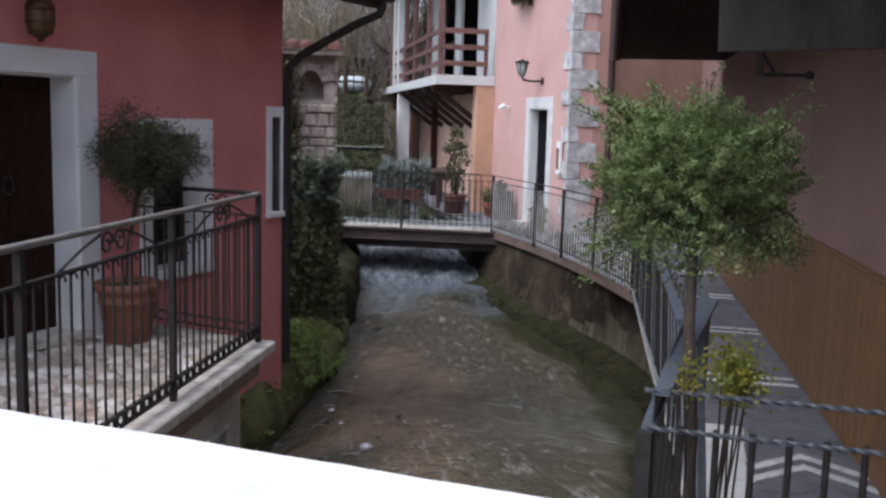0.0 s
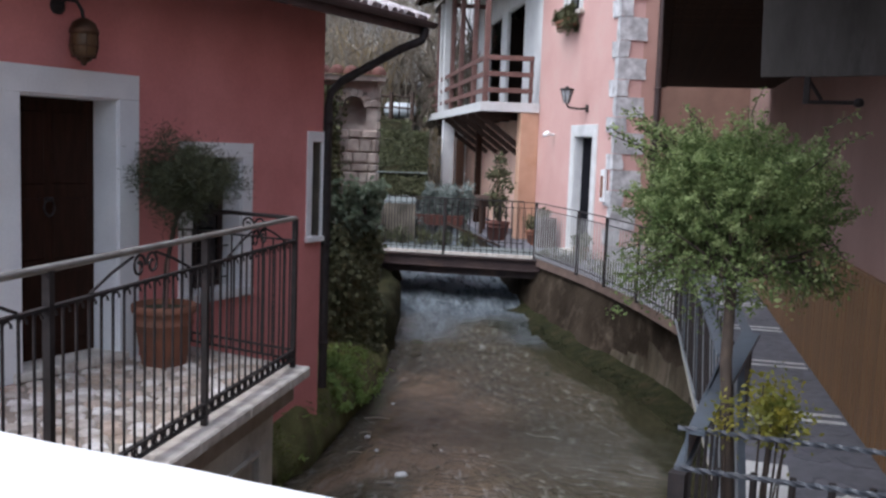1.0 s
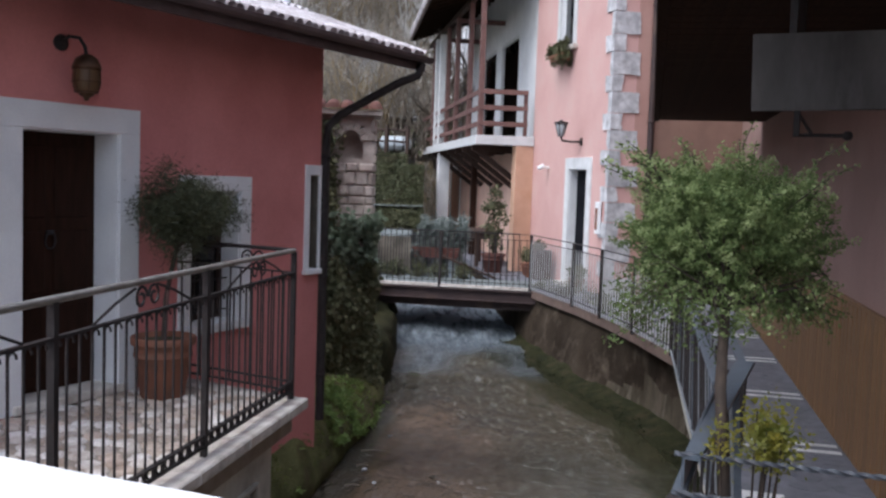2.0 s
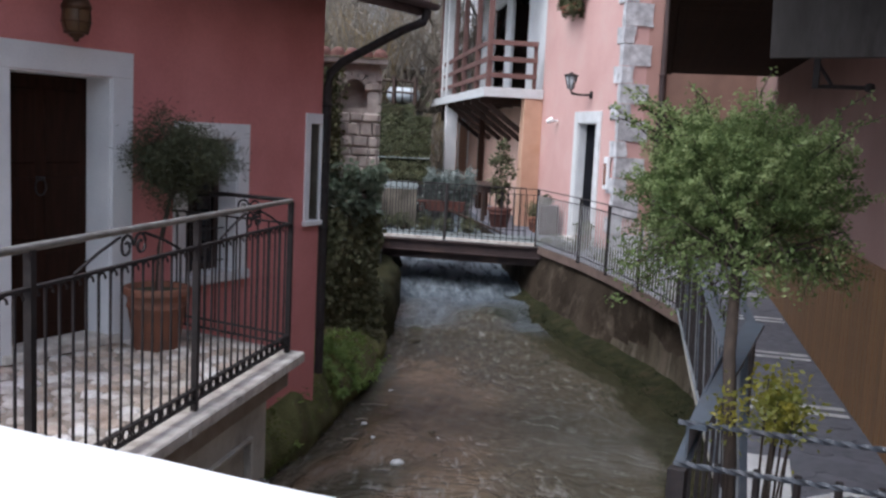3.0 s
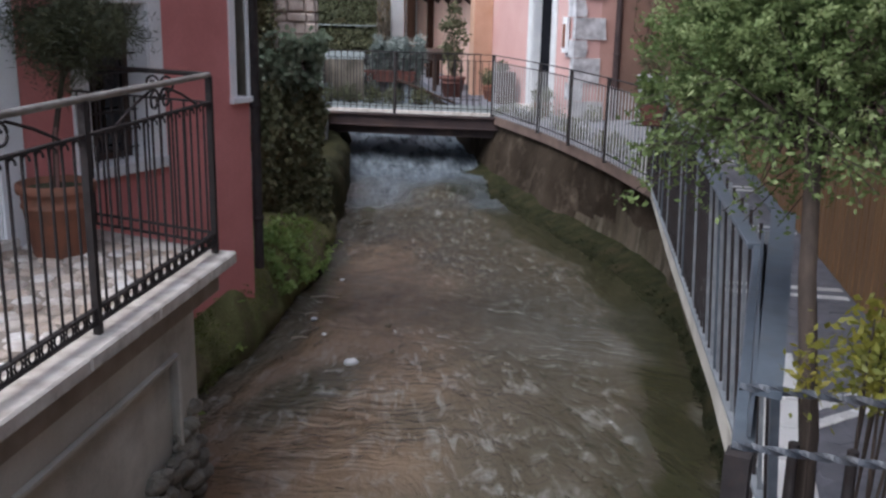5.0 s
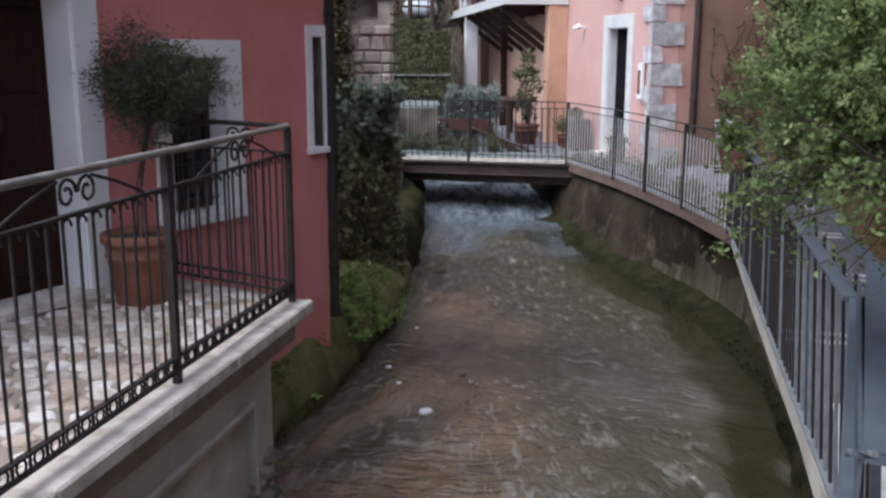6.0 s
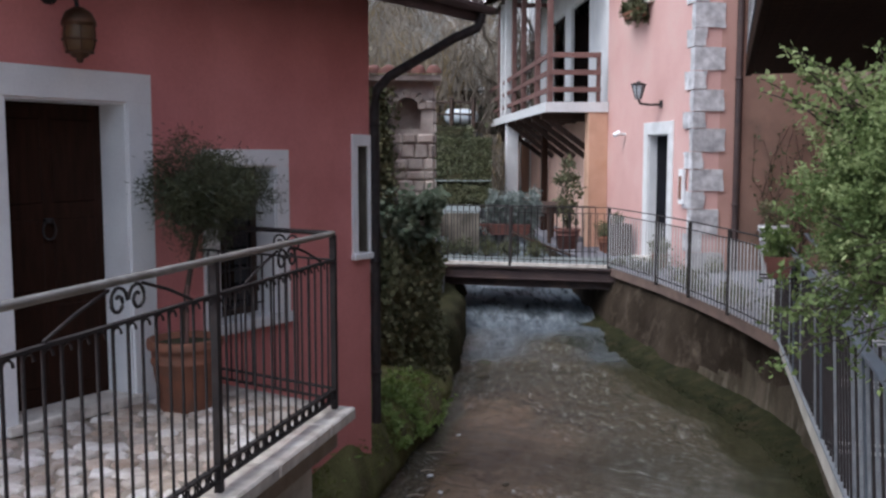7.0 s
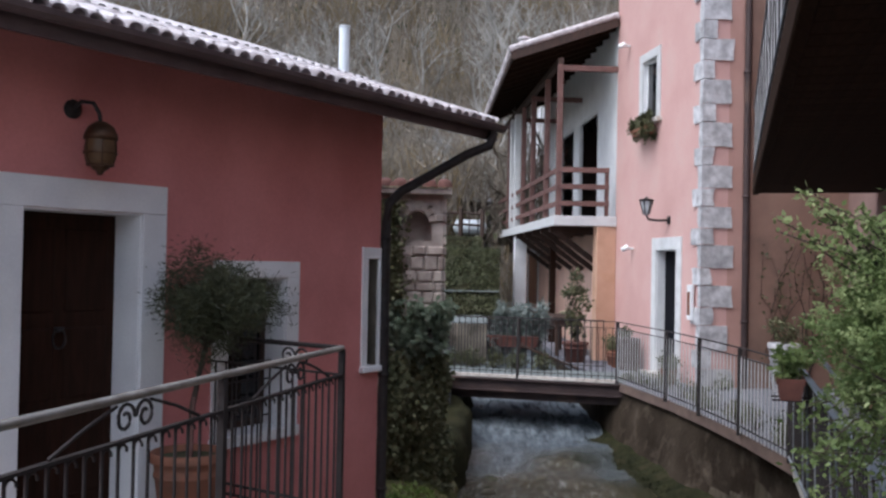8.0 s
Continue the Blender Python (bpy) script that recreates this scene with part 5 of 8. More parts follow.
def build_quoins():
    q_thing = thing("quoins", FAR @ Vector((0, 0, -0.3)), "weathered pale grey stone quoins at the house corner", "quoins", kind="structure")
    rng = random.Random(8)
    z = -0.35
    while z < 8.6:                # pale corner strip, with a wider block proud of it at every course
        for wide in (True, False):
            h = rng.uniform(0.36, 0.42) if wide else rng.uniform(0.28, 0.32)
            right = 0.50 + rng.uniform(-0.07, 0.05) if wide else 0.19 + rng.uniform(-0.03, 0.04)
            left = 0.13 + rng.uniform(-0.03, 0.03) if wide else 0.34 + rng.uniform(-0.05, 0.04)
            proud = 0.028 if wide else 0.036
            s = Mesh()
            bm = bmesh.new()
            bmesh.ops.create_cube(bm, size=1)
            bmesh.ops.subdivide_edges(bm, edges=bm.edges[:], cuts=2, use_grid_fill=True)
            for v in bm.verts:
                x = -proud + (v.co.x + 0.5) * (left + proud)
                y = -right + (v.co.y + 0.5) * (right + proud)
                q = z + 0.006 + (v.co.z + 0.5) * (h - 0.012)
                k = Vector((x * 5, y * 5, q * 5))
                v.co = FAR @ Vector((x + 0.016 * noise.noise(k), y + 0.03 * noise.noise(k + Vector((9, 0, 0))) * (v.co.y < 0) + 0.012 * noise.noise(k), q + 0.016 * noise.noise(k + Vector((0, 7, 0)))))
            bm.verts.index_update()
            s.add([v.co[:] for v in bm.verts], [[v.index for v in f.verts] for f in bm.faces])
            bm.free()
            part("stone", s, stone_grey, q_thing)
            z += h
    pipe = thing("drainpipe", FAR @ Vector((-0.05, -0.72, -0.3)), "dark brown drainpipe on the tall house", "drainpipe")
    part("pipe", Mesh().tube([FAR @ Vector((-0.07, -0.74, z)) for z in (-0.3, 2.0, 5.0, 8.7)], 0.055, 8), beam_paint, pipe)
    for z in (0.8, 2.9, 5.0, 7.0):
        c = FAR @ Vector((-0.07, -0.74, z))
        part("bracket", Mesh().lathe([(0.056, 0), (0.068, 0), (0.068, 0.04), (0.056, 0.04)], c[:], 10), beam_paint, pipe)


build_quoins()


def build_balcony():
    b = thing("balcony", WING @ Vector((9.5, 0.6, 2.6)), "long balcony with a white-edged slab, brown wooden rails and tall posts", "balcony", kind="structure")
    s0, s1, out = 4.40, 15.95, 1.35
    part("slab", wing_part([((s0 + 0.12, 0.0, 2.57), (s1, out - 0.03, 2.74))]), dark_wood, b)
    part("slab_edge", wing_part([((s0, 0.0, 2.56), (s0 + 0.03, out, 2.77)), ((s0 + 0.03, out - 0.03, 2.56), (s1, out, 2.77))], 0.004), parapet_white, b, "white painted slab edge")
    for z in (2.98, 3.34, 3.70):
        part("rail", wing_part([((s0 + 0.04, 0.16, z), (s0 + 0.085, out - 0.07, z + 0.11))], 0.006), rail_wood, b)
        part("rail", wing_part([((s0 + 0.04, out - 0.11, z), (s1, out - 0.065, z + 0.11))], 0.006), rail_wood, b)
    for s in (s0 + 0.12, 6.2, 8.4, 10.2, 13.4):
        part("post", wing_part([((s - 0.06, out - 0.17, 2.74), (s + 0.06, out - 0.05, 6.02))], 0.008), rail_wood, b)
    for s in (11.5, 12.5):
        part("post", wing_part([((s - 0.09, out - 0.20, 2.74), (s + 0.09, out - 0.02, 6.02))], 0.008), parapet_white, b, "white square post")
    part("post", wing_part([((s0 + 0.09, 0.16, 2.74), (s0 + 0.17, 0.24, 3.82))], 0.006), rail_wood, b)
    for s in (5.3, 6.6, 7.9, 9.4, 11.0, 12.8):
        p, q = WING @ Vector((s, 0.02, 1.62)), WING @ Vector((s, out - 0.14, 2.50))
        part("strut", Mesh().beam(p, q, 0.10, 0.12), dark_wood, b)
        part("joist", wing_part([((s - 0.05, 0.0, 2.44), (s + 0.05, out - 0.05, 2.569))]), dark_wood, b)
    part("wall_post", wing_part([((9.0, 0.50, -0.35), (9.16, 0.66, 2.569))], 0.01), door_wood, b, "dark brown timber post under the slab")
    r = thing("balcony_roof", WING @ Vector((9.5, 0.6, 6.5)), "overhanging roof above the balcony with dark timber underside", "roof", kind="structure")
    near, far, fall = (4.40, 2.30), (14.6, 1.90), 0.345      # eave corners and the roof's slope
    ridge = 6.95

    def roof_at(s, y, lift=0.0):
        return WING @ Vector((s, y, ridge - fall * y + lift))

    vs = [roof_at(*q, lift) for lift in (0.0, 0.10) for q in (near, far, (14.6, -3.4), (4.53, -3.4), (4.53, 0.02), (4.40, 0.02))]
    deck = Mesh().add(vs, [(0, 1, 2, 3, 4, 5), (11, 10, 9, 8, 7, 6)] + [(k, 6 + k, 6 + (k + 1) % 6, (k + 1) % 6) for k in range(6)])
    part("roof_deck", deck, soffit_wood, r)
    part("fascia", Mesh().beam(roof_at(*near, 0.03), roof_at(*far, 0.03), 0.04, 0.20), dark_wood, r)
    part("verge_board", Mesh().beam(roof_at(4.385, 2.32, 0.0), roof_at(4.385, 0.03, 0.0), 0.03, 0.20), dark_wood, r)
    part("verge_tiles", Mesh().tube([roof_at(4.42, 2.36, 0.15), roof_at(4.42, 0.03, 0.15)], 0.08, 8), tile_clay, r, "pale tiles along the verge")
    n = 44
    for i in range(1, n):
        t = i / n
        e = near[1] + (far[1] - near[1]) * t + 0.05
        part("tile_row", Mesh().tube([roof_at(near[0] + (far[0] - near[0]) * t, y, 0.13) for y in (e, 0.0, -3.4)], 0.085, 6), tile_clay, r)
    for i in range(15):
        t = (i + 0.5) / 15
        s, e = near[0] + (far[0] - near[0]) * t, near[1] + (far[1] - near[1]) * t - 0.03
        part("rafter", Mesh().beam(roof_at(s, e, -0.06), roof_at(s, 0.0, -0.06), 0.09, 0.12), soffit_wood, r)
    part("plate", wing_part([((4.46, out - 0.17, 6.021), (14.5, out - 0.05, 6.15))], 0.006), dark_wood, r, "dark beam carried by the posts")
    for s in (4.52, 8.4, 12.0):
        part("tie", wing_part([((s - 0.05, 0.0, 5.88), (s + 0.05, out - 0.17, 6.0))], 0.006), rail_wood, r)
    for s, y in ((4.9, -0.5), (5.2, 1.95)):
        v = thing("roof_vent", roof_at(s, y), "small pale chimney pot on the balcony roof", "chimney", group="chimney pots")
        c = roof_at(s, y, 0.16)
        part("pot", Mesh().lathe([(0.10, -0.1), (0.09, 0.22), (0.0, 0.22)], c[:], 12), white, v)
        part("cowl", Mesh().lathe([(0.0, 0.34), (0.15, 0.28), (0.15, 0.24), (0.0, 0.25)], c[:], 12), tile_clay, v)


build_balcony()


# ---- passage house on the near bank ----
PASS_M = Matrix.Translation((0, SHIFT, 0)) @ Matrix.Rotation(PASS, 4, "Z")   # x along the passage wall, y towards the stream


def build_passage_house():
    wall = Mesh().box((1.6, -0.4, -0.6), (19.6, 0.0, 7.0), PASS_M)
    solid("wall_passage", wall, salmon_shaded, "salmon plastered house wall along the passage, its colour darkened for the balcony's shade", "wall", kind="structure")
    w = thing("wainscot", PASS_M @ Vector((8, 0.0, -0.3)), "tall brown vertical board wainscot along the passage wall", "wainscot", kind="structure")
    rng = random.Random(2)
    board = Mesh().box((0, 0, 0), (0.138, 0.024, 1.165), None, 0.006).data("board", brown_wood)
    x = 3.2
    while x < 17.5:
        part("board", board, brown_wood, w, m=PASS_M @ Matrix.Translation((x, 0.002 + rng.uniform(0, 0.003), WALK_Z)))
        x += 0.15
    cap = Mesh().box((3.2, 0.0, WALK_Z + 1.166), (17.6, 0.035, WALK_Z + 1.20), PASS_M, 0.004)
    part("cap", cap, brown_wood, w)
    deck = thing("upper_balcony", PASS_M @ Vector((10, 0.6, 2.8)), "deep balcony with a dark boarded underside over the passage", "balcony", kind="structure")
    z = 2.76
    out = 1.56
    x0, x1 = 2.2, 15.55
    step = 0.24
    n = int((x1 - x0) / step)
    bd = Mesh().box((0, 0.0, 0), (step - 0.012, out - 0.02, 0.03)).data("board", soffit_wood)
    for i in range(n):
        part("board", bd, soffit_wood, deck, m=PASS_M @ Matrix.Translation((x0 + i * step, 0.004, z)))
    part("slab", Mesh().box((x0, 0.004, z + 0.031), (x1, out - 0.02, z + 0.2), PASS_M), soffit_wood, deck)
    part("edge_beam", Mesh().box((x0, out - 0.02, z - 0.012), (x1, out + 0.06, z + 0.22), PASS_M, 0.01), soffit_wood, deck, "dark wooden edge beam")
    rl = thing("upper_railing", PASS_M @ Vector((10, out, z + 0.2)), "wrought-iron lattice railing on the upper balcony", "railing")
    for zz in (z + 0.30, z + 1.2):
        part("rail", Mesh().box((x0, out + 0.03, zz), (x1, out + 0.06, zz + 0.03), PASS_M), grey_iron, rl)
    bb = bar_mesh("bar", 0.007, iron)
    for i in range(int((x1 - 4) / 0.26)):
        p = PASS_M @ Vector((4.0 + i * 0.26, out + 0.045, 0))
        part("bar", bb, iron, rl, m=stretched(p, z + 0.22, z + 1.2))
    for i in range(int((x1 - 4) / 0.26)):
        p, q = PASS_M @ Vector((4.0 + i * 0.26, out + 0.045, z + 0.33)), PASS_M @ Vector((4.26 + i * 0.26, out + 0.045, z + 1.2))
        part("lattice", Mesh().tube([p, q], 0.007, 4), iron if i % 3 else bar_light, rl)
        part("lattice", Mesh().tube([(p.x, p.y, q.z), (q.x, q.y, p.z)], 0.007, 4), iron if i % 2 else bar_light, rl)
    # grey board hung across the passage with its bracket
    g = thing("hanging_board", (4.2, 0.2, 2.1), "wide plain grey board hung across the passage from the balcony", "board")
    part("board", Mesh().beam((3.93, 0.724, 2.21), (4.22, -0.50, 2.245), 0.05, 0.312), grey_board, g)
    k = thing("iron_bracket", (5.31, 0.755, 2.76), "dark iron bracket hanging from the balcony with a side arm", "bracket")
    part("hanger", Mesh().beam((5.31, 0.755, 2.025), (5.31, 0.755, 2.758), 0.03, 0.03, (1, 0, 0)), iron, k)
    part("arm", Mesh().tube([(5.31, 0.755, 2.035), (5.35, 0.52, 2.035)], 0.011, 6), iron, k)
    part("brace", Mesh().tube([(5.31, 0.755, 2.16), (5.325, 0.68, 2.045)], 0.010, 6), iron, k)
    part("knob", Mesh().lathe([(0.0, -0.025), (0.02, -0.02), (0.028, 0.0), (0.02, 0.02), (0.0, 0.025)], (5.352, 0.50, 2.035), 10), iron, k)
    part("hanger", Mesh().beam((3.985, 0.58, 2.36), (3.985, 0.58, 2.758), 0.03, 0.03, (1, 0, 0)), iron, g)
    part("hanger", Mesh().beam((4.12, 0.0, 2.36), (4.12, 0.0, 2.758), 0.03, 0.03, (1, 0, 0)), iron, g)


build_passage_house()


# ---- left bank past the house: grassy foot, ivy pillar, land beyond ----
def build_left_bank():
    foot = LEDGE_LINE[:-1] + [(12.0, 7.55), (13.2, 8.35), (14.7, 9.25), (19.25, 12.15), (24.0, 15.3)]
    back = [(20, 34), (-2, 24), (5.0, 6.5)]
    solid("bank_foot", Mesh().prism(foot + back, -2.6, -1.62), soil, "wet soil at the foot of the left bank", "bank", kind="structure")
    bank = Mesh().prism([(5.3, 5.3), (7.6, 5.9), (8.7, 6.5), (9.8, 7.2), (11.8, 8.2), (11.8, 9.5), (5.0, 9.5)], -1.61, -1.0)
    solid("bank", bank, soil, "soil bank at the foot of the house", "bank", kind="structure")
    # lumpy mossy ledge sloping from the house wall to the water
    shape = Mesh()
    row = along([(*p, 0) for p in LEDGE_LINE], 0.045)
    prof = LEDGE_PROFILE
    vs = []
    for p, a in row:
        for k, (o, z) in enumerate(prof):
            j = 0.045 * noise.noise(Vector((p.x * 1.6, p.y * 1.6, k * 0.25))) + 0.035 * noise.noise(Vector((p.x * 5, p.y * 5, k * 0.8))) + 0.015 * noise.noise(Vector((p.x * 14, p.y * 14, k * 2.0)))
            vs.append((p.x - math.sin(a) * (o + j), p.y + math.cos(a) * (o + j), z + j * 0.8 + ledge_rise(p.x) * max(0.0, min(1.0, (k - 2) / 4))))
    m = len(prof)
    shape.add(vs, [(i * m + k, (i + 1) * m + k, (i + 1) * m + k + 1, i * m + k + 1) for i in range(len(row) - 1) for k in range(m - 1)], True)
    solid("ledge", shape, moss_pale, "lumpy mossy stone ledge along the foot of the rose house", "ledge", kind="structure")
    land = Mesh().prism([(12.3, 8.6), (14.7, 9.5), (19.25, 12.35), (24.0, 15.5), (44, 44), (10, 40), (7.6, 12.5), (9.6, 8.4)], -1.59, WALK_Z)
    solid("yard", land, gravel, "pale gravel yard beyond the footbridge", "yard", kind="structure")
    far_land = Mesh().prism([(26.2, 14.0), (60, 20), (60, 60), (44, 44), (26.2, 17.1)], -1.58, WALK_Z)
    solid("yard", far_land, gravel, "pale gravel ground upstream", "yard", kind="structure")


build_left_bank()


# ---- plants ----
def leaf(shape, p, size, rng, narrow=0.5, droop=0.0):
    """One small folded leaf: two triangles on each side of a bent midrib."""
    d = Vector((rng.gauss(0, 1), rng.gauss(0, 1), rng.gauss(0, 0.8) - droop))
    d = d.normalized() if d.length > 1e-3 else Vector((1, 0, 0))
    side = d.orthogonal()
    side.rotate(Matrix.Rotation(rng.uniform(0, 6.283), 3, d))
    side.normalize()
    up = d.cross(side)
    s = size * rng.uniform(0.65, 1.3)
    p = Vector(p)
    w = side * (s * narrow * 0.5)
    mid = p + d * (s * 0.45) - up * (s * 0.06)
    shape.add([p, mid + w + up * s * 0.06, p + d * s, mid - w + up * s * 0.06], [(0, 1, 2), (0, 2, 3)])


def crown(rng, centre, radii, count, size, clumps, narrow=0.5, droop=0.0, lump=0.28, fill=0.55):
    """Leaves gathered in clumps over an uneven rounded crown, with gaps between the clumps."""
    shape = Mesh()
    c = Vector(centre)
    seeds = []
    for _ in range(clumps):
        v = Vector((rng.gauss(0, 1), rng.gauss(0, 1), rng.gauss(0, 1))).normalized()
        k = 1 + lump * (noise.noise(v * 1.7 + c) * 1.6)
        q = rng.uniform(fill, 1.0) * k
        seeds.append(c + Vector((v.x * radii[0], v.y * radii[1], v.z * radii[2])) * q)
    spread = min(radii) * 0.20
    for i in range(count):
        s = seeds[rng.randrange(clumps)]
        leaf(shape, s + Vector((rng.gauss(0, 1), rng.gauss(0, 1), rng.gauss(0, 1))) * spread, size, rng, narrow, droop)
    return shape, seeds


def limbs(rng, root, seeds, r, wood, many=26):
    """Limbs from the fork to a share of the clumps."""
    root = Vector(root)
    for s in seeds[:many]:
        mid = root.lerp(s, 0.5) + Vector((rng.uniform(-1, 1), rng.uniform(-1, 1), 0.3)) * (s - root).length * 0.12
        wood.tube([root, mid, s], r, 5, r * 0.25, cap=False)
    return wood


def pot_shape(centre, r, h, rim=1.0):
    return Mesh().lathe([(0.0, 0.0), (r * 0.70, 0.0), (r * 0.74, 0.012), (r * 0.93, h * 0.66), (r * 0.97, h * 0.67), (r * 0.97, h * 0.72), (r * 0.94, h * 0.73), (r * 0.97, h * 0.86),
                         (r * 1.06 * rim, h * 0.87), (r * 1.08 * rim, h * 0.90), (r * 1.08 * rim, h * 0.985), (r * 1.05 * rim, h), (r * 0.95, h), (r * 0.90, h * 0.90), (0.0, h * 0.89)], centre, 28)


def build_terrace_plant():
    rng = random.Random(11)
    base = (5.10, 5.22, 0.0)
    pot = thing("plant_pot", base, "large round terracotta pot with a moulded rim on the terrace", "plant pot")
    bd = part("body", pot_shape((base[0], base[1], 0.0), 0.225, 0.47), terracotta, pot)
    part("soil", Mesh().lathe([(0.0, 0.43), (0.19, 0.432), (0.205, 0.42)], base, 18), soil, bd)
    t = thing("potted_tree", (base[0], base[1], 0.43), "dark green clipped conifer standard growing in the terracotta pot", "potted tree")
    w = Mesh().tube([(5.12, 5.24, 0.40), (5.14, 5.24, 0.75), (5.20, 5.22, 1.05), (5.26, 5.20, 1.30)], 0.022, 7, 0.014)
    shape, seeds = crown(rng, (5.28, 5.18, 1.40), (0.42, 0.36, 0.27), 26000, 0.050, 120, 0.12, -0.05, 0.5, 0.3)
    limbs(rng, (5.22, 5.21, 1.12), seeds, 0.008, w, 30)
    part("trunk", w, bark, t)
    part("crown", shape, leaf_pine, t)
    for _ in range(46):
        s = seeds[rng.randrange(len(seeds))]
        d = (s - Vector((5.28, 5.18, 1.3))).normalized()
        for i in range(14):
            leaf(shape, s + d * (0.04 + 0.012 * i), 0.045, rng, 0.12)
    st = Mesh().tube([(5.06, 5.16, 0.40), (5.07, 5.15, 0.82)], 0.012, 6)
    part("stake", st, rail_wood, t, "short brown plant stake")


build_terrace_plant()


def build_near_tree():
    rng = random.Random(21)
    t = thing("small_tree", (2.74, 0.488, WALK_Z), "small round-crowned tree with fresh green leaves behind the railing", "tree")
    c = (3.20, 0.612, 1.57)
    w = Mesh().tube([(2.74, 0.488, WALK_Z), (2.75, 0.492, 0.55), (2.78, 0.505, 0.80), (2.86, 0.55, 1.10), (2.98, 0.575, 1.30), (3.08, 0.595, 1.42)], 0.024, 8, 0.016)
    shape, tips, ends = Mesh(), Mesh(), []
    # leafy sprays that reach up and out from the limbs, in uneven lobes
    lobes = [Vector((rng.gauss(0, 1), rng.gauss(0, 1), rng.gauss(-0.05, 0.8))).normalized() for _ in range(18)]
    for i in range(940):
        g = lobes[rng.randrange(18)]
        v = (g + Vector((rng.gauss(0, 0.42), rng.gauss(0, 0.42), rng.gauss(0, 0.42)))).normalized()
        k = rng.uniform(0.35, 0.96) ** 0.7 * (0.86 + 0.24 * noise.noise(g * 3.1))
        p = Vector(c) + Vector((v.x * 0.38, v.y * 0.365, v.z * 0.245)) * k
        if i % 11 == 0:
            ends.append(p)
        q = p + (v * 0.8 + Vector((rng.gauss(0, 0.35), rng.gauss(0, 0.35), rng.uniform(-0.1, 0.7)))).normalized() * rng.uniform(0.05, 0.115)
        for h in range(80):
            f = h / 79
            sp = 0.015 * (1.1 - 0.75 * f)
            leaf(tips if f > 0.55 and i % 2 == 0 else shape, p.lerp(q, f) + Vector((rng.gauss(0, sp), rng.gauss(0, sp), rng.gauss(0, sp))), 0.0135, rng, 0.48)
    # thinner drooping sprays under the crown, with gaps
    for i in range(150):
        a, g = rng.uniform(0, 6.283), rng.uniform(0.25, 1.0) ** 0.6
        p = Vector((c[0] - 0.04 + 0.33 * g * math.cos(a), c[1] + 0.33 * g * math.sin(a), 1.405 + 0.09 * g * rng.uniform(-1, 1)))
        q = p + Vector((math.cos(a) * 0.6 + rng.gauss(0, 0.4), math.sin(a) * 0.6 + rng.gauss(0, 0.4), rng.uniform(-1.0, -0.1))).normalized() * rng.uniform(0.07, 0.15)
        w.tube([p, q], 0.002, 4, 0.001, cap=False)
        if i % 5 == 0:
            ends.append(p)
        for h in range(40):
            leaf(tips if h > 32 and i % 3 == 0 else shape, p.lerp(q, h / 39) + Vector((rng.gauss(0, 0.014), rng.gauss(0, 0.014), rng.gauss(0, 0.014))), 0.017, rng, 0.5)
    limbs(rng, (3.02, 0.585, 1.34), ends[::-1], 0.007, w, 80)
    # long arching shoots with sparse leaves that stand out of the crown
    for i in range(34):
        a = rng.uniform(0, 6.283)
        v = Vector((math.cos(a) * rng.uniform(0.3, 1), math.sin(a) * rng.uniform(0.3, 1), rng.uniform(0.1, 1.1))).normalized()
        if i < 12:
            v = Vector((rng.uniform(-0.5, 0.3), rng.uniform(0.4, 1.0), rng.uniform(0.5, 1.0))).normalized()
        p = Vector(c) + Vector((v.x * 0.30, v.y * 0.30, v.z * 0.19))
        q = p + v * rng.uniform(0.12, 0.26) + Vector((0, 0, rng.uniform(-0.04, 0.05)))
        m = p.lerp(q, 0.5) + Vector((rng.gauss(0, 0.012), rng.gauss(0, 0.012), 0.03))
        w.tube([p, m, q], 0.003, 4, 0.0012, cap=False)
        for k in range(44):
            g = k / 43
            at = p.lerp(m, g * 2) if g < 0.5 else m.lerp(q, g * 2 - 1)
            leaf(tips if k % 2 else shape, at + Vector((rng.gauss(0, 0.007), rng.gauss(0, 0.007), rng.gauss(0, 0.007))), 0.0175, rng, 0.5)
    for i in range(16):
        p = Vector((3.10 + rng.uniform(-0.13, 0.13), 0.73 + rng.uniform(-0.17, 0.19), 1.29 + rng.uniform(-0.04, 0.08)))
        q = p + Vector((rng.uniform(-0.20, 0.05), rng.uniform(0.0, 0.19), rng.uniform(-0.14, -0.02)))
        w.tube([p, q], 0.002, 4, 0.001, cap=False)
        for k in range(46):
            leaf(shape, p.lerp(q, k / 45) + Vector((rng.gauss(0, 0.02), rng.gauss(0, 0.02), rng.gauss(0, 0.02))), 0.0175, rng, 0.5)
    # the longest shoots lean over the stream
    for q in (Vector((3.0, 0.972, 1.874)), Vector((3.0, 1.016, 1.812)), Vector((3.02, 0.852, 1.828)), Vector((3.0, 0.95, 1.768)), Vector((3.05, 0.90, 1.80))):
        p = Vector((c[0] - 0.06, c[1] + 0.14 + rng.uniform(0, 0.1), c[2] + rng.uniform(0.05, 0.14)))
        m = p.lerp(q, 0.55) + Vector((0.01, -0.012, 0.02))
        w.tube([p, m, q], 0.0032, 4, 0.0012, cap=False)
        for k in range(64):
            g = 0.25 + 0.77 * k / 63
            at = p.lerp(m, g / 0.55) if g < 0.55 else m.lerp(q, (g - 0.55) / 0.45)
            leaf(tips if k % 3 else shape, at + Vector((rng.gauss(0, 0.009), rng.gauss(0, 0.009), rng.gauss(0, 0.008))), 0.020, rng, 0.5)
    part("trunk", w, bark, t)
    part("crown", shape, leaf_green, t)
    part("young_leaves", tips, leaf_tip, t, "paler green leaves at the shoot tips")

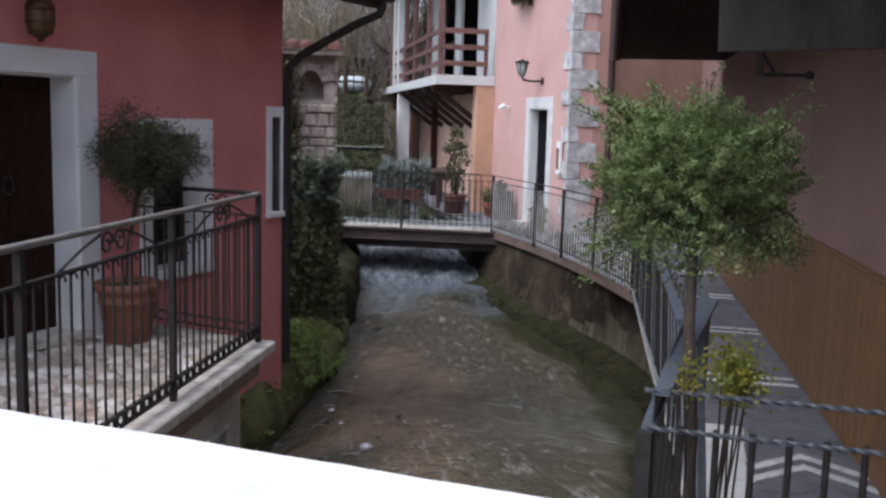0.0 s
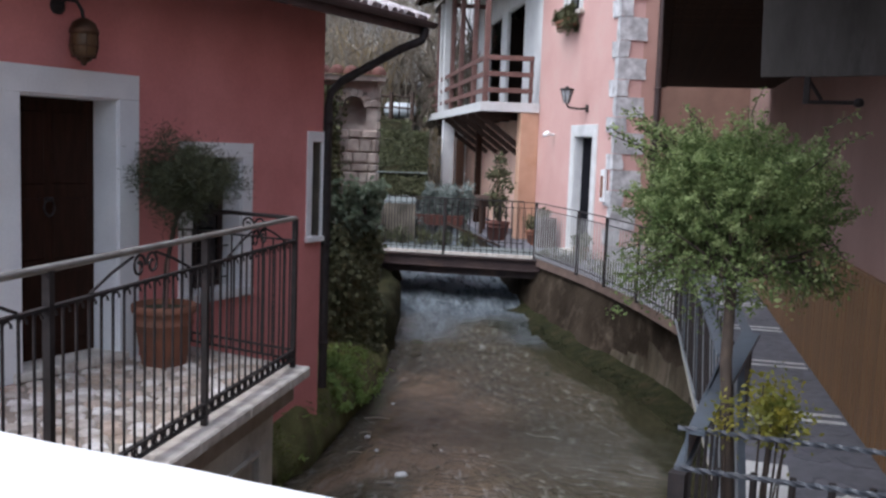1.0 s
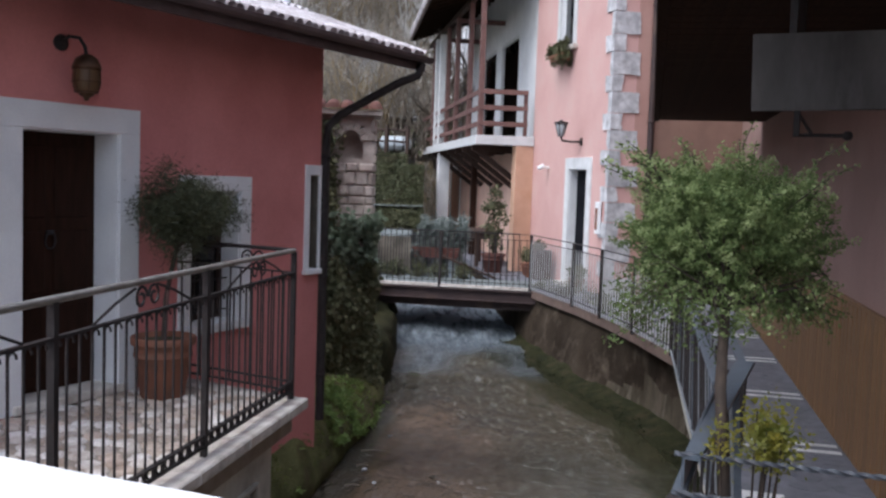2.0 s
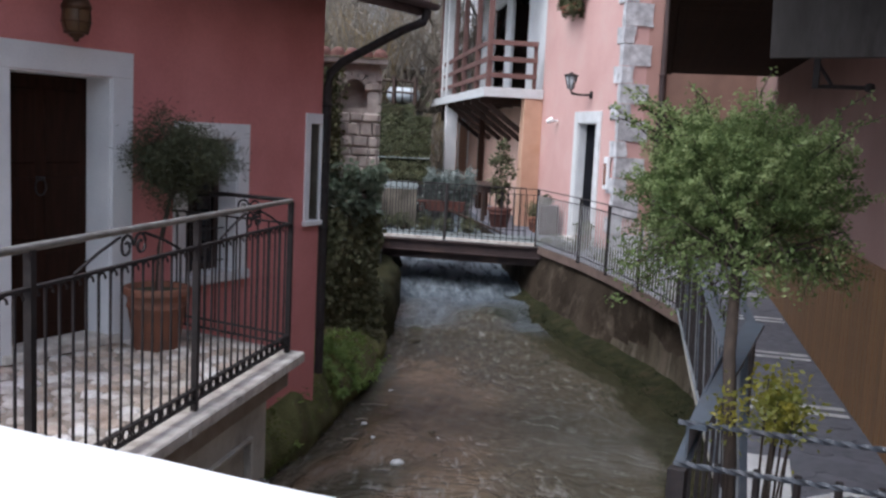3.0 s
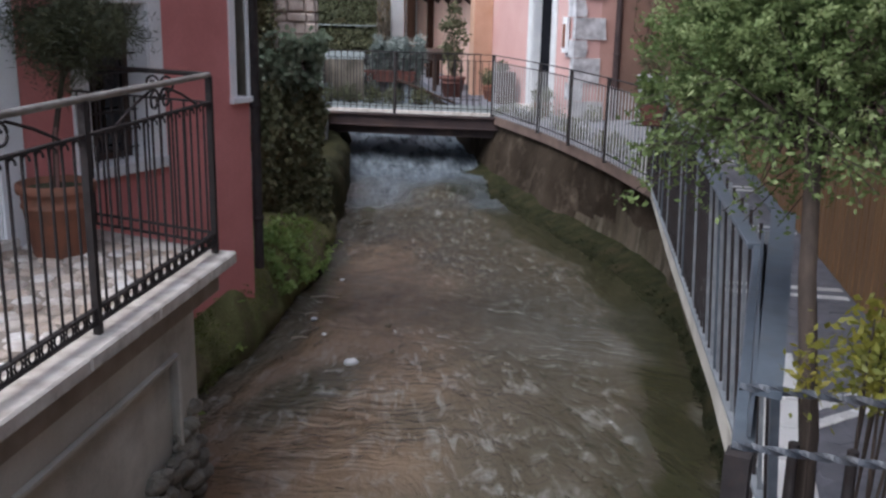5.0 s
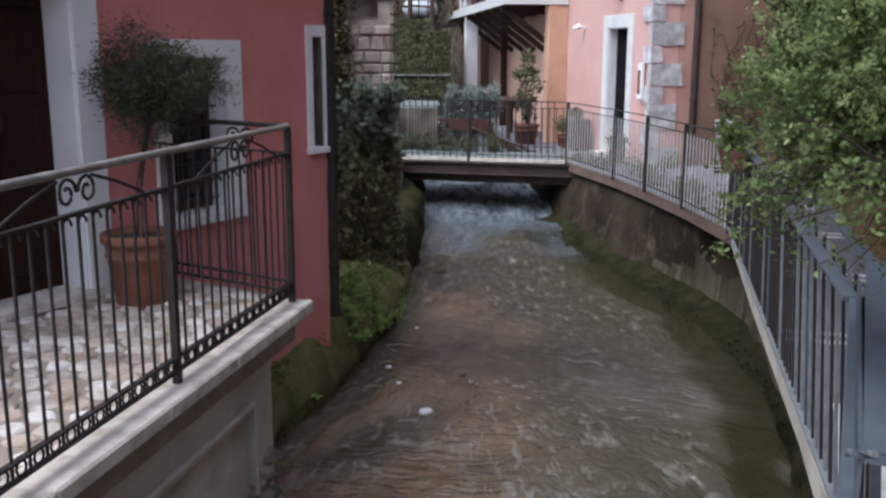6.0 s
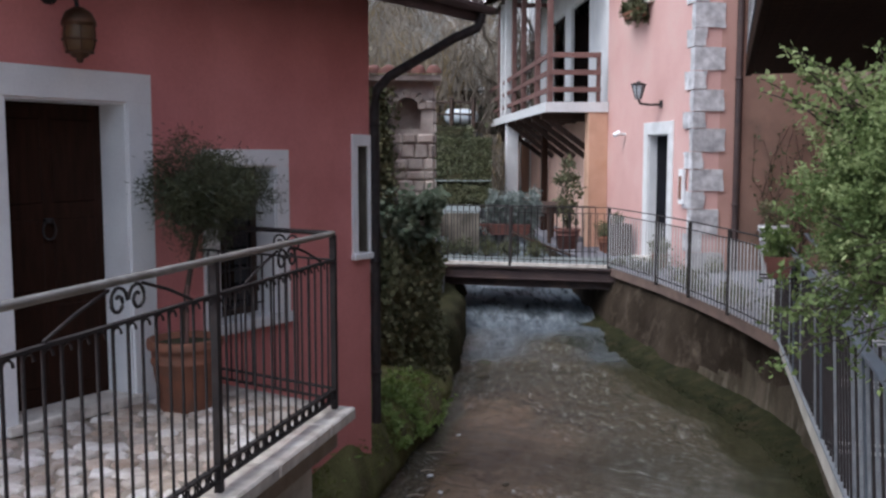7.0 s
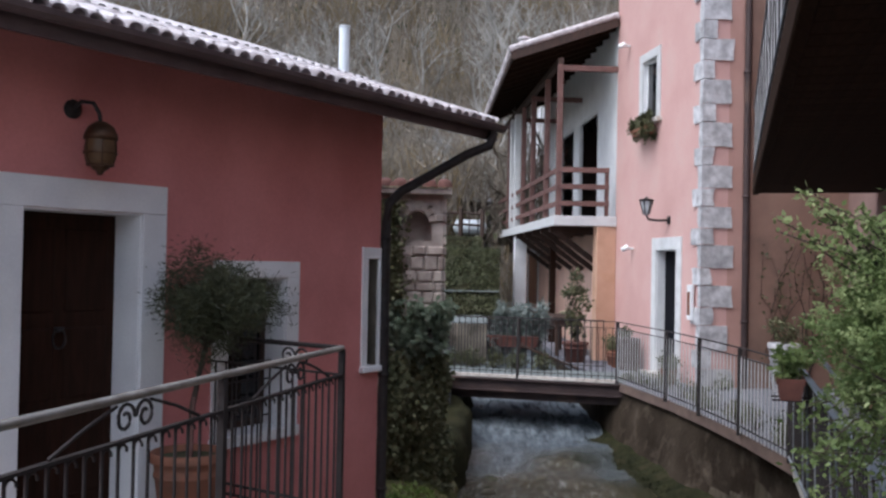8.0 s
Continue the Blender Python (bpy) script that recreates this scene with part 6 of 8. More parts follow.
    s = thing("yellow_shrub", (2.76, 0.45, WALK_Z), "small shrub with yellow and green variegated leaves", "shrub")
    w = Mesh()
    shape = Mesh()
    for i in range(9):
        a = rng.uniform(0, 6.283)
        p = Vector((2.76 + 0.03 * math.cos(a), 0.45 + 0.03 * math.sin(a), WALK_Z))
        q = Vector((2.80 + 0.11 * math.cos(a) * rng.uniform(0.3, 1), 0.455 + 0.16 * math.sin(a) * rng.uniform(0.3, 1), rng.uniform(0.985, 1.07)))
        m = p.lerp(q, 0.91) + Vector((0, 0, 0.02))
        w.tube([p, p.lerp(m, 0.5) + Vector((rng.gauss(0, 0.02), rng.gauss(0, 0.02), 0)), m, q], 0.006, 5, 0.002, cap=False)
        for k in range(170):
            leaf(shape, m.lerp(q, k / 169 * 1.05) + Vector((rng.gauss(0, 0.030), rng.gauss(0, 0.030), rng.gauss(0, 0.024))), 0.021, rng, 0.5)
    part("stem", w, bark, s)
    part("leaves", shape, leaf_yellow, s)


build_near_tree()


def build_ivy_pillar():
    rng = random.Random(31)
    c = Vector((10.76, 7.48, 0))
    h = Matrix.Translation(c) @ Matrix.Rotation(radians(-56), 4, "Z")   # local y towards the far side, x to the right
    p = thing("stone_pillar", (c.x, c.y, -1.6), "rough stone gate pillar with an arched niche and a tiled cap", "pillar")
    core = Mesh().box((-0.36, -0.16, -1.8), (0.34, 0.42, 1.98), h).box((-0.36, -0.16, 2.42), (0.34, 0.42, 2.56), h).box((-0.36, -0.16, 1.98), (-0.16, 0.42, 2.42), h).box((0.19, -0.16, 1.98), (0.34, 0.42, 2.42), h).box((-0.16, 0.08, 1.98), (0.19, 0.42, 2.42), h)
    part("core", core, stone_warm, p)
    z = 0.6
    while z < 2.5:
        hh = rng.uniform(0.11, 0.20)
        x = -0.36
        while x < 0.33:
            ww = rng.uniform(0.12, 0.27)
            x1 = min(x + ww, 0.35)
            if not (z + hh > 2.0 and z < 2.40 and x1 > -0.16 and x < 0.19):
                s = Mesh().box((x + 0.008, -0.185 - rng.uniform(0, 0.035), z + rng.uniform(0.004, 0.014)), (x1 - 0.008, -0.158, min(z + hh, 2.54) - 0.008), h, 0.018)
                part("stone", s, stone_warm, p)
            x = x1
        y = -0.17
        while y < 0.40:
            y1 = min(y + rng.uniform(0.12, 0.24), 0.43)
            s = Mesh().box((0.338, y + 0.008, z + 0.008), (0.365 + rng.uniform(0, 0.02), y1 - 0.008, min(z + hh, 2.54) - 0.008), h, 0.015)
            part("stone", s, stone_warm, p)
            y = y1
        z += hh
    n = 7
    for i in range(n):
        a = math.pi * (i + 0.5) / n
        m = h @ Matrix.Translation((0.015 + 0.19 * math.cos(a), -0.165, 2.22 + 0.19 * math.sin(a))) @ Matrix.Rotation(math.pi / 2 - a, 4, "Y")
        part("arch_brick", Mesh().box((-0.038, -0.03, -0.05), (0.038, 0.05, 0.05), m, 0.006), stone_warm, p)
    part("cap", Mesh().box((-1.1, -0.30, 2.561), (0.44, 0.55, 2.63), h, 0.01), stone_warm, p)
    tile = Mesh()
    for i in range(8):
        m = h @ Matrix.Translation((-1.02 + i * 0.195, -0.34, 2.65)) @ Matrix.Rotation(radians(8), 4, "X")
        vs = []
        for y, r in ((0, 0.10), (0.9, 0.085)):
            vs += [m @ Vector((r * math.cos(a), y, r * math.sin(a) * 0.7)) for a in [math.pi * k / 6 for k in range(7)]]
        part("cap_tile", Mesh().add(vs, [(k, k + 1, 8 + k, 7 + k) for k in range(6)] + [tuple(range(6, -1, -1))], True), terracotta_dark, p)
    wall = Mesh().box((-3.2, -0.10, -1.8), (-0.37, 0.30, 2.56), h)
    solid("wall_garden", wall, stone_warm, "rough stone garden wall behind the pillar", "wall", kind="structure")

    ivy = thing("ivy", (c.x - 0.1, c.y, -1.5), "dense dark ivy hanging down the pillar to the stream", "ivy")
    shape, wood = Mesh(), Mesh()
    fresh = Mesh()
    for i in range(600):          # hanging strands, ragged at the foot
        a = rng.uniform(-0.5 * math.pi, 1.15 * math.pi)
        z0 = rng.uniform(0.2, 1.20) if i % 3 else rng.uniform(-0.9, 0.4)
        z1 = max(-1.25 + 0.3 * rng.random(), z0 - rng.uniform(0.5, 1.9))
        swing = rng.gauss(0, 0.10)
        z = z0
        while z > z1:
            k = (z + 1.3) / 2.5
            r = 0.34 + 0.10 * noise.noise(Vector((a * 1.2, z * 1.3, 4))) + 0.16 * noise.noise(Vector((a * 2.2, z * 2.0, 7))) + 0.17 * (1 - k) ** 1.3
            r *= rng.uniform(0.84, 1.08)
            aa = a + swing * (z0 - z)
            q = h @ Vector((-0.02 + r * 0.98 * math.cos(aa), -0.05 - r * 0.68 * math.sin(aa), z))
            young = z > 0.52 + 0.30 * noise.noise(Vector((a * 2, z * 2, 1))) and rng.random() < 0.7
            leaf(fresh if young else shape, q, 0.072, rng, 0.8, 0.9)
            z -= rng.uniform(0.015, 0.045)
    for i in range(5200):          # paler young growth over the top
        a, z = rng.uniform(-0.4 * math.pi, 1.05 * math.pi), rng.triangular(0.55, 1.27, 1.0)
        r = (0.42 + 0.14 * noise.noise(Vector((a * 2.2, z * 2.0, 7)))) * rng.uniform(0.80, 1.10)
        if noise.noise(Vector((a * 3, z * 4, 12))) > -0.12:
            leaf(fresh, h @ Vector((-0.02 + r * 1.02 * math.cos(a), -0.10 - r * 0.80 * math.sin(a), z)), 0.088, rng, 0.8, 0.6)
    for i in range(2600):          # the flank of the pillar above
        z = rng.uniform(0.9, 2.5)
        q = h @ Vector((-0.30 + rng.gauss(0, 0.09) - 0.05 * (z - 1), -0.22 - abs(rng.gauss(0, 0.05)), z))
        leaf(shape, q, 0.065, rng, 0.8, 0.7)
    for i in range(520):          # ivy reaching over the narrow window's sill
        q = (7.66 + abs(rng.gauss(0, 0.08)), 5.52 + rng.gauss(0, 0.05), rng.triangular(0.3, 0.95, 0.7))
        leaf(shape, q, 0.06, rng, 0.8, 0.7)
    for i in range(18):
        a = rng.uniform(-0.4, math.pi)
        pts = [h @ Vector((0.25 * math.cos(a), -0.1 - 0.12 * math.sin(a), z)) for z in (1.0, 0.3, -0.5, -1.3)]
        wood.tube(pts, 0.010, 5, 0.014, cap=False)
    part("woody_stem", wood, bark, ivy)
    part("leaves", shape, leaf_ivy, ivy)
    part("young_leaves", fresh, leaf_fresh, ivy, "paler young ivy leaves")
    body = Mesh().lathe([(0.0, -1.7), (0.27, -1.6), (0.25, -1.0), (0.24, -0.2), (0.24, 0.5), (0.18, 0.85), (0.0, 0.95)], (c.x + 0.0, c.y + 0.02, 0), 16)
    part("woody_core", body, soil, ivy)
    ab = Mesh()
    row = along([(*q, 0) for q in ((11.5, 7.55), (12.3, 7.72), (13.0, 8.08), (14.4, 8.86), (15.3, 9.50), (17.0, 10.5))], 0.12)
    prof = ((-0.02, -1.7), (0.0, -1.40), (0.02, -1.15), (0.05, -0.92), (0.10, -0.76), (0.22, -0.70), (0.9, -0.69))
    vs = []
    for q, g in row:
        for k, (o, z) in enumerate(prof):
            j = 0.14 * noise.noise(Vector((q.x * 1.5, q.y * 1.5, z * 1.6))) + 0.06 * noise.noise(Vector((q.x * 4.2, q.y * 4.2, z * 4)))
            vs.append((q.x - math.sin(g) * (o + j), q.y + math.cos(g) * (o + j), z + 0.5 * j * (k > 3)))
    m = len(prof)
    ab.add(vs, [(i * m + k, (i + 1) * m + k, (i + 1) * m + k + 1, i * m + k + 1) for i in range(len(row) - 1) for k in range(m - 1)], True)
    ab.prism([(12.6, 8.3), (13.4, 8.7), (15.3, 9.9), (17.0, 10.9), (15.0, 12.5), (12.3, 10.2), (11.3, 8.3)], -1.9, -0.72)
    solid("wall_abutment", ab, moss, "mossy stone abutment under the footbridge", "abutment", kind="structure")


build_ivy_pillar()


def build_bank_growth():
    """Weeds, moss ledges and grass tufts at the water's edge."""
    rng = random.Random(41)
    weeds = Mesh()
    pts = along([(*p, 0) for p in LEDGE_LINE], 0.02)
    offs, tops = [q[0] for q in LEDGE_PROFILE[3:]], [q[1] for q in LEDGE_PROFILE[3:]]
    for i in range(30000):
        p, a = pts[rng.randrange(len(pts))]
        lush = 0.5 + 0.5 * noise.noise(Vector((p.x * 2.6, p.y * 2.6, 2)))
        thick = math.exp(-((p.x - 8.9) / 0.85) ** 2)
        off = rng.uniform(-0.08, 0.62)
        if rng.random() > max(0.0, lush - 0.42) * 2.4 * (0.03 + 0.97 * thick):
            continue
        z = float(np.interp(off, offs, tops)) + ledge_rise(p.x)
        hgt = rng.uniform(0.0, 0.20) * lush ** 2 * thick
        leaf(weeds, (p.x - math.sin(a) * off, p.y + math.cos(a) * off, z + hgt), 0.085, rng, 0.5, -0.2)
    solid("weeds", weeds, leaf_weed, "fresh green weeds along the foot of the house wall", "weeds", kind="stuff")
    turf = Mesh()
    for i in range(26000):          # short grass and moss blades over the whole ledge
        p, a = pts[rng.randrange(len(pts))]
        off = rng.uniform(-0.03, 0.40)
        if noise.noise(Vector((p.x * 3.2, p.y * 3.2, 9))) < rng.uniform(-0.25, 0.45):
            continue
        z = float(np.interp(off, offs, tops)) + ledge_rise(p.x)
        leaf(turf, (p.x - math.sin(a) * off, p.y + math.cos(a) * off, z + rng.uniform(-0.01, 0.015)), 0.048, rng, 0.26, -0.5)
    solid("turf", turf, leaf_turf, "short olive grass and moss on the ledge below the house", "grass", kind="stuff")
    ledge = Mesh()
    vs = []
    row = along([(*p, 0) for p in BANK_LINE[2:11]], 0.08)
    prof = ((0.0, 0.10, -1.30), (0.0, 0.02, -1.34), (0.35, 0.0, -1.40), (0.70, 0.0, -1.44), (1.0, 0.0, -1.49), (1.0, -0.03, -1.66))
    for p, a in row:
        near, outer = foot_shift(p.x), min(shelf_out(p.x), foot_shift(p.x) - 0.03)
        rise = 0.10 * max(0.0, min(1.0, (p.x - 13.0) / 4.0))
        for k, (share, back, z) in enumerate(prof):
            j = noise.noise(Vector((p.x * 2.1, p.y * 2.1, k * 0.5))) * 0.05 + noise.noise(Vector((p.x * 0.9, p.y * 0.9, 7))) * 0.06 + noise.noise(Vector((p.x * 7, p.y * 7, k))) * 0.02
            o = near + (outer - near) * share + back + j * (k > 1)
            vs.append((p.x + math.sin(a) * o, p.y - math.cos(a) * o, z + 0.6 * j + rise))
    ledge.add(vs, [(i * 6 + k, (i + 1) * 6 + k, (i + 1) * 6 + k + 1, i * 6 + k + 1)[::-1] for i in range(len(row) - 1) for k in range(5)], True)
    solid("moss_ledge", ledge, moss, "dark green mossy line along the foot of the stream wall", "ledge", kind="structure")
    tufts = Mesh()
    for i in range(7000):
        p, a = row[rng.randrange(len(row))]
        if noise.noise(Vector((p.x * 1.1, p.y * 1.1, 5))) < rng.uniform(-0.4, 0.5):
            continue
        o = foot_shift(p.x) + (min(shelf_out(p.x), foot_shift(p.x) - 0.03) - foot_shift(p.x)) * rng.random()
        leaf(tufts, (p.x + math.sin(a) * o, p.y - math.cos(a) * o, rng.uniform(-1.45, -1.38) + 0.10 * max(0.0, min(1.0, (p.x - 13.0) / 4.0))), 0.05, rng, 0.3, -0.3)
    solid("grass_tufts", tufts, leaf_dark, "dark grass tufts on the mossy ledge", "grass", kind="stuff")
    stones = thing("stream_stone", (7.54, 4.55, WATER_Z), "small pale stone showing above the shallow water", "stone", group="stones in the stream")
    for i, (x, y, r) in enumerate(((7.54, 4.55, 0.06), (12.9, 7.6, 0.12), (13.4, 7.0, 0.10), (14.2, 8.2, 0.14), (12.2, 7.2, 0.10))):
        s = Mesh()
        bm = bmesh.new()
        bmesh.ops.create_icosphere(bm, subdivisions=2, radius=1)
        for v in bm.verts:
            k = 1 + 0.28 * noise.noise(v.co * 1.3 + Vector((i * 3.1, 0, 0)))
            v.co = Vector((x + v.co.x * r * k * 1.3, y + v.co.y * r * k, WATER_Z + v.co.z * r * k * 0.55))
        bm.verts.index_update()
        s.add([v.co[:] for v in bm.verts], [[v.index for v in f.verts] for f in bm.faces], True)
        bm.free()
        if i == 0:
            part("stone", s, pale_mosaic, stones)
        else:
            solid("stream_stone", s, soil, "dark rounded wet stone in the riffle", "stone", group="stones in the stream")


build_bank_growth()


def rock(at, size, seed):
    s = Mesh()
    bm = bmesh.new()
    bmesh.ops.create_icosphere(bm, subdivisions=2, radius=1)
    for v in bm.verts:
        k = 1 + 0.35 * noise.noise(v.co * 1.2 + Vector((seed * 3.1, 0, 0))) + 0.12 * noise.noise(v.co * 3.5 + Vector((0, seed * 1.7, 0)))
        v.co = Vector((at[0] + v.co.x * size[0] * k, at[1] + v.co.y * size[1] * k, at[2] + v.co.z * size[2] * k))
    bm.verts.index_update()
    s.add([v.co[:] for v in bm.verts], [[v.index for v in f.verts] for f in bm.faces])
    bm.free()
    return s


def build_footing():
    rng = random.Random(91)
    f = thing("rubble_footing", (*edge_at(EDGE_LEN - 1.0), -1.5), "broken rubble showing at the foot of the terrace wall", "rubble")
    for i in range(80):
        t = EDGE_LEN - 0.42 - 1.5 * rng.random() ** 1.2
        top = -0.80 - 0.45 * (EDGE_LEN - 0.42 - t)
        z = rng.uniform(-1.50, top)
        x, y = edge_at(t, -0.01 + rng.uniform(0.0, 0.04))
        k = rng.uniform(0.04, 0.085)
        part("stone", rock((x, y, z), (k * 1.2, k * 0.7, k * 0.8), i), rubble, f)
    for i, (a, b, z) in enumerate((((8.86, 5.88), (9.01, 5.62), -1.425), ((8.35, 5.60), (8.44, 5.50), -1.425), ((7.72, 5.32), (7.82, 5.20), -1.425))):
        st = Mesh().tube([(*a, z), (*lerp(a, b, 0.5), z + 0.012), (*b, z)], 0.011, 5, 0.006)
        solid("stick", st, bark_grey, "pale broken stick caught in the shallow water", "stick", group="sticks in the stream")
    for i, (x, y, k) in enumerate(((8.30, 5.46, 0.028), (9.59, 5.95, 0.022), (7.98, 5.13, 0.020), (8.5, 4.73, 0.03), (7.9, 4.35, 0.022))):
        solid("stream_stone", rock((x, y, -1.43), (k * 1.5, k, k * 0.6), 60 + i), pale_mosaic if i < 3 else soil, "small stone showing above the shallow water", "stone", group="stones in the stream")


build_footing()


# ---- fixtures ----
def build_lamps():
    l = thing("wall_lantern", (4.5, WALL_Y - 0.1, 2.4), "round old copper wall lantern on a curled bracket above the door", "wall lamp")
    part("backplate", Mesh().lathe([(0.0, 0.0), (0.055, 0.0), (0.06, 0.02), (0.03, 0.035), (0.0, 0.035)], (0, 0, 0), 14).data("backplate", iron), iron, l, m=Matrix.Translation((4.44, WALL_Y, 2.60)) @ Matrix.Rotation(radians(90), 4, "X"))
    part("arm", Mesh().tube([(4.44, WALL_Y - 0.02, 2.60), (4.44, WALL_Y - 0.10, 2.64), (4.47, WALL_Y - 0.17, 2.63), (4.50, WALL_Y - 0.19, 2.57), (4.51, WALL_Y - 0.19, 2.52)], 0.013, 7), iron, l)
    c = (4.515, WALL_Y - 0.19, 2.43)
    part("hood", Mesh().lathe([(0.0, 0.095), (0.03, 0.09), (0.075, 0.06), (0.098, 0.01), (0.101, -0.012), (0.092, -0.014), (0.0, 0.02)], c, 20), copper, l)
    globe = part("globe", Mesh().lathe([(0.088, -0.014), (0.094, -0.07), (0.090, -0.13), (0.074, -0.172), (0.05, -0.178), (0.0, -0.178)], c, 20), copper_glass, l, "dim amber glass globe")
    part("finial", Mesh().lathe([(0.056, -0.179), (0.05, -0.195), (0.022, -0.21), (0.018, -0.23), (0.0, -0.235)], c, 12), copper, l)
    for z, q in ((-0.014, 0.095), (-0.10, 0.0965), (-0.172, 0.078)):
        part("band", Mesh().lathe([(q, z - 0.006), (q + 0.004, z - 0.006), (q + 0.004, z + 0.006), (q, z + 0.006)], c, 20), copper, globe)
    for k in range(6):
        a = k * math.pi / 3
        part("rib", Mesh().tube([(c[0] + q * math.cos(a), c[1] + q * math.sin(a), c[2] + z) for q, z in ((0.092, -0.01), (0.098, -0.07), (0.094, -0.13), (0.077, -0.175))], 0.005, 4), copper, globe)

    f = thing("street_lantern", FAR @ Vector((1.46, 0.2, 2.6)), "black iron lantern on an upturned wall arm", "wall lamp")
    part("arm", Mesh().tube([FAR @ Vector(p) for p in ((1.46, 0.0, 2.57), (1.46, 0.24, 2.56), (1.46, 0.40, 2.58), (1.46, 0.44, 2.66))], 0.022, 6), iron, f)
    part("rose", Mesh().box((1.40, 0.0, 2.50), (1.52, 0.025, 2.64), FAR, 0.006), iron, f)
    c = FAR @ Vector((1.46, 0.44, 2.66))
    lg = part("glass", Mesh().lathe([(0.05, 0.0), (0.115, 0.25), (0.0, 0.25)], c[:], 6), lamp_glass, f)
    part("hood", Mesh().lathe([(0.0, 0.248), (0.138, 0.25), (0.142, 0.272), (0.05, 0.292), (0.02, 0.32), (0.0, 0.325)], c[:], 6), iron, f)
    for k in range(6):
        a = k * math.pi / 3
        part("rib", Mesh().tube([c + Vector((q * math.cos(a), q * math.sin(a), z)) for q, z in ((0.052, 0.0), (0.118, 0.25))], 0.010, 4), iron, lg)
    for s, z in ((3.36, 2.08), (3.75, 6.28)):
        sp = thing("spotlight", FAR @ Vector((s, 0, z)), "small white spotlight on the pink facade", "spotlight", group="spotlights")
        part("bracket", Mesh().box((s - 0.03, 0.0, z - 0.03), (s + 0.03, 0.10, z + 0.02), FAR, 0.004), white, sp)
        m = FAR @ Matrix.Translation((s, 0.17, z)) @ Matrix.Rotation(radians(65), 4, "X")
        part("head", Mesh().lathe([(0.0, -0.09), (0.045, -0.08), (0.06, 0.06), (0.05, 0.065), (0.0, 0.04)], (0, 0, 0), 12).data("head", white), white, sp, m=m)
    pl = thing("meter_box", FAR @ Vector((0.3, 0.03, 1.0)), "narrow metal meter box on the corner stones", "meter box")
    case = part("case", Mesh().box((0.22, 0.028, 0.82), (0.40, 0.09, 1.42), FAR, 0.008), white, pl)
    part("hatch", Mesh().box((0.25, 0.088, 0.90), (0.37, 0.096, 1.30), FAR, 0.003), terracotta, case)


build_lamps()


def build_flower_boxes():
    rng = random.Random(51)

    def trough(name, centre, heading, size, mat, label):
        L, W, H = size
        m = Matrix.Translation(centre) @ Matrix.Rotation(heading, 4, "Z")
        t = thing(name, centre, label, "flower box")
        body = Mesh()
        vs = [m @ Vector(p) for p in ((-L / 2 * 0.93, -W / 2 * 0.8, 0), (L / 2 * 0.93, -W / 2 * 0.8, 0), (L / 2 * 0.93, W / 2 * 0.8, 0), (-L / 2 * 0.93, W / 2 * 0.8, 0),
                                      (-L / 2, -W / 2, H), (L / 2, -W / 2, H), (L / 2, W / 2, H), (-L / 2, W / 2, H),
                                      (-L / 2 + 0.02, -W / 2 + 0.02, H), (L / 2 - 0.02, -W / 2 + 0.02, H), (L / 2 - 0.02, W / 2 - 0.02, H), (-L / 2 + 0.02, W / 2 - 0.02, H),
                                      (-L / 2 + 0.02, -W / 2 + 0.02, H - 0.03), (L / 2 - 0.02, -W / 2 + 0.02, H - 0.03), (L / 2 - 0.02, W / 2 - 0.02, H - 0.03), (-L / 2 + 0.02, W / 2 - 0.02, H - 0.03))]
        body.add(vs, [(3, 2, 1, 0), (0, 1, 5, 4), (1, 2, 6, 5), (2, 3, 7, 6), (3, 0, 4, 7), (4, 5, 9, 8), (5, 6, 10, 9), (6, 7, 11, 10), (7, 4, 8, 11), (8, 9, 13, 12), (9, 10, 14, 13), (10, 11, 15, 14), (11, 8, 12, 15)])
        bx = part("box", body, mat, t)
        part("rim", Mesh().box((-L / 2 - 0.012, -W / 2 - 0.012, H - 0.045), (L / 2 + 0.012, -W / 2 + 0.003, H + 0.004), m, 0.004).box((-L / 2 - 0.012, W / 2 - 0.003, H - 0.045), (L / 2 + 0.012, W / 2 + 0.012, H + 0.004), m, 0.004), mat, bx)
        part("soil", Mesh().add([m @ Vector(p) for p in ((-L / 2 + 0.02, -W / 2 + 0.02, H - 0.025), (L / 2 - 0.02, -W / 2 + 0.02, H - 0.025), (L / 2 - 0.02, W / 2 - 0.02, H - 0.025), (-L / 2 + 0.02, W / 2 - 0.02, H - 0.025))], [(0, 1, 2, 3)]), soil, bx)
        return m

    def plant(name, m, L, z, mat, count, size, height, hang, label, narrow=0.4):
        p = thing(name, m @ Vector((0, 0, z)), label, "plant")
        s, w = Mesh(), Mesh()
        n = max(6, int(L * 16))
        for i in range(n):
            a = m @ Vector((rng.uniform(-L / 2, L / 2) * 0.95, rng.gauss(0, 0.03), z))
            out = Vector((rng.gauss(0, 0.10), rng.gauss(0, 0.10), 0))
            hgt = height * rng.uniform(0.4, 1.1)
            tip = a + out + Vector((0, 0, hgt if rng.random() > hang else -hgt * 0.8)) * 1.0
            mid = a.lerp(tip, 0.5) + Vector((0, 0, 0.05))
            w.tube([a, mid, tip], 0.004, 4, 0.002, cap=False)
            for k in range(count // n):
                t = rng.random()
                q = (a.lerp(mid, t * 2) if t < 0.5 else mid.lerp(tip, t * 2 - 1)) + Vector((rng.gauss(0, 0.03), rng.gauss(0, 0.03), rng.gauss(0, 0.03)))
                leaf(s, q, size, rng, narrow)
        part("stem", w, bark, p)
        part("leaves", s, mat, p)

    l, r = Vector(BRIDGE_L), Vector(BRIDGE_R)
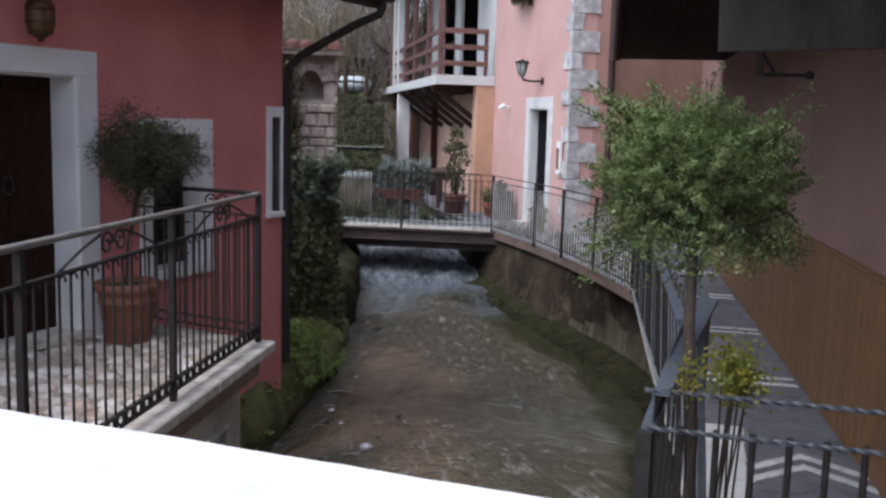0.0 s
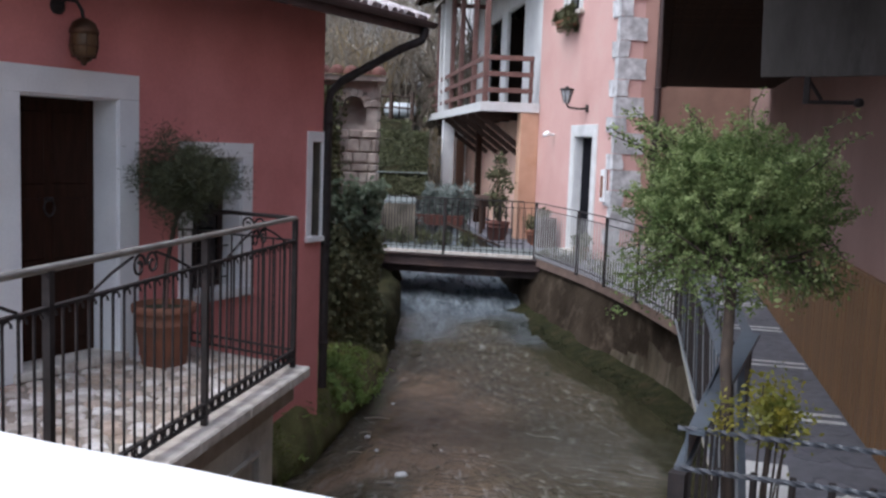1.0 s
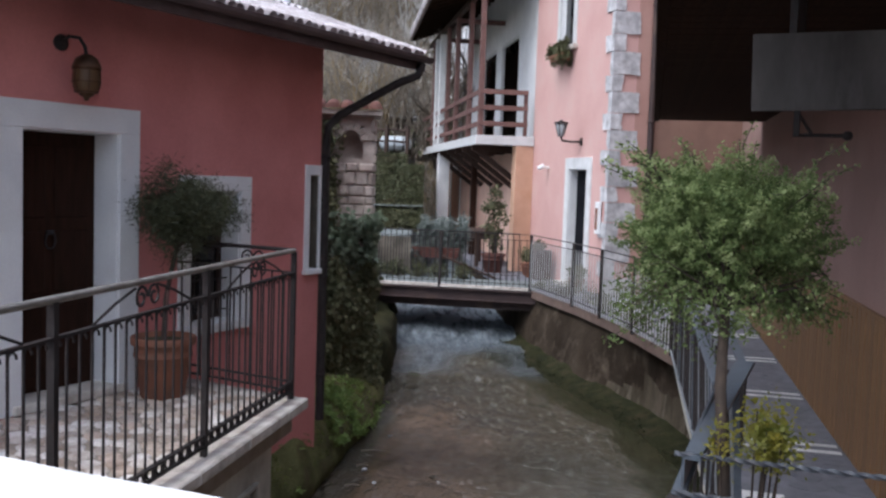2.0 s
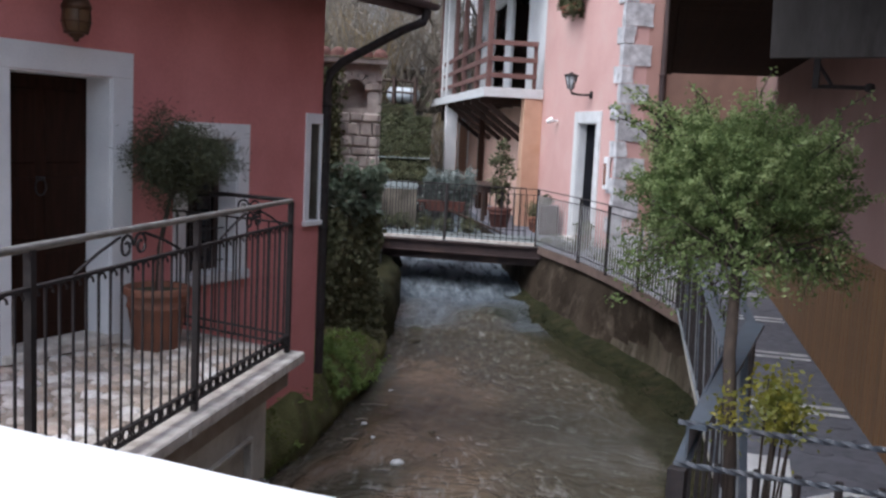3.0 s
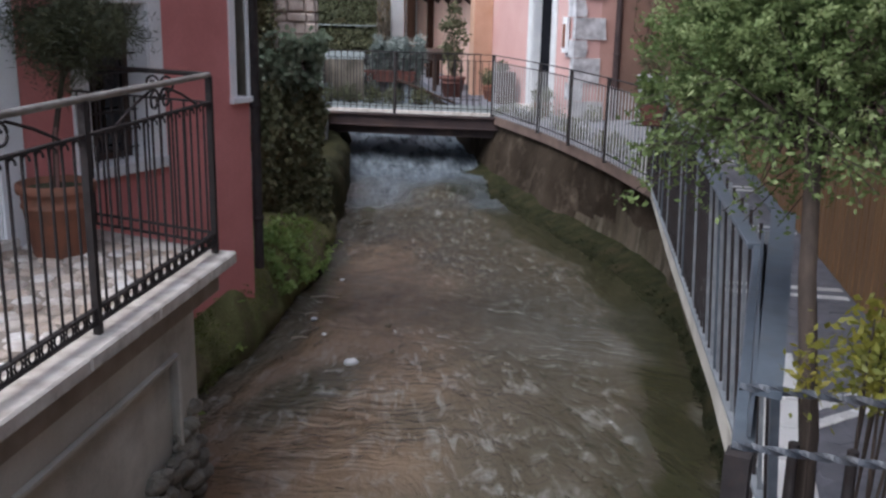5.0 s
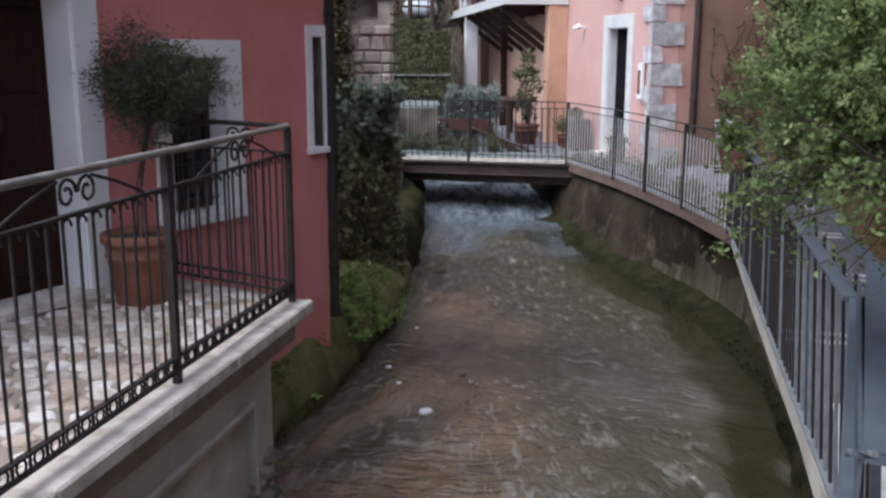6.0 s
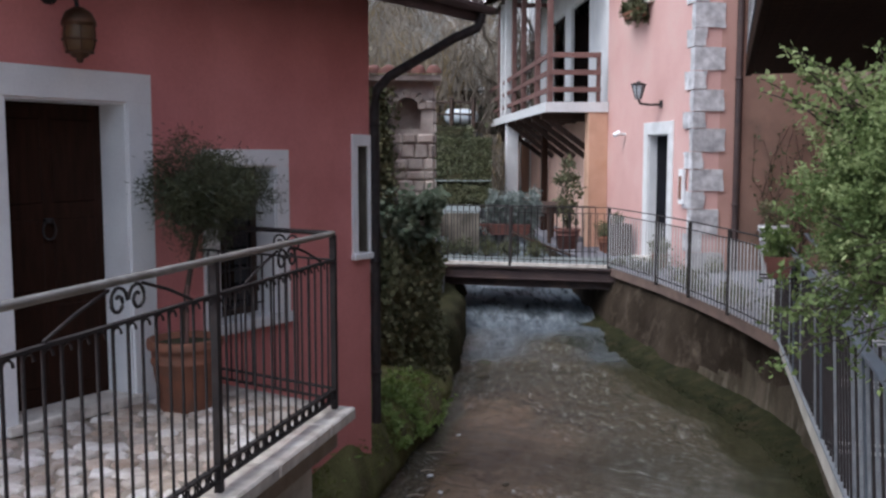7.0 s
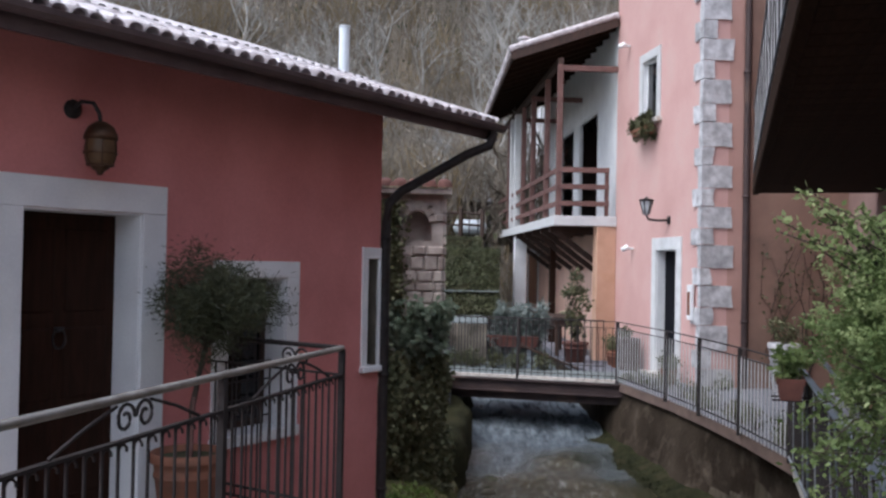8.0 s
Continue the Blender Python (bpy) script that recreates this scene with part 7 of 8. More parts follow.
    h = (r - l).normalized()
    ang = math.atan2(h.y, h.x)
    c = (17.16, 9.64, 0.10)
    m = trough("flower_box", c, ang, (0.98, 0.26, 0.22), terracotta_dark, "long terracotta flower box on the far railing of the footbridge")
    plant("silver_plant", m, 1.15, 0.2, leaf_silver, 6500, 0.13, 0.60, 0.12, "silvery grey bushy plant in the flower box", 0.22)
    c2 = (8.99, 2.44, 0.66)
    m = trough("flower_box", c2, PASS, (0.44, 0.20, 0.17), terracotta_dark, "short terracotta flower box on the passage railing")
    plant("green_plant", m, 0.40, 0.15, leaf_green, 420, 0.07, 0.24, 0.15, "bushy green plant in the short flower box", 0.45)
    c3 = FAR @ Vector((2.5, 0.16, 4.24))
    m = trough("flower_box", c3, radians(42), (0.8, 0.18, 0.14), terracotta, "flower box hung under the upper window")
    plant("hanging_plant", m, 1.1, 0.12, leaf_hedge, 3600, 0.085, 0.26, 0.5, "faded olive plants hanging from the window box", 0.4)
    # brackets for the boxes
    for cc, hh, o in ((c2, PASS, 0.0), (c3, radians(42), 0.0)):
        b = thing("box_bracket", cc, "thin iron bracket holding the flower box", "bracket", group="flower box brackets")
        for k in (-0.12, 0.12):
            mm = Matrix.Translation(cc) @ Matrix.Rotation(hh, 4, "Z")
            part("hook", Mesh().beam(mm @ Vector((k, -0.17, -0.012)), mm @ Vector((k, 0.14, -0.012)), 0.02, 0.014), iron, b)

    # round pots
    def pot(name, x, y, z, rr, hh, mat, label):
        t = thing(name, (x, y, z), label, "plant pot")
        bd = part("body", pot_shape((x, y, z), rr, hh), mat, t)
        part("soil", Mesh().lathe([(0.0, hh * 0.93), (rr * 0.9, hh * 0.92)], (x, y, z), 14), soil, bd)

    def bush(name, x, y, z, radii, mat, count, size, label, narrow=0.45):
        t = thing(name, (x, y, z), label, "plant")
        s, seeds = crown(rng, (x, y, z + radii[2]), radii, count, size, 40, narrow)
        w = limbs(rng, (x, y, z - 0.02), seeds, 0.007, Mesh(), 14)
        part("stem", w, bark, t)
        part("leaves", s, mat, t)

    p = FAR @ Vector((4.15, 0.95, 0))
    pot("plant_pot", p.x, p.y, WALK_Z, 0.26, 0.42, terracotta_dark, "terracotta pot standing by the orange pier")
    bush("green_plant", p.x, p.y, WALK_Z + 0.40, (0.22, 0.22, 0.75), leaf_ivy, 900, 0.10, "tall dark green plant in the pot by the pier")
    p = FAR @ Vector((2.75, 0.35, 0))
    cab = thing("planter_box", (p.x, p.y, WALK_Z), "dark square planter beside the doorway", "planter")
    part("box", Mesh().box((2.55, 0.12, WALK_Z), (2.95, 0.48, WALK_Z + 0.62), FAR, 0.012), dark_wood, cab)
    bush("green_plant", p.x, p.y, WALK_Z + 0.60, (0.16, 0.16, 0.12), leaf_ivy, 260, 0.06, "low dark plant in the square planter")
    p = FAR @ Vector((-0.45, -1.25, 0))
    pot("plant_pot", p.x, p.y, WALK_Z, 0.24, 0.80, stone_grey, "tall grey stone pot against the salmon wall")
    bush("green_plant", p.x, p.y, WALK_Z + 0.78, (0.26, 0.26, 0.2), leaf_ivy, 420, 0.07, "dark plant in the tall grey pot")
    for s, o, k in ((0.6, 0.35, 0.10), (0.2, 0.5, 0.14), (-0.2, -0.3, 0.12), (1.0, 0.9, 0.08)):
        p = FAR @ Vector((s, o, 0))
        bush("weed_tuft", p.x, p.y, WALK_Z, (k * 1.6, k * 1.6, k), leaf_ivy, 200, 0.07, "low green weeds at the foot of the corner", 0.3)
    # under the balcony: a dark table, a low bench, a plank leaning to the deck
    tb = thing("porch_table", FAR @ Vector((6.2, 0.75, WALK_Z)), "dark brown wooden table standing under the balcony", "table")
    part("tabletop", Mesh().box((5.3, 0.42, 0.50), (7.0, 1.12, 0.56), FAR, 0.008), dark_wood, tb)
    part("apron", Mesh().box((5.36, 0.48, 0.36), (6.94, 1.06, 0.50), FAR), dark_wood, tb)
    for a, b in ((5.42, 0.54), (5.42, 1.00), (6.88, 0.54), (6.88, 1.00)):
        part("leg", Mesh().box((a - 0.04, b - 0.04, WALK_Z), (a + 0.04, b + 0.04, 0.36), FAR), dark_wood, tb)
    pk = thing("plank", (17.6, 9.0, 0.0), "dark weathered plank leaning down to the bridge deck", "plank")
    part("board", Mesh().beam((17.02, 9.42, 0.16), (17.5, 8.40, WALK_Z + 0.03), 0.16, 0.035, bevel=0.006), dark_wood, pk)
    for s, o, k in ((3.15, 0.34, 0.20), (3.55, 0.30, 0.17), (0.62, 0.30, 0.15)):
        p = FAR @ Vector((s, o, 0))
        pot("plant_pot", p.x, p.y, WALK_Z, k, k * 1.6, terracotta, "terracotta pot at the foot of the pink wall")
        bush("green_plant", p.x, p.y, WALK_Z + k * 1.5, (k * 1.1, k * 1.1, k * 0.9), leaf_ivy, 360, 0.07, "dark leafy plant in a terracotta pot by the pink wall")
    for a in (0.25, 0.75, 1.3, 1.9, 2.6):
        q = Vector((16.45, 10.8)).lerp(Vector((17.1, 8.95)), a / 2.6)
        bush("weed_tuft", q.x, q.y, WALK_Z, (0.26, 0.20, 0.16), leaf_hedge, 420, 0.08, "dull green weeds along the far edge of the footbridge", 0.3)
    for a, b in zip(POSTS, POSTS[1:]):          # weeds and moss along the inner foot of the railing
        for k in range(5):
            q = lerp(a, b, (k + rng.random()) / 5)
            w = rng.uniform(0.25, 0.8)
            bush("weed_tuft", q[0] + w * 0.66, q[1] - w * 0.74, WALK_Z, (0.20, 0.20, rng.uniform(0.06, 0.18)), leaf_hedge if k % 2 else leaf_ivy, 160, 0.06, "low green weeds in the joints of the passage paving", 0.3)
    # climbing vine on the shaded wall
    v = thing("climbing_vine", FAR @ Vector((0, -1.6, WALK_Z)), "sparse leafless vine climbing the salmon wall", "vine")
    w, lv = Mesh(), Mesh()
    for i in range(12):
        y, z = -1.3 - rng.uniform(0, 0.6), WALK_Z
        pts = []
        for k in range(8):
            pts.append(FAR @ Vector((-0.05 - rng.uniform(0, 0.03), y, z)))
            y += rng.uniform(-0.22, 0.20)
            z += rng.uniform(0.18, 0.46)
        w.tube(pts, 0.012, 4, 0.004, cap=False)
        for q in pts[2:]:
            for _ in range(7):
                leaf(lv, q + Vector((rng.gauss(0, 0.06), rng.gauss(0, 0.06), rng.gauss(0, 0.08))), 0.07, rng, 0.6)
    part("stem", w, bark, v)
    part("leaves", lv, leaf_hedge, v)


build_flower_boxes()


def build_far_rail():
    l, r = Vector(BRIDGE_L), Vector(BRIDGE_R)
    h = (r - l).normalized()
    back = Vector((-h.y, h.x)) if -h.y > 0 else Vector((h.y, -h.x))
    a, b = l - h * 0.6 + back * 1.42, r + back * 1.42 - h * 0.4
    z = WALK_Z
    rail = thing("far_railing", (a.x, a.y, z), "second iron railing on the upstream side of the footbridge", "railing")
    for q in (z + 0.98, z + 0.12):
        part("rail", Mesh().beam((*a, q), (*b, q), 0.03, 0.014), iron, rail)
    n = 34
    bar = bar_mesh("bar", 0.010, iron)
    for i in range(n + 1):
        part("bar", bar, iron, rail, m=stretched(lerp(a, b, i / n), z, z + 0.98))


build_far_rail()


# ---- yard, hedge bank and hill beyond ----
def build_beyond():
    rng = random.Random(61)
    eye = Vector((0.9, 0.5))

    def polar(deg, d):
        return Vector((eye.x + d * math.cos(radians(deg)), eye.y + d * math.sin(radians(deg))))

    for degs, ds in (([33.4 + 1.5 * i for i in range(12)], [17.5, 19, 21, 23, 25, 26]), ([31.0 + 0.5 * i for i in range(6)], [23.0, 23.6, 24.2, 25, 26.5, 29])):
        yard = Mesh()
        n = len(degs)
        vs = [(*polar(g, d), WALK_Z + 0.01 + 0.10 * max(0, min(d, 26) - 17.5)) for d in ds for g in degs]
        yard.add(vs, [(i * n + k, (i + 1) * n + k, (i + 1) * n + k + 1, i * n + k + 1)[::-1] for i in range(len(ds) - 1) for k in range(n - 1)], True)
        rim = [polar(g, ds[0]) for g in degs]
        face = Mesh().add([(*q, WALK_Z + 0.01 + 0.10 * (ds[0] - 17.5)) for q in rim] + [(*q, -2.0) for q in rim], [(k, k + 1, n + k + 1, n + k)[::-1] for k in range(n - 1)])
        solid("wall_yard", face, wet_concrete, "stained wall holding the yard above the stream", "retaining wall", kind="structure")
        solid("yard", yard, gravel, "pale gravel yard rising beyond the footbridge", "yard", kind="structure")
    bank = Mesh()
    prof = [(24.0, 0.25), (24.6, 0.60), (25.4, 1.2), (26.4, 1.9), (27.2, 2.35), (28.0, 2.5), (31, 2.55), (36, 2.9)]
    degs = [30.3 + 0.9 * i for i in range(40)]
    vs = [(*polar(g, d + 0.4 * noise.noise(Vector((g * 0.3, d, 0)))), min(z, 2.05 if g < 31.4 else 9) + 0.16 * noise.noise(Vector((g * 0.5, d * 0.8, 3)))) for d, z in prof for g in degs]
    n = len(degs)
    bank.add(vs, [(i * n + k, (i + 1) * n + k, (i + 1) * n + k + 1, i * n + k + 1)[::-1] for i in range(len(prof) - 1) for k in range(n - 1)], True)
    solid("bank", bank, moss, "steep overgrown bank below the upper lane", "bank", kind="structure")
    hedge = Mesh()
    for i in range(30000):
        g = rng.uniform(30.3, 42)
        d = rng.uniform(24.3, 27.6)
        z = np.interp(d, [q[0] for q in prof], [q[1] for q in prof])
        if abs(z - (0.95 + 0.028 * (36 - g))) < 0.07:
            continue
        z = min(z, 2.05 if g < 31.4 else 9)
        leaf(hedge, (*polar(g, d), z + rng.uniform(-0.03, 0.10)), 0.075, rng, 0.5, 0.4)
    solid("hedge", hedge, leaf_hedge, "dull olive ivy and grass covering the bank", "hedge", kind="stuff")
    lane = Mesh()
    vs = [(*polar(g, d), z) for d, z in ((24.9, 0.98), (25.3, 1.02)) for g in degs]
    lane.add(vs, [(k, k + n, k + n + 1, k + 1)[::-1] for k in range(n - 1)], True)
    solid("lane", lane, gravel, "narrow pale footpath crossing the overgrown bank", "path", kind="structure")
    # white tank with bands on saddles
    t = thing("storage_tank", (*polar(31.6, 30), 2.55), "white horizontal storage tank with dark bands", "tank")
    a, b = polar(33.15, 30), polar(31.1, 30)
    d = (b - a).normalized()
    pts = [(*(a + d * x), 2.86) for x in (0.0, 0.04, 0.12, 0.95, 1.03, 1.07)]
    body = Mesh()
    rad = [0.02, 0.15, 0.24, 0.24, 0.15, 0.02]
    vs = []
    for (x, y, z), r in zip(pts, rad):
        for k in range(16):
            c = 2 * math.pi * k / 16
            vs.append((x - d.y * r * math.cos(c), y + d.x * r * math.cos(c), z + r * math.sin(c)))
    body.add(vs, [(i * 16 + k, i * 16 + (k + 1) % 16, i * 16 + 16 + (k + 1) % 16, i * 16 + 16 + k) for i in range(5) for k in range(16)], True)
    shell = part("shell", body, tank_white, t)
    for x in (0.28, 0.50, 0.78):
        p = a + d * x
        ring = [(p.x - d.y * 0.245 * math.cos(c), p.y + d.x * 0.245 * math.cos(c), 2.86 + 0.245 * math.sin(c)) for c in [2 * math.pi * k / 16 for k in range(17)]]
        part("band", Mesh().tube(ring, 0.02, 4, cap=False), iron, shell)
    for x in (0.25, 0.82):
        p = a + d * x
        part("saddle", Mesh().box((p.x - 0.08, p.y - 0.08, 2.45), (p.x + 0.08, p.y + 0.08, 2.66)), concrete, t)
    shed = thing("garden_shed", (*polar(32.3, 34), 2.7), "small dark timber shed on the lane", "shed")
    c = polar(32.3, 34)
    m = Matrix.Translation((c.x, c.y, 2.6)) @ Matrix.Rotation(radians(30), 4, "Z")
    part("wall", Mesh().box((-0.6, -0.7, 0), (0.6, 0.7, 1.3), m), dark_wood, shed)
    part("roof", Mesh().box((-0.8, -0.9, 1.3), (0.8, 0.9, 1.4), m), stone_grey, shed)
    fence = thing("lane_fence", (*polar(34, 28.2), 2.5), "low dark wooden post and rail fence along the lane", "fence")
    pst = Mesh().box((-0.05, -0.05, 0), (0.05, 0.05, 1)).data("post", dark_wood)
    pp = [polar(31.4 + i * 1.3, 28.4) for i in range(8)]
    for p in pp:
        part("post", pst, dark_wood, fence, m=stretched(p, 2.4, 3.35))
    for p, q in zip(pp, pp[1:]):
        for z in (2.85, 3.2):
            part("rail", Mesh().tube([(*p, z), (*q, z + 0.04)], 0.035, 5), dark_wood, fence)

    def bare_tree(seed, height, spread, mat):
        r = random.Random(seed)
        wood = Mesh()

        def grow(p, d, ln, rad, depth):
            steps = 3
            pts = [p]
            for i in range(steps):
                d = (d + Vector((r.gauss(0, 0.16), r.gauss(0, 0.16), r.gauss(0, 0.10) + 0.05))).normalized()
                pts.append(pts[-1] + d * ln / steps)
            wood.tube(pts, rad, 5 if depth < 2 else 3, rad * 0.55, cap=False)
            if depth == 4:
                return
            kids = (5, 5, 4, 3)[depth]
            for i in range(kids):
                t = 0.35 + 0.65 * (i + r.random()) / kids
                j = min(int(t * steps), steps - 1)
                q = pts[j].lerp(pts[j + 1], t * steps - j)
                side = Vector((r.gauss(0, 1), r.gauss(0, 1), r.gauss(0.25, 0.5))).normalized()
                grow(q, (d * 0.75 + side * spread).normalized(), ln * r.uniform(0.45, 0.66), rad * 0.48, depth + 1)

        grow(Vector((0, 0, -0.4)), Vector((0, 0, 1)), height * 0.5, height * 0.016, 0)
        tr = thing("bare_tree", (0, 0, 0), "leafless grey-brown tree on the hillside", "tree", group="bare trees on the hill")
        part("trunk", wood, mat, tr)
        return tr

    kinds = [bare_tree(100 + i, h, s, m) for i, (h, s, m) in enumerate(((8.0, 0.75, bark_pale), (6.5, 0.9, bark_grey), (9.5, 0.65, bark_pale), (5.0, 1.0, bark_dry)))]
    spots = []
    for i in range(70):
        g = rng.uniform(24, 62)
        d = 31 + 34 * rng.random() ** 1.4
        spots.append((g, d))
    first = {}
    for i, (g, d) in enumerate(spots):
        p = polar(g, d)
        z = max(ground_height(p.x, p.y), 2.5 if d < 36 else -9)
        m = Matrix.Translation((p.x, p.y, z)) @ Matrix.Rotation(rng.uniform(0, 6.28), 4, "Z")
        k = i % 4
        if k not in first:
            kinds[k].location = m.translation
            kinds[k].rotation_euler = (0, 0, rng.uniform(0, 6.28))
            first[k] = True
        else:
            copy_thing(kinds[k], m)
    brush = Mesh()
    for i in range(9000):
        g = rng.uniform(22, 66)
        d = 30 + 75 * rng.random() ** 1.3
        p = polar(g, d)
        z = max(ground_height(p.x, p.y), 2.5 if d < 36 else -9)
        ln = rng.uniform(1.0, 3.6) * (1 + d / 70)
        lean = Vector((rng.gauss(0, 0.35), rng.gauss(0, 0.35), 1)).normalized()
        a = Vector((p.x, p.y, z - 0.1))
        q = a + lean * ln
        q2 = a.lerp(q, 0.55) + Vector((rng.gauss(0, 0.3), rng.gauss(0, 0.3), 0.25)) * ln * 0.5
        w = 0.020 + d * 0.0005
        brush.tube([a, q], w, 3, w * 0.3, cap=False)
        brush.tube([a.lerp(q, 0.5), q2], w * 0.7, 3, w * 0.25, cap=False)
    solid("brush", brush, bark_grey, "leafless brown brushwood covering the hillside", "brush", kind="stuff")
    dry = Mesh()
    for i in range(5200):         # taller dry stems in drifts
        g = rng.uniform(22, 66)
        d = 30 + 60 * rng.random() ** 1.2
        if noise.noise(Vector((g * 0.22, d * 0.09, 4))) < rng.uniform(-0.1, 0.5):
            continue
        p = polar(g, d)
        z = max(ground_height(p.x, p.y), 2.5 if d < 36 else -9)
        a = Vector((p.x, p.y, z - 0.1))
        w = 0.022 + d * 0.0006
        for k in range(3):
            q = a + Vector((rng.gauss(0, 0.5), rng.gauss(0, 0.5), rng.uniform(0.8, 2.4))) * (1 + d / 90)
            dry.tube([a, a.lerp(q, 0.5) + Vector((rng.gauss(0, 0.15), rng.gauss(0, 0.15), 0.1)), q], w, 3, w * 0.3, cap=False)
    solid("dry_stems", dry, bark_dry, "dry yellow-brown scrub in drifts on the hillside", "scrub", kind="stuff")
    crag = Mesh()
    n, m = 44, 20
    vs = []
    for i in range(n + 1):
        for k in range(m + 1):
            g, u = 21.5 + 9.5 * i / n, k / m
            d = 118 + 20 * u + 7 * noise.noise(Vector((g * 0.8, u * 3, 2))) + 2.5 * noise.noise(Vector((g * 2.6, u * 9, 7)))
            top = 52 + 10 * noise.noise(Vector((g * 0.5, 3, 3)))
            q = polar(g, d)
            vs.append((q.x, q.y, 27 + (top - 27) * u ** 0.8))
    crag.add(vs, [(i * (m + 1) + k, (i + 1) * (m + 1) + k, (i + 1) * (m + 1) + k + 1, i * (m + 1) + k + 1)[::-1] for i in range(n) for k in range(m)])
    solid("cliff", crag, cliff_rock, "bluish grey rock cliff high on the hillside", "cliff", kind="structure")
    litter = Mesh()
    for i in range(22000):
        g = rng.uniform(22, 66)
        d = 30 + 90 * rng.random() ** 1.2
        p = polar(g, d)
        z = max(ground_height(p.x, p.y), 2.5 if d < 36 else -9)
        leaf(litter, (p.x, p.y, z + rng.uniform(0, 0.8)), 0.13 + d * 0.0025, rng, 0.6)
    solid("undergrowth", litter, leaf_hedge, "dry olive and brown undergrowth on the hill", "undergrowth", kind="stuff")


build_beyond()


# ---- paving pieces, last ----
def build_mosaic():
    """Pale double bands across the passage and a pale strip along its railing, of small set stones."""
    rng = random.Random(71)
    pav = thing("passage_mosaic", (6.0, 0.6, WALK_Z), "pale stone bands set in the dark passage paving", "mosaic", kind="structure")
    sett = Mesh().box((-0.05, -0.035, 0), (0.05, 0.035, 0.008), None, 0.004).data("sett", pale_mosaic)
    for dx, dy in ((0.0, 0.0), (-0.20, -0.04)):          # chevron
        for p, h in along([(5.58 + dx, 0.72 + dy, 0), (6.0 + dx, 0.45 + dy, 0), (5.80 + dx, 0.02 + dy, 0)], 0.105):
            part("sett", sett, pale_mosaic, pav, m=Matrix.Translation((p.x, p.y, WALK_Z + rng.uniform(0, 0.002))) @ Matrix.Rotation(h + rng.uniform(-0.08, 0.08), 4, "Z"))
    for x in (7.80, 9.68, 11.6, 13.4):
        for k, dx in enumerate((0.0, 0.19)):
            n = 12
            for i in range(n):
                t = (i + 0.5) / n
                bend = 0.04
                px = x + dx + bend - 0.1
                y0 = SLOPE * px + SHIFT + 0.06
                wide = 1.02
                a = PASS + math.pi / 2
                m = Matrix.Translation((px - wide * t * 0.28, y0 + wide * t, WALK_Z + rng.uniform(0, 0.002))) @ Matrix.Rotation(a + rng.uniform(-0.08, 0.08), 4, "Z")
                part("sett", sett, pale_mosaic, pav, m=m)
    strip = Mesh().box((-0.172, -0.14, 0), (0.172, 0.14, 0.012), None, 0.006).data("kerb_stone", parapet_white)
    for i in range(9):
        p = lerp((3.4, 0.46), (6.2, 0.965), i / 8)
        part("kerb_stone", strip, parapet_white, pav, m=Matrix.Translation((p[0], p[1], WALK_Z + 0.001)) @ Matrix.Rotation(0.20 + rng.uniform(-0.03, 0.03), 4, "Z"))
    flag = [Mesh().prism([(0.13 * math.cos(a) * rng.uniform(0.8, 1.1), 0.10 * math.sin(a) * rng.uniform(0.8, 1.1)) for a in [2 * math.pi * k / 7 for k in range(7)]], 0.0, 0.006).data("flagstone", paving) for _ in range(8)]
    for i in range(260):
        x = rng.uniform(4.6, 12.5)
        w = rng.uniform(0.1, 1.0)
        y = SLOPE * x + SHIFT + w
        part("flagstone", flag[i % 8], paving, pav, m=Matrix.Translation((x, y, WALK_Z - 0.0035 + 0.0001 * (i % 30))) @ Matrix.Rotation(rng.uniform(0, 6.28), 4, "Z"))


build_mosaic()


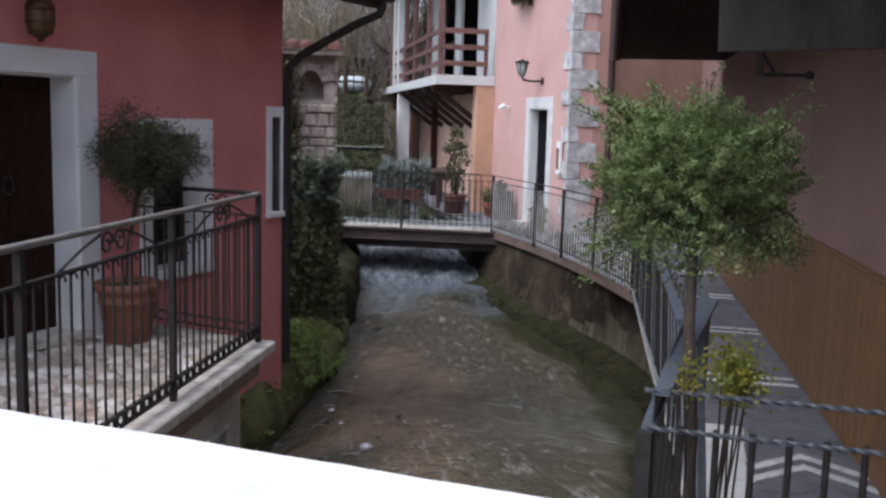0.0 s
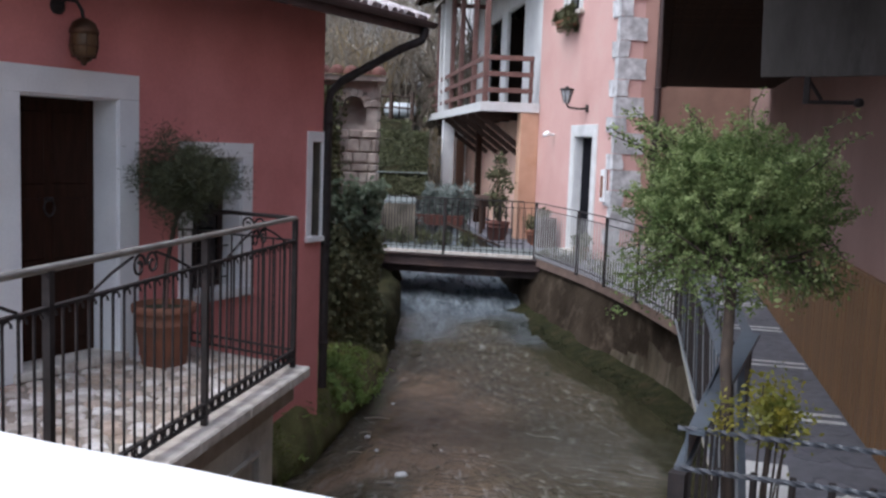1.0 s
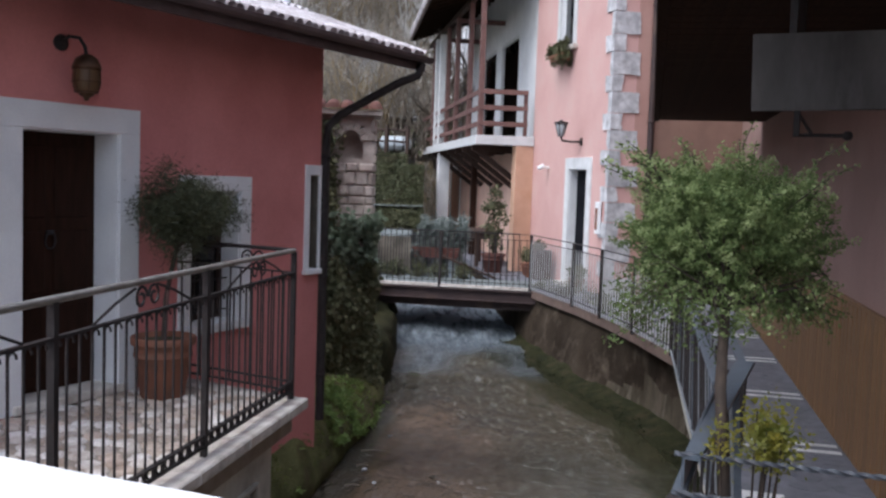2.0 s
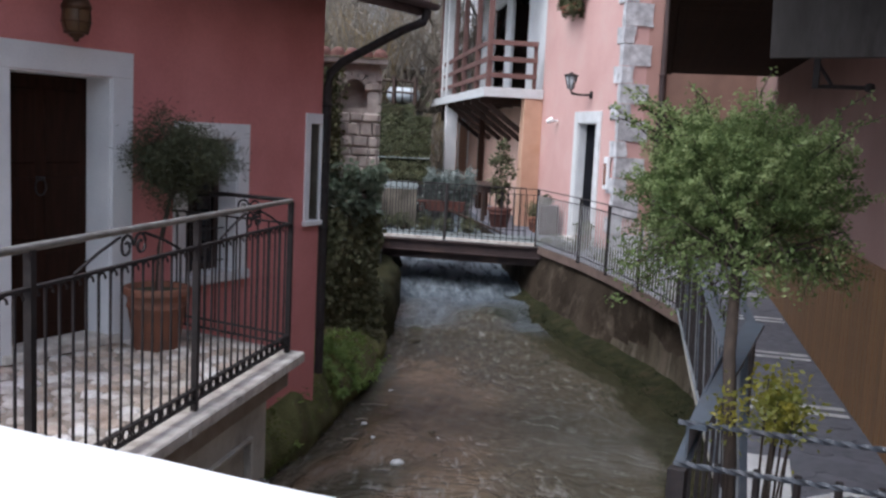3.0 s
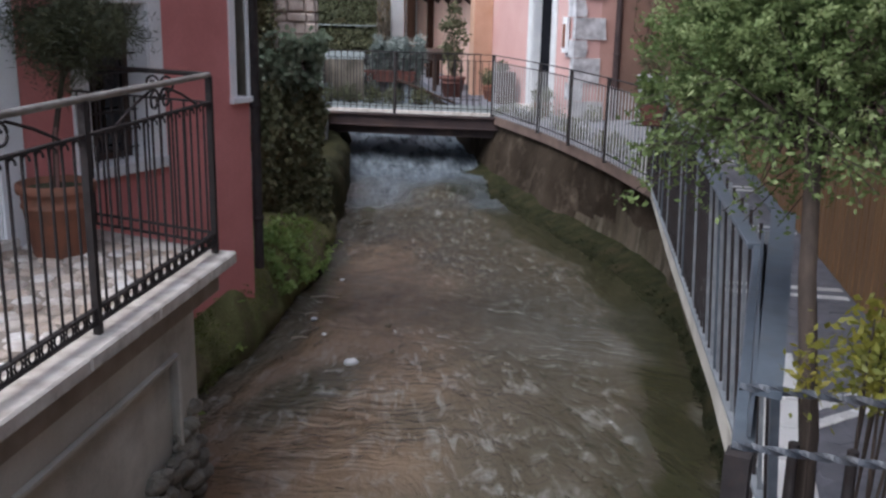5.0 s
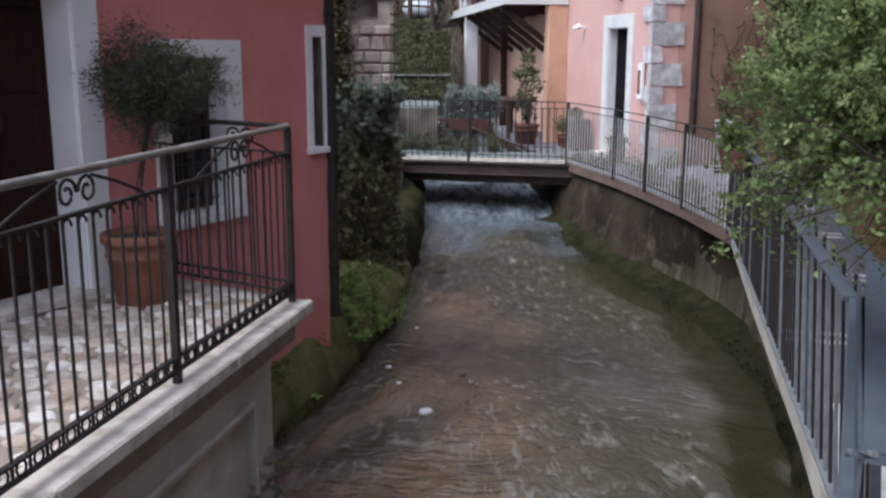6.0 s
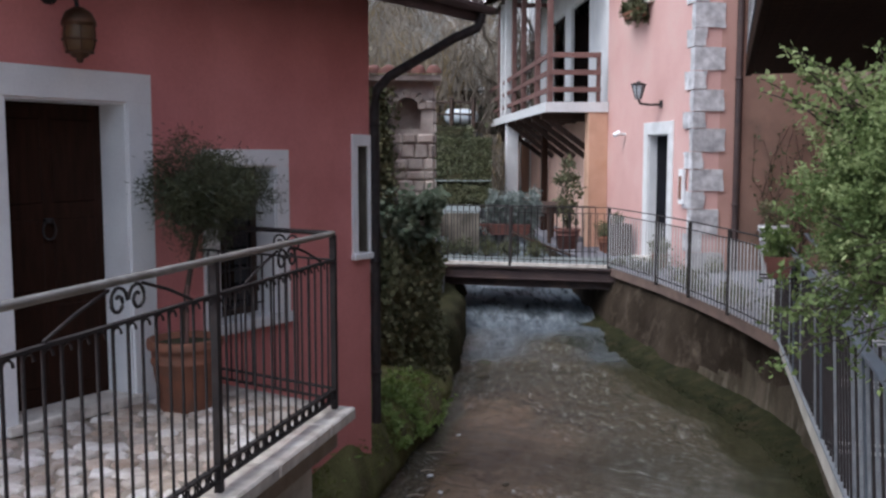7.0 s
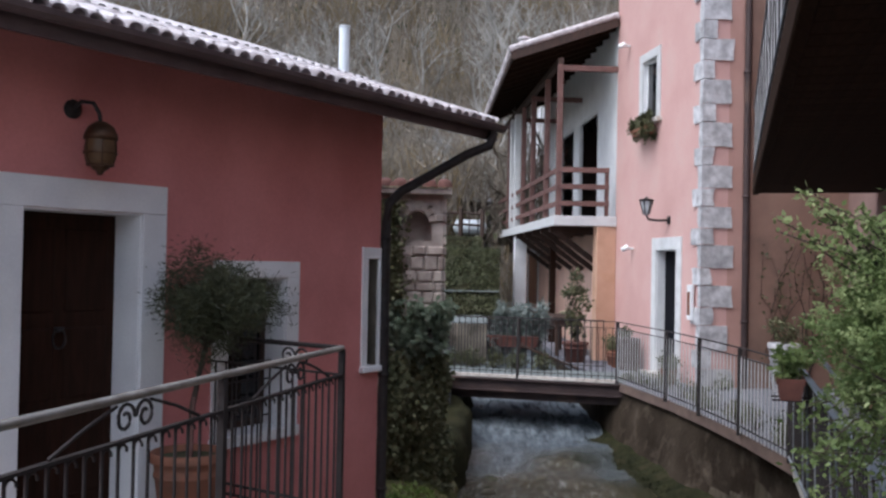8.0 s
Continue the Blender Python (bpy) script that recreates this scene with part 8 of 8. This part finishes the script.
def build_cobbles():
    rng = random.Random(81)
    floor = thing("cobbled_floor", (4.3, 4.6, 0.0), "terrace paved with irregular pale and brown flat cobbles", "paving", kind="structure")
    kinds = []
    for _ in range(14):
        n = rng.choice((5, 6, 6, 7))
        ring = [(math.cos(2 * math.pi * k / n) * rng.uniform(0.82, 1.08), math.sin(2 * math.pi * k / n) * rng.uniform(0.82, 1.08)) for k in range(n)]
        s = Mesh()
        vs = [(x, y, -0.03) for x, y in ring] + [(x * 0.97, y * 0.97, 0.0) for x, y in ring] + [(x * 0.80, y * 0.80, 0.010) for x, y in ring]
        fs = [tuple(range(2 * n, 3 * n))] + [(j * n + k, j * n + (k + 1) % n, (j + 1) * n + (k + 1) % n, (j + 1) * n + k) for j in range(2) for k in range(n)]
        s.add(vs, fs)
        kinds.append(s.data("cobble", cobble))
    sp = 0.165
    rows = int(2.8 / (sp * 0.87))
    rest = Mesh()
    count = 0
    for j in range(rows):
        for i in range(-12, 30):
            x = 1.0 + (i + 0.5 * (j % 2)) * sp + rng.uniform(-0.025, 0.025)
            y = 2.9 + j * sp * 0.87 + rng.uniform(-0.025, 0.025)
            d = Vector((EDGE_B[0] - EDGE_A[0], EDGE_B[1] - EDGE_A[1])).normalized()
            inside = (y - EDGE_A[1]) * d.x - (x - EDGE_A[0]) * d.y
            if inside < 0.19 or y > WALL_Y - 0.07 or x > 5.45 or x < 1.6:
                continue
            k = sp * 0.5 * rng.uniform(0.86, 1.06)
            m = Matrix.Translation((x, y, -0.004 + rng.uniform(-0.004, 0.006))) @ Matrix.Rotation(rng.uniform(0, 6.28), 4, "Z") @ Matrix.Diagonal((k * rng.uniform(0.95, 1.15), k, 1, 1))
            if x > 2.9 and count < 300:
                part("cobble", kinds[rng.randrange(14)], cobble, floor, m=m)
                count += 1
            else:
                me = kinds[rng.randrange(14)]
                rest.add([m @ v.co for v in me.vertices], [tuple(q.vertices) for q in me.polygons])
    part("outer_cobbles", rest, cobble, floor)


build_cobbles()
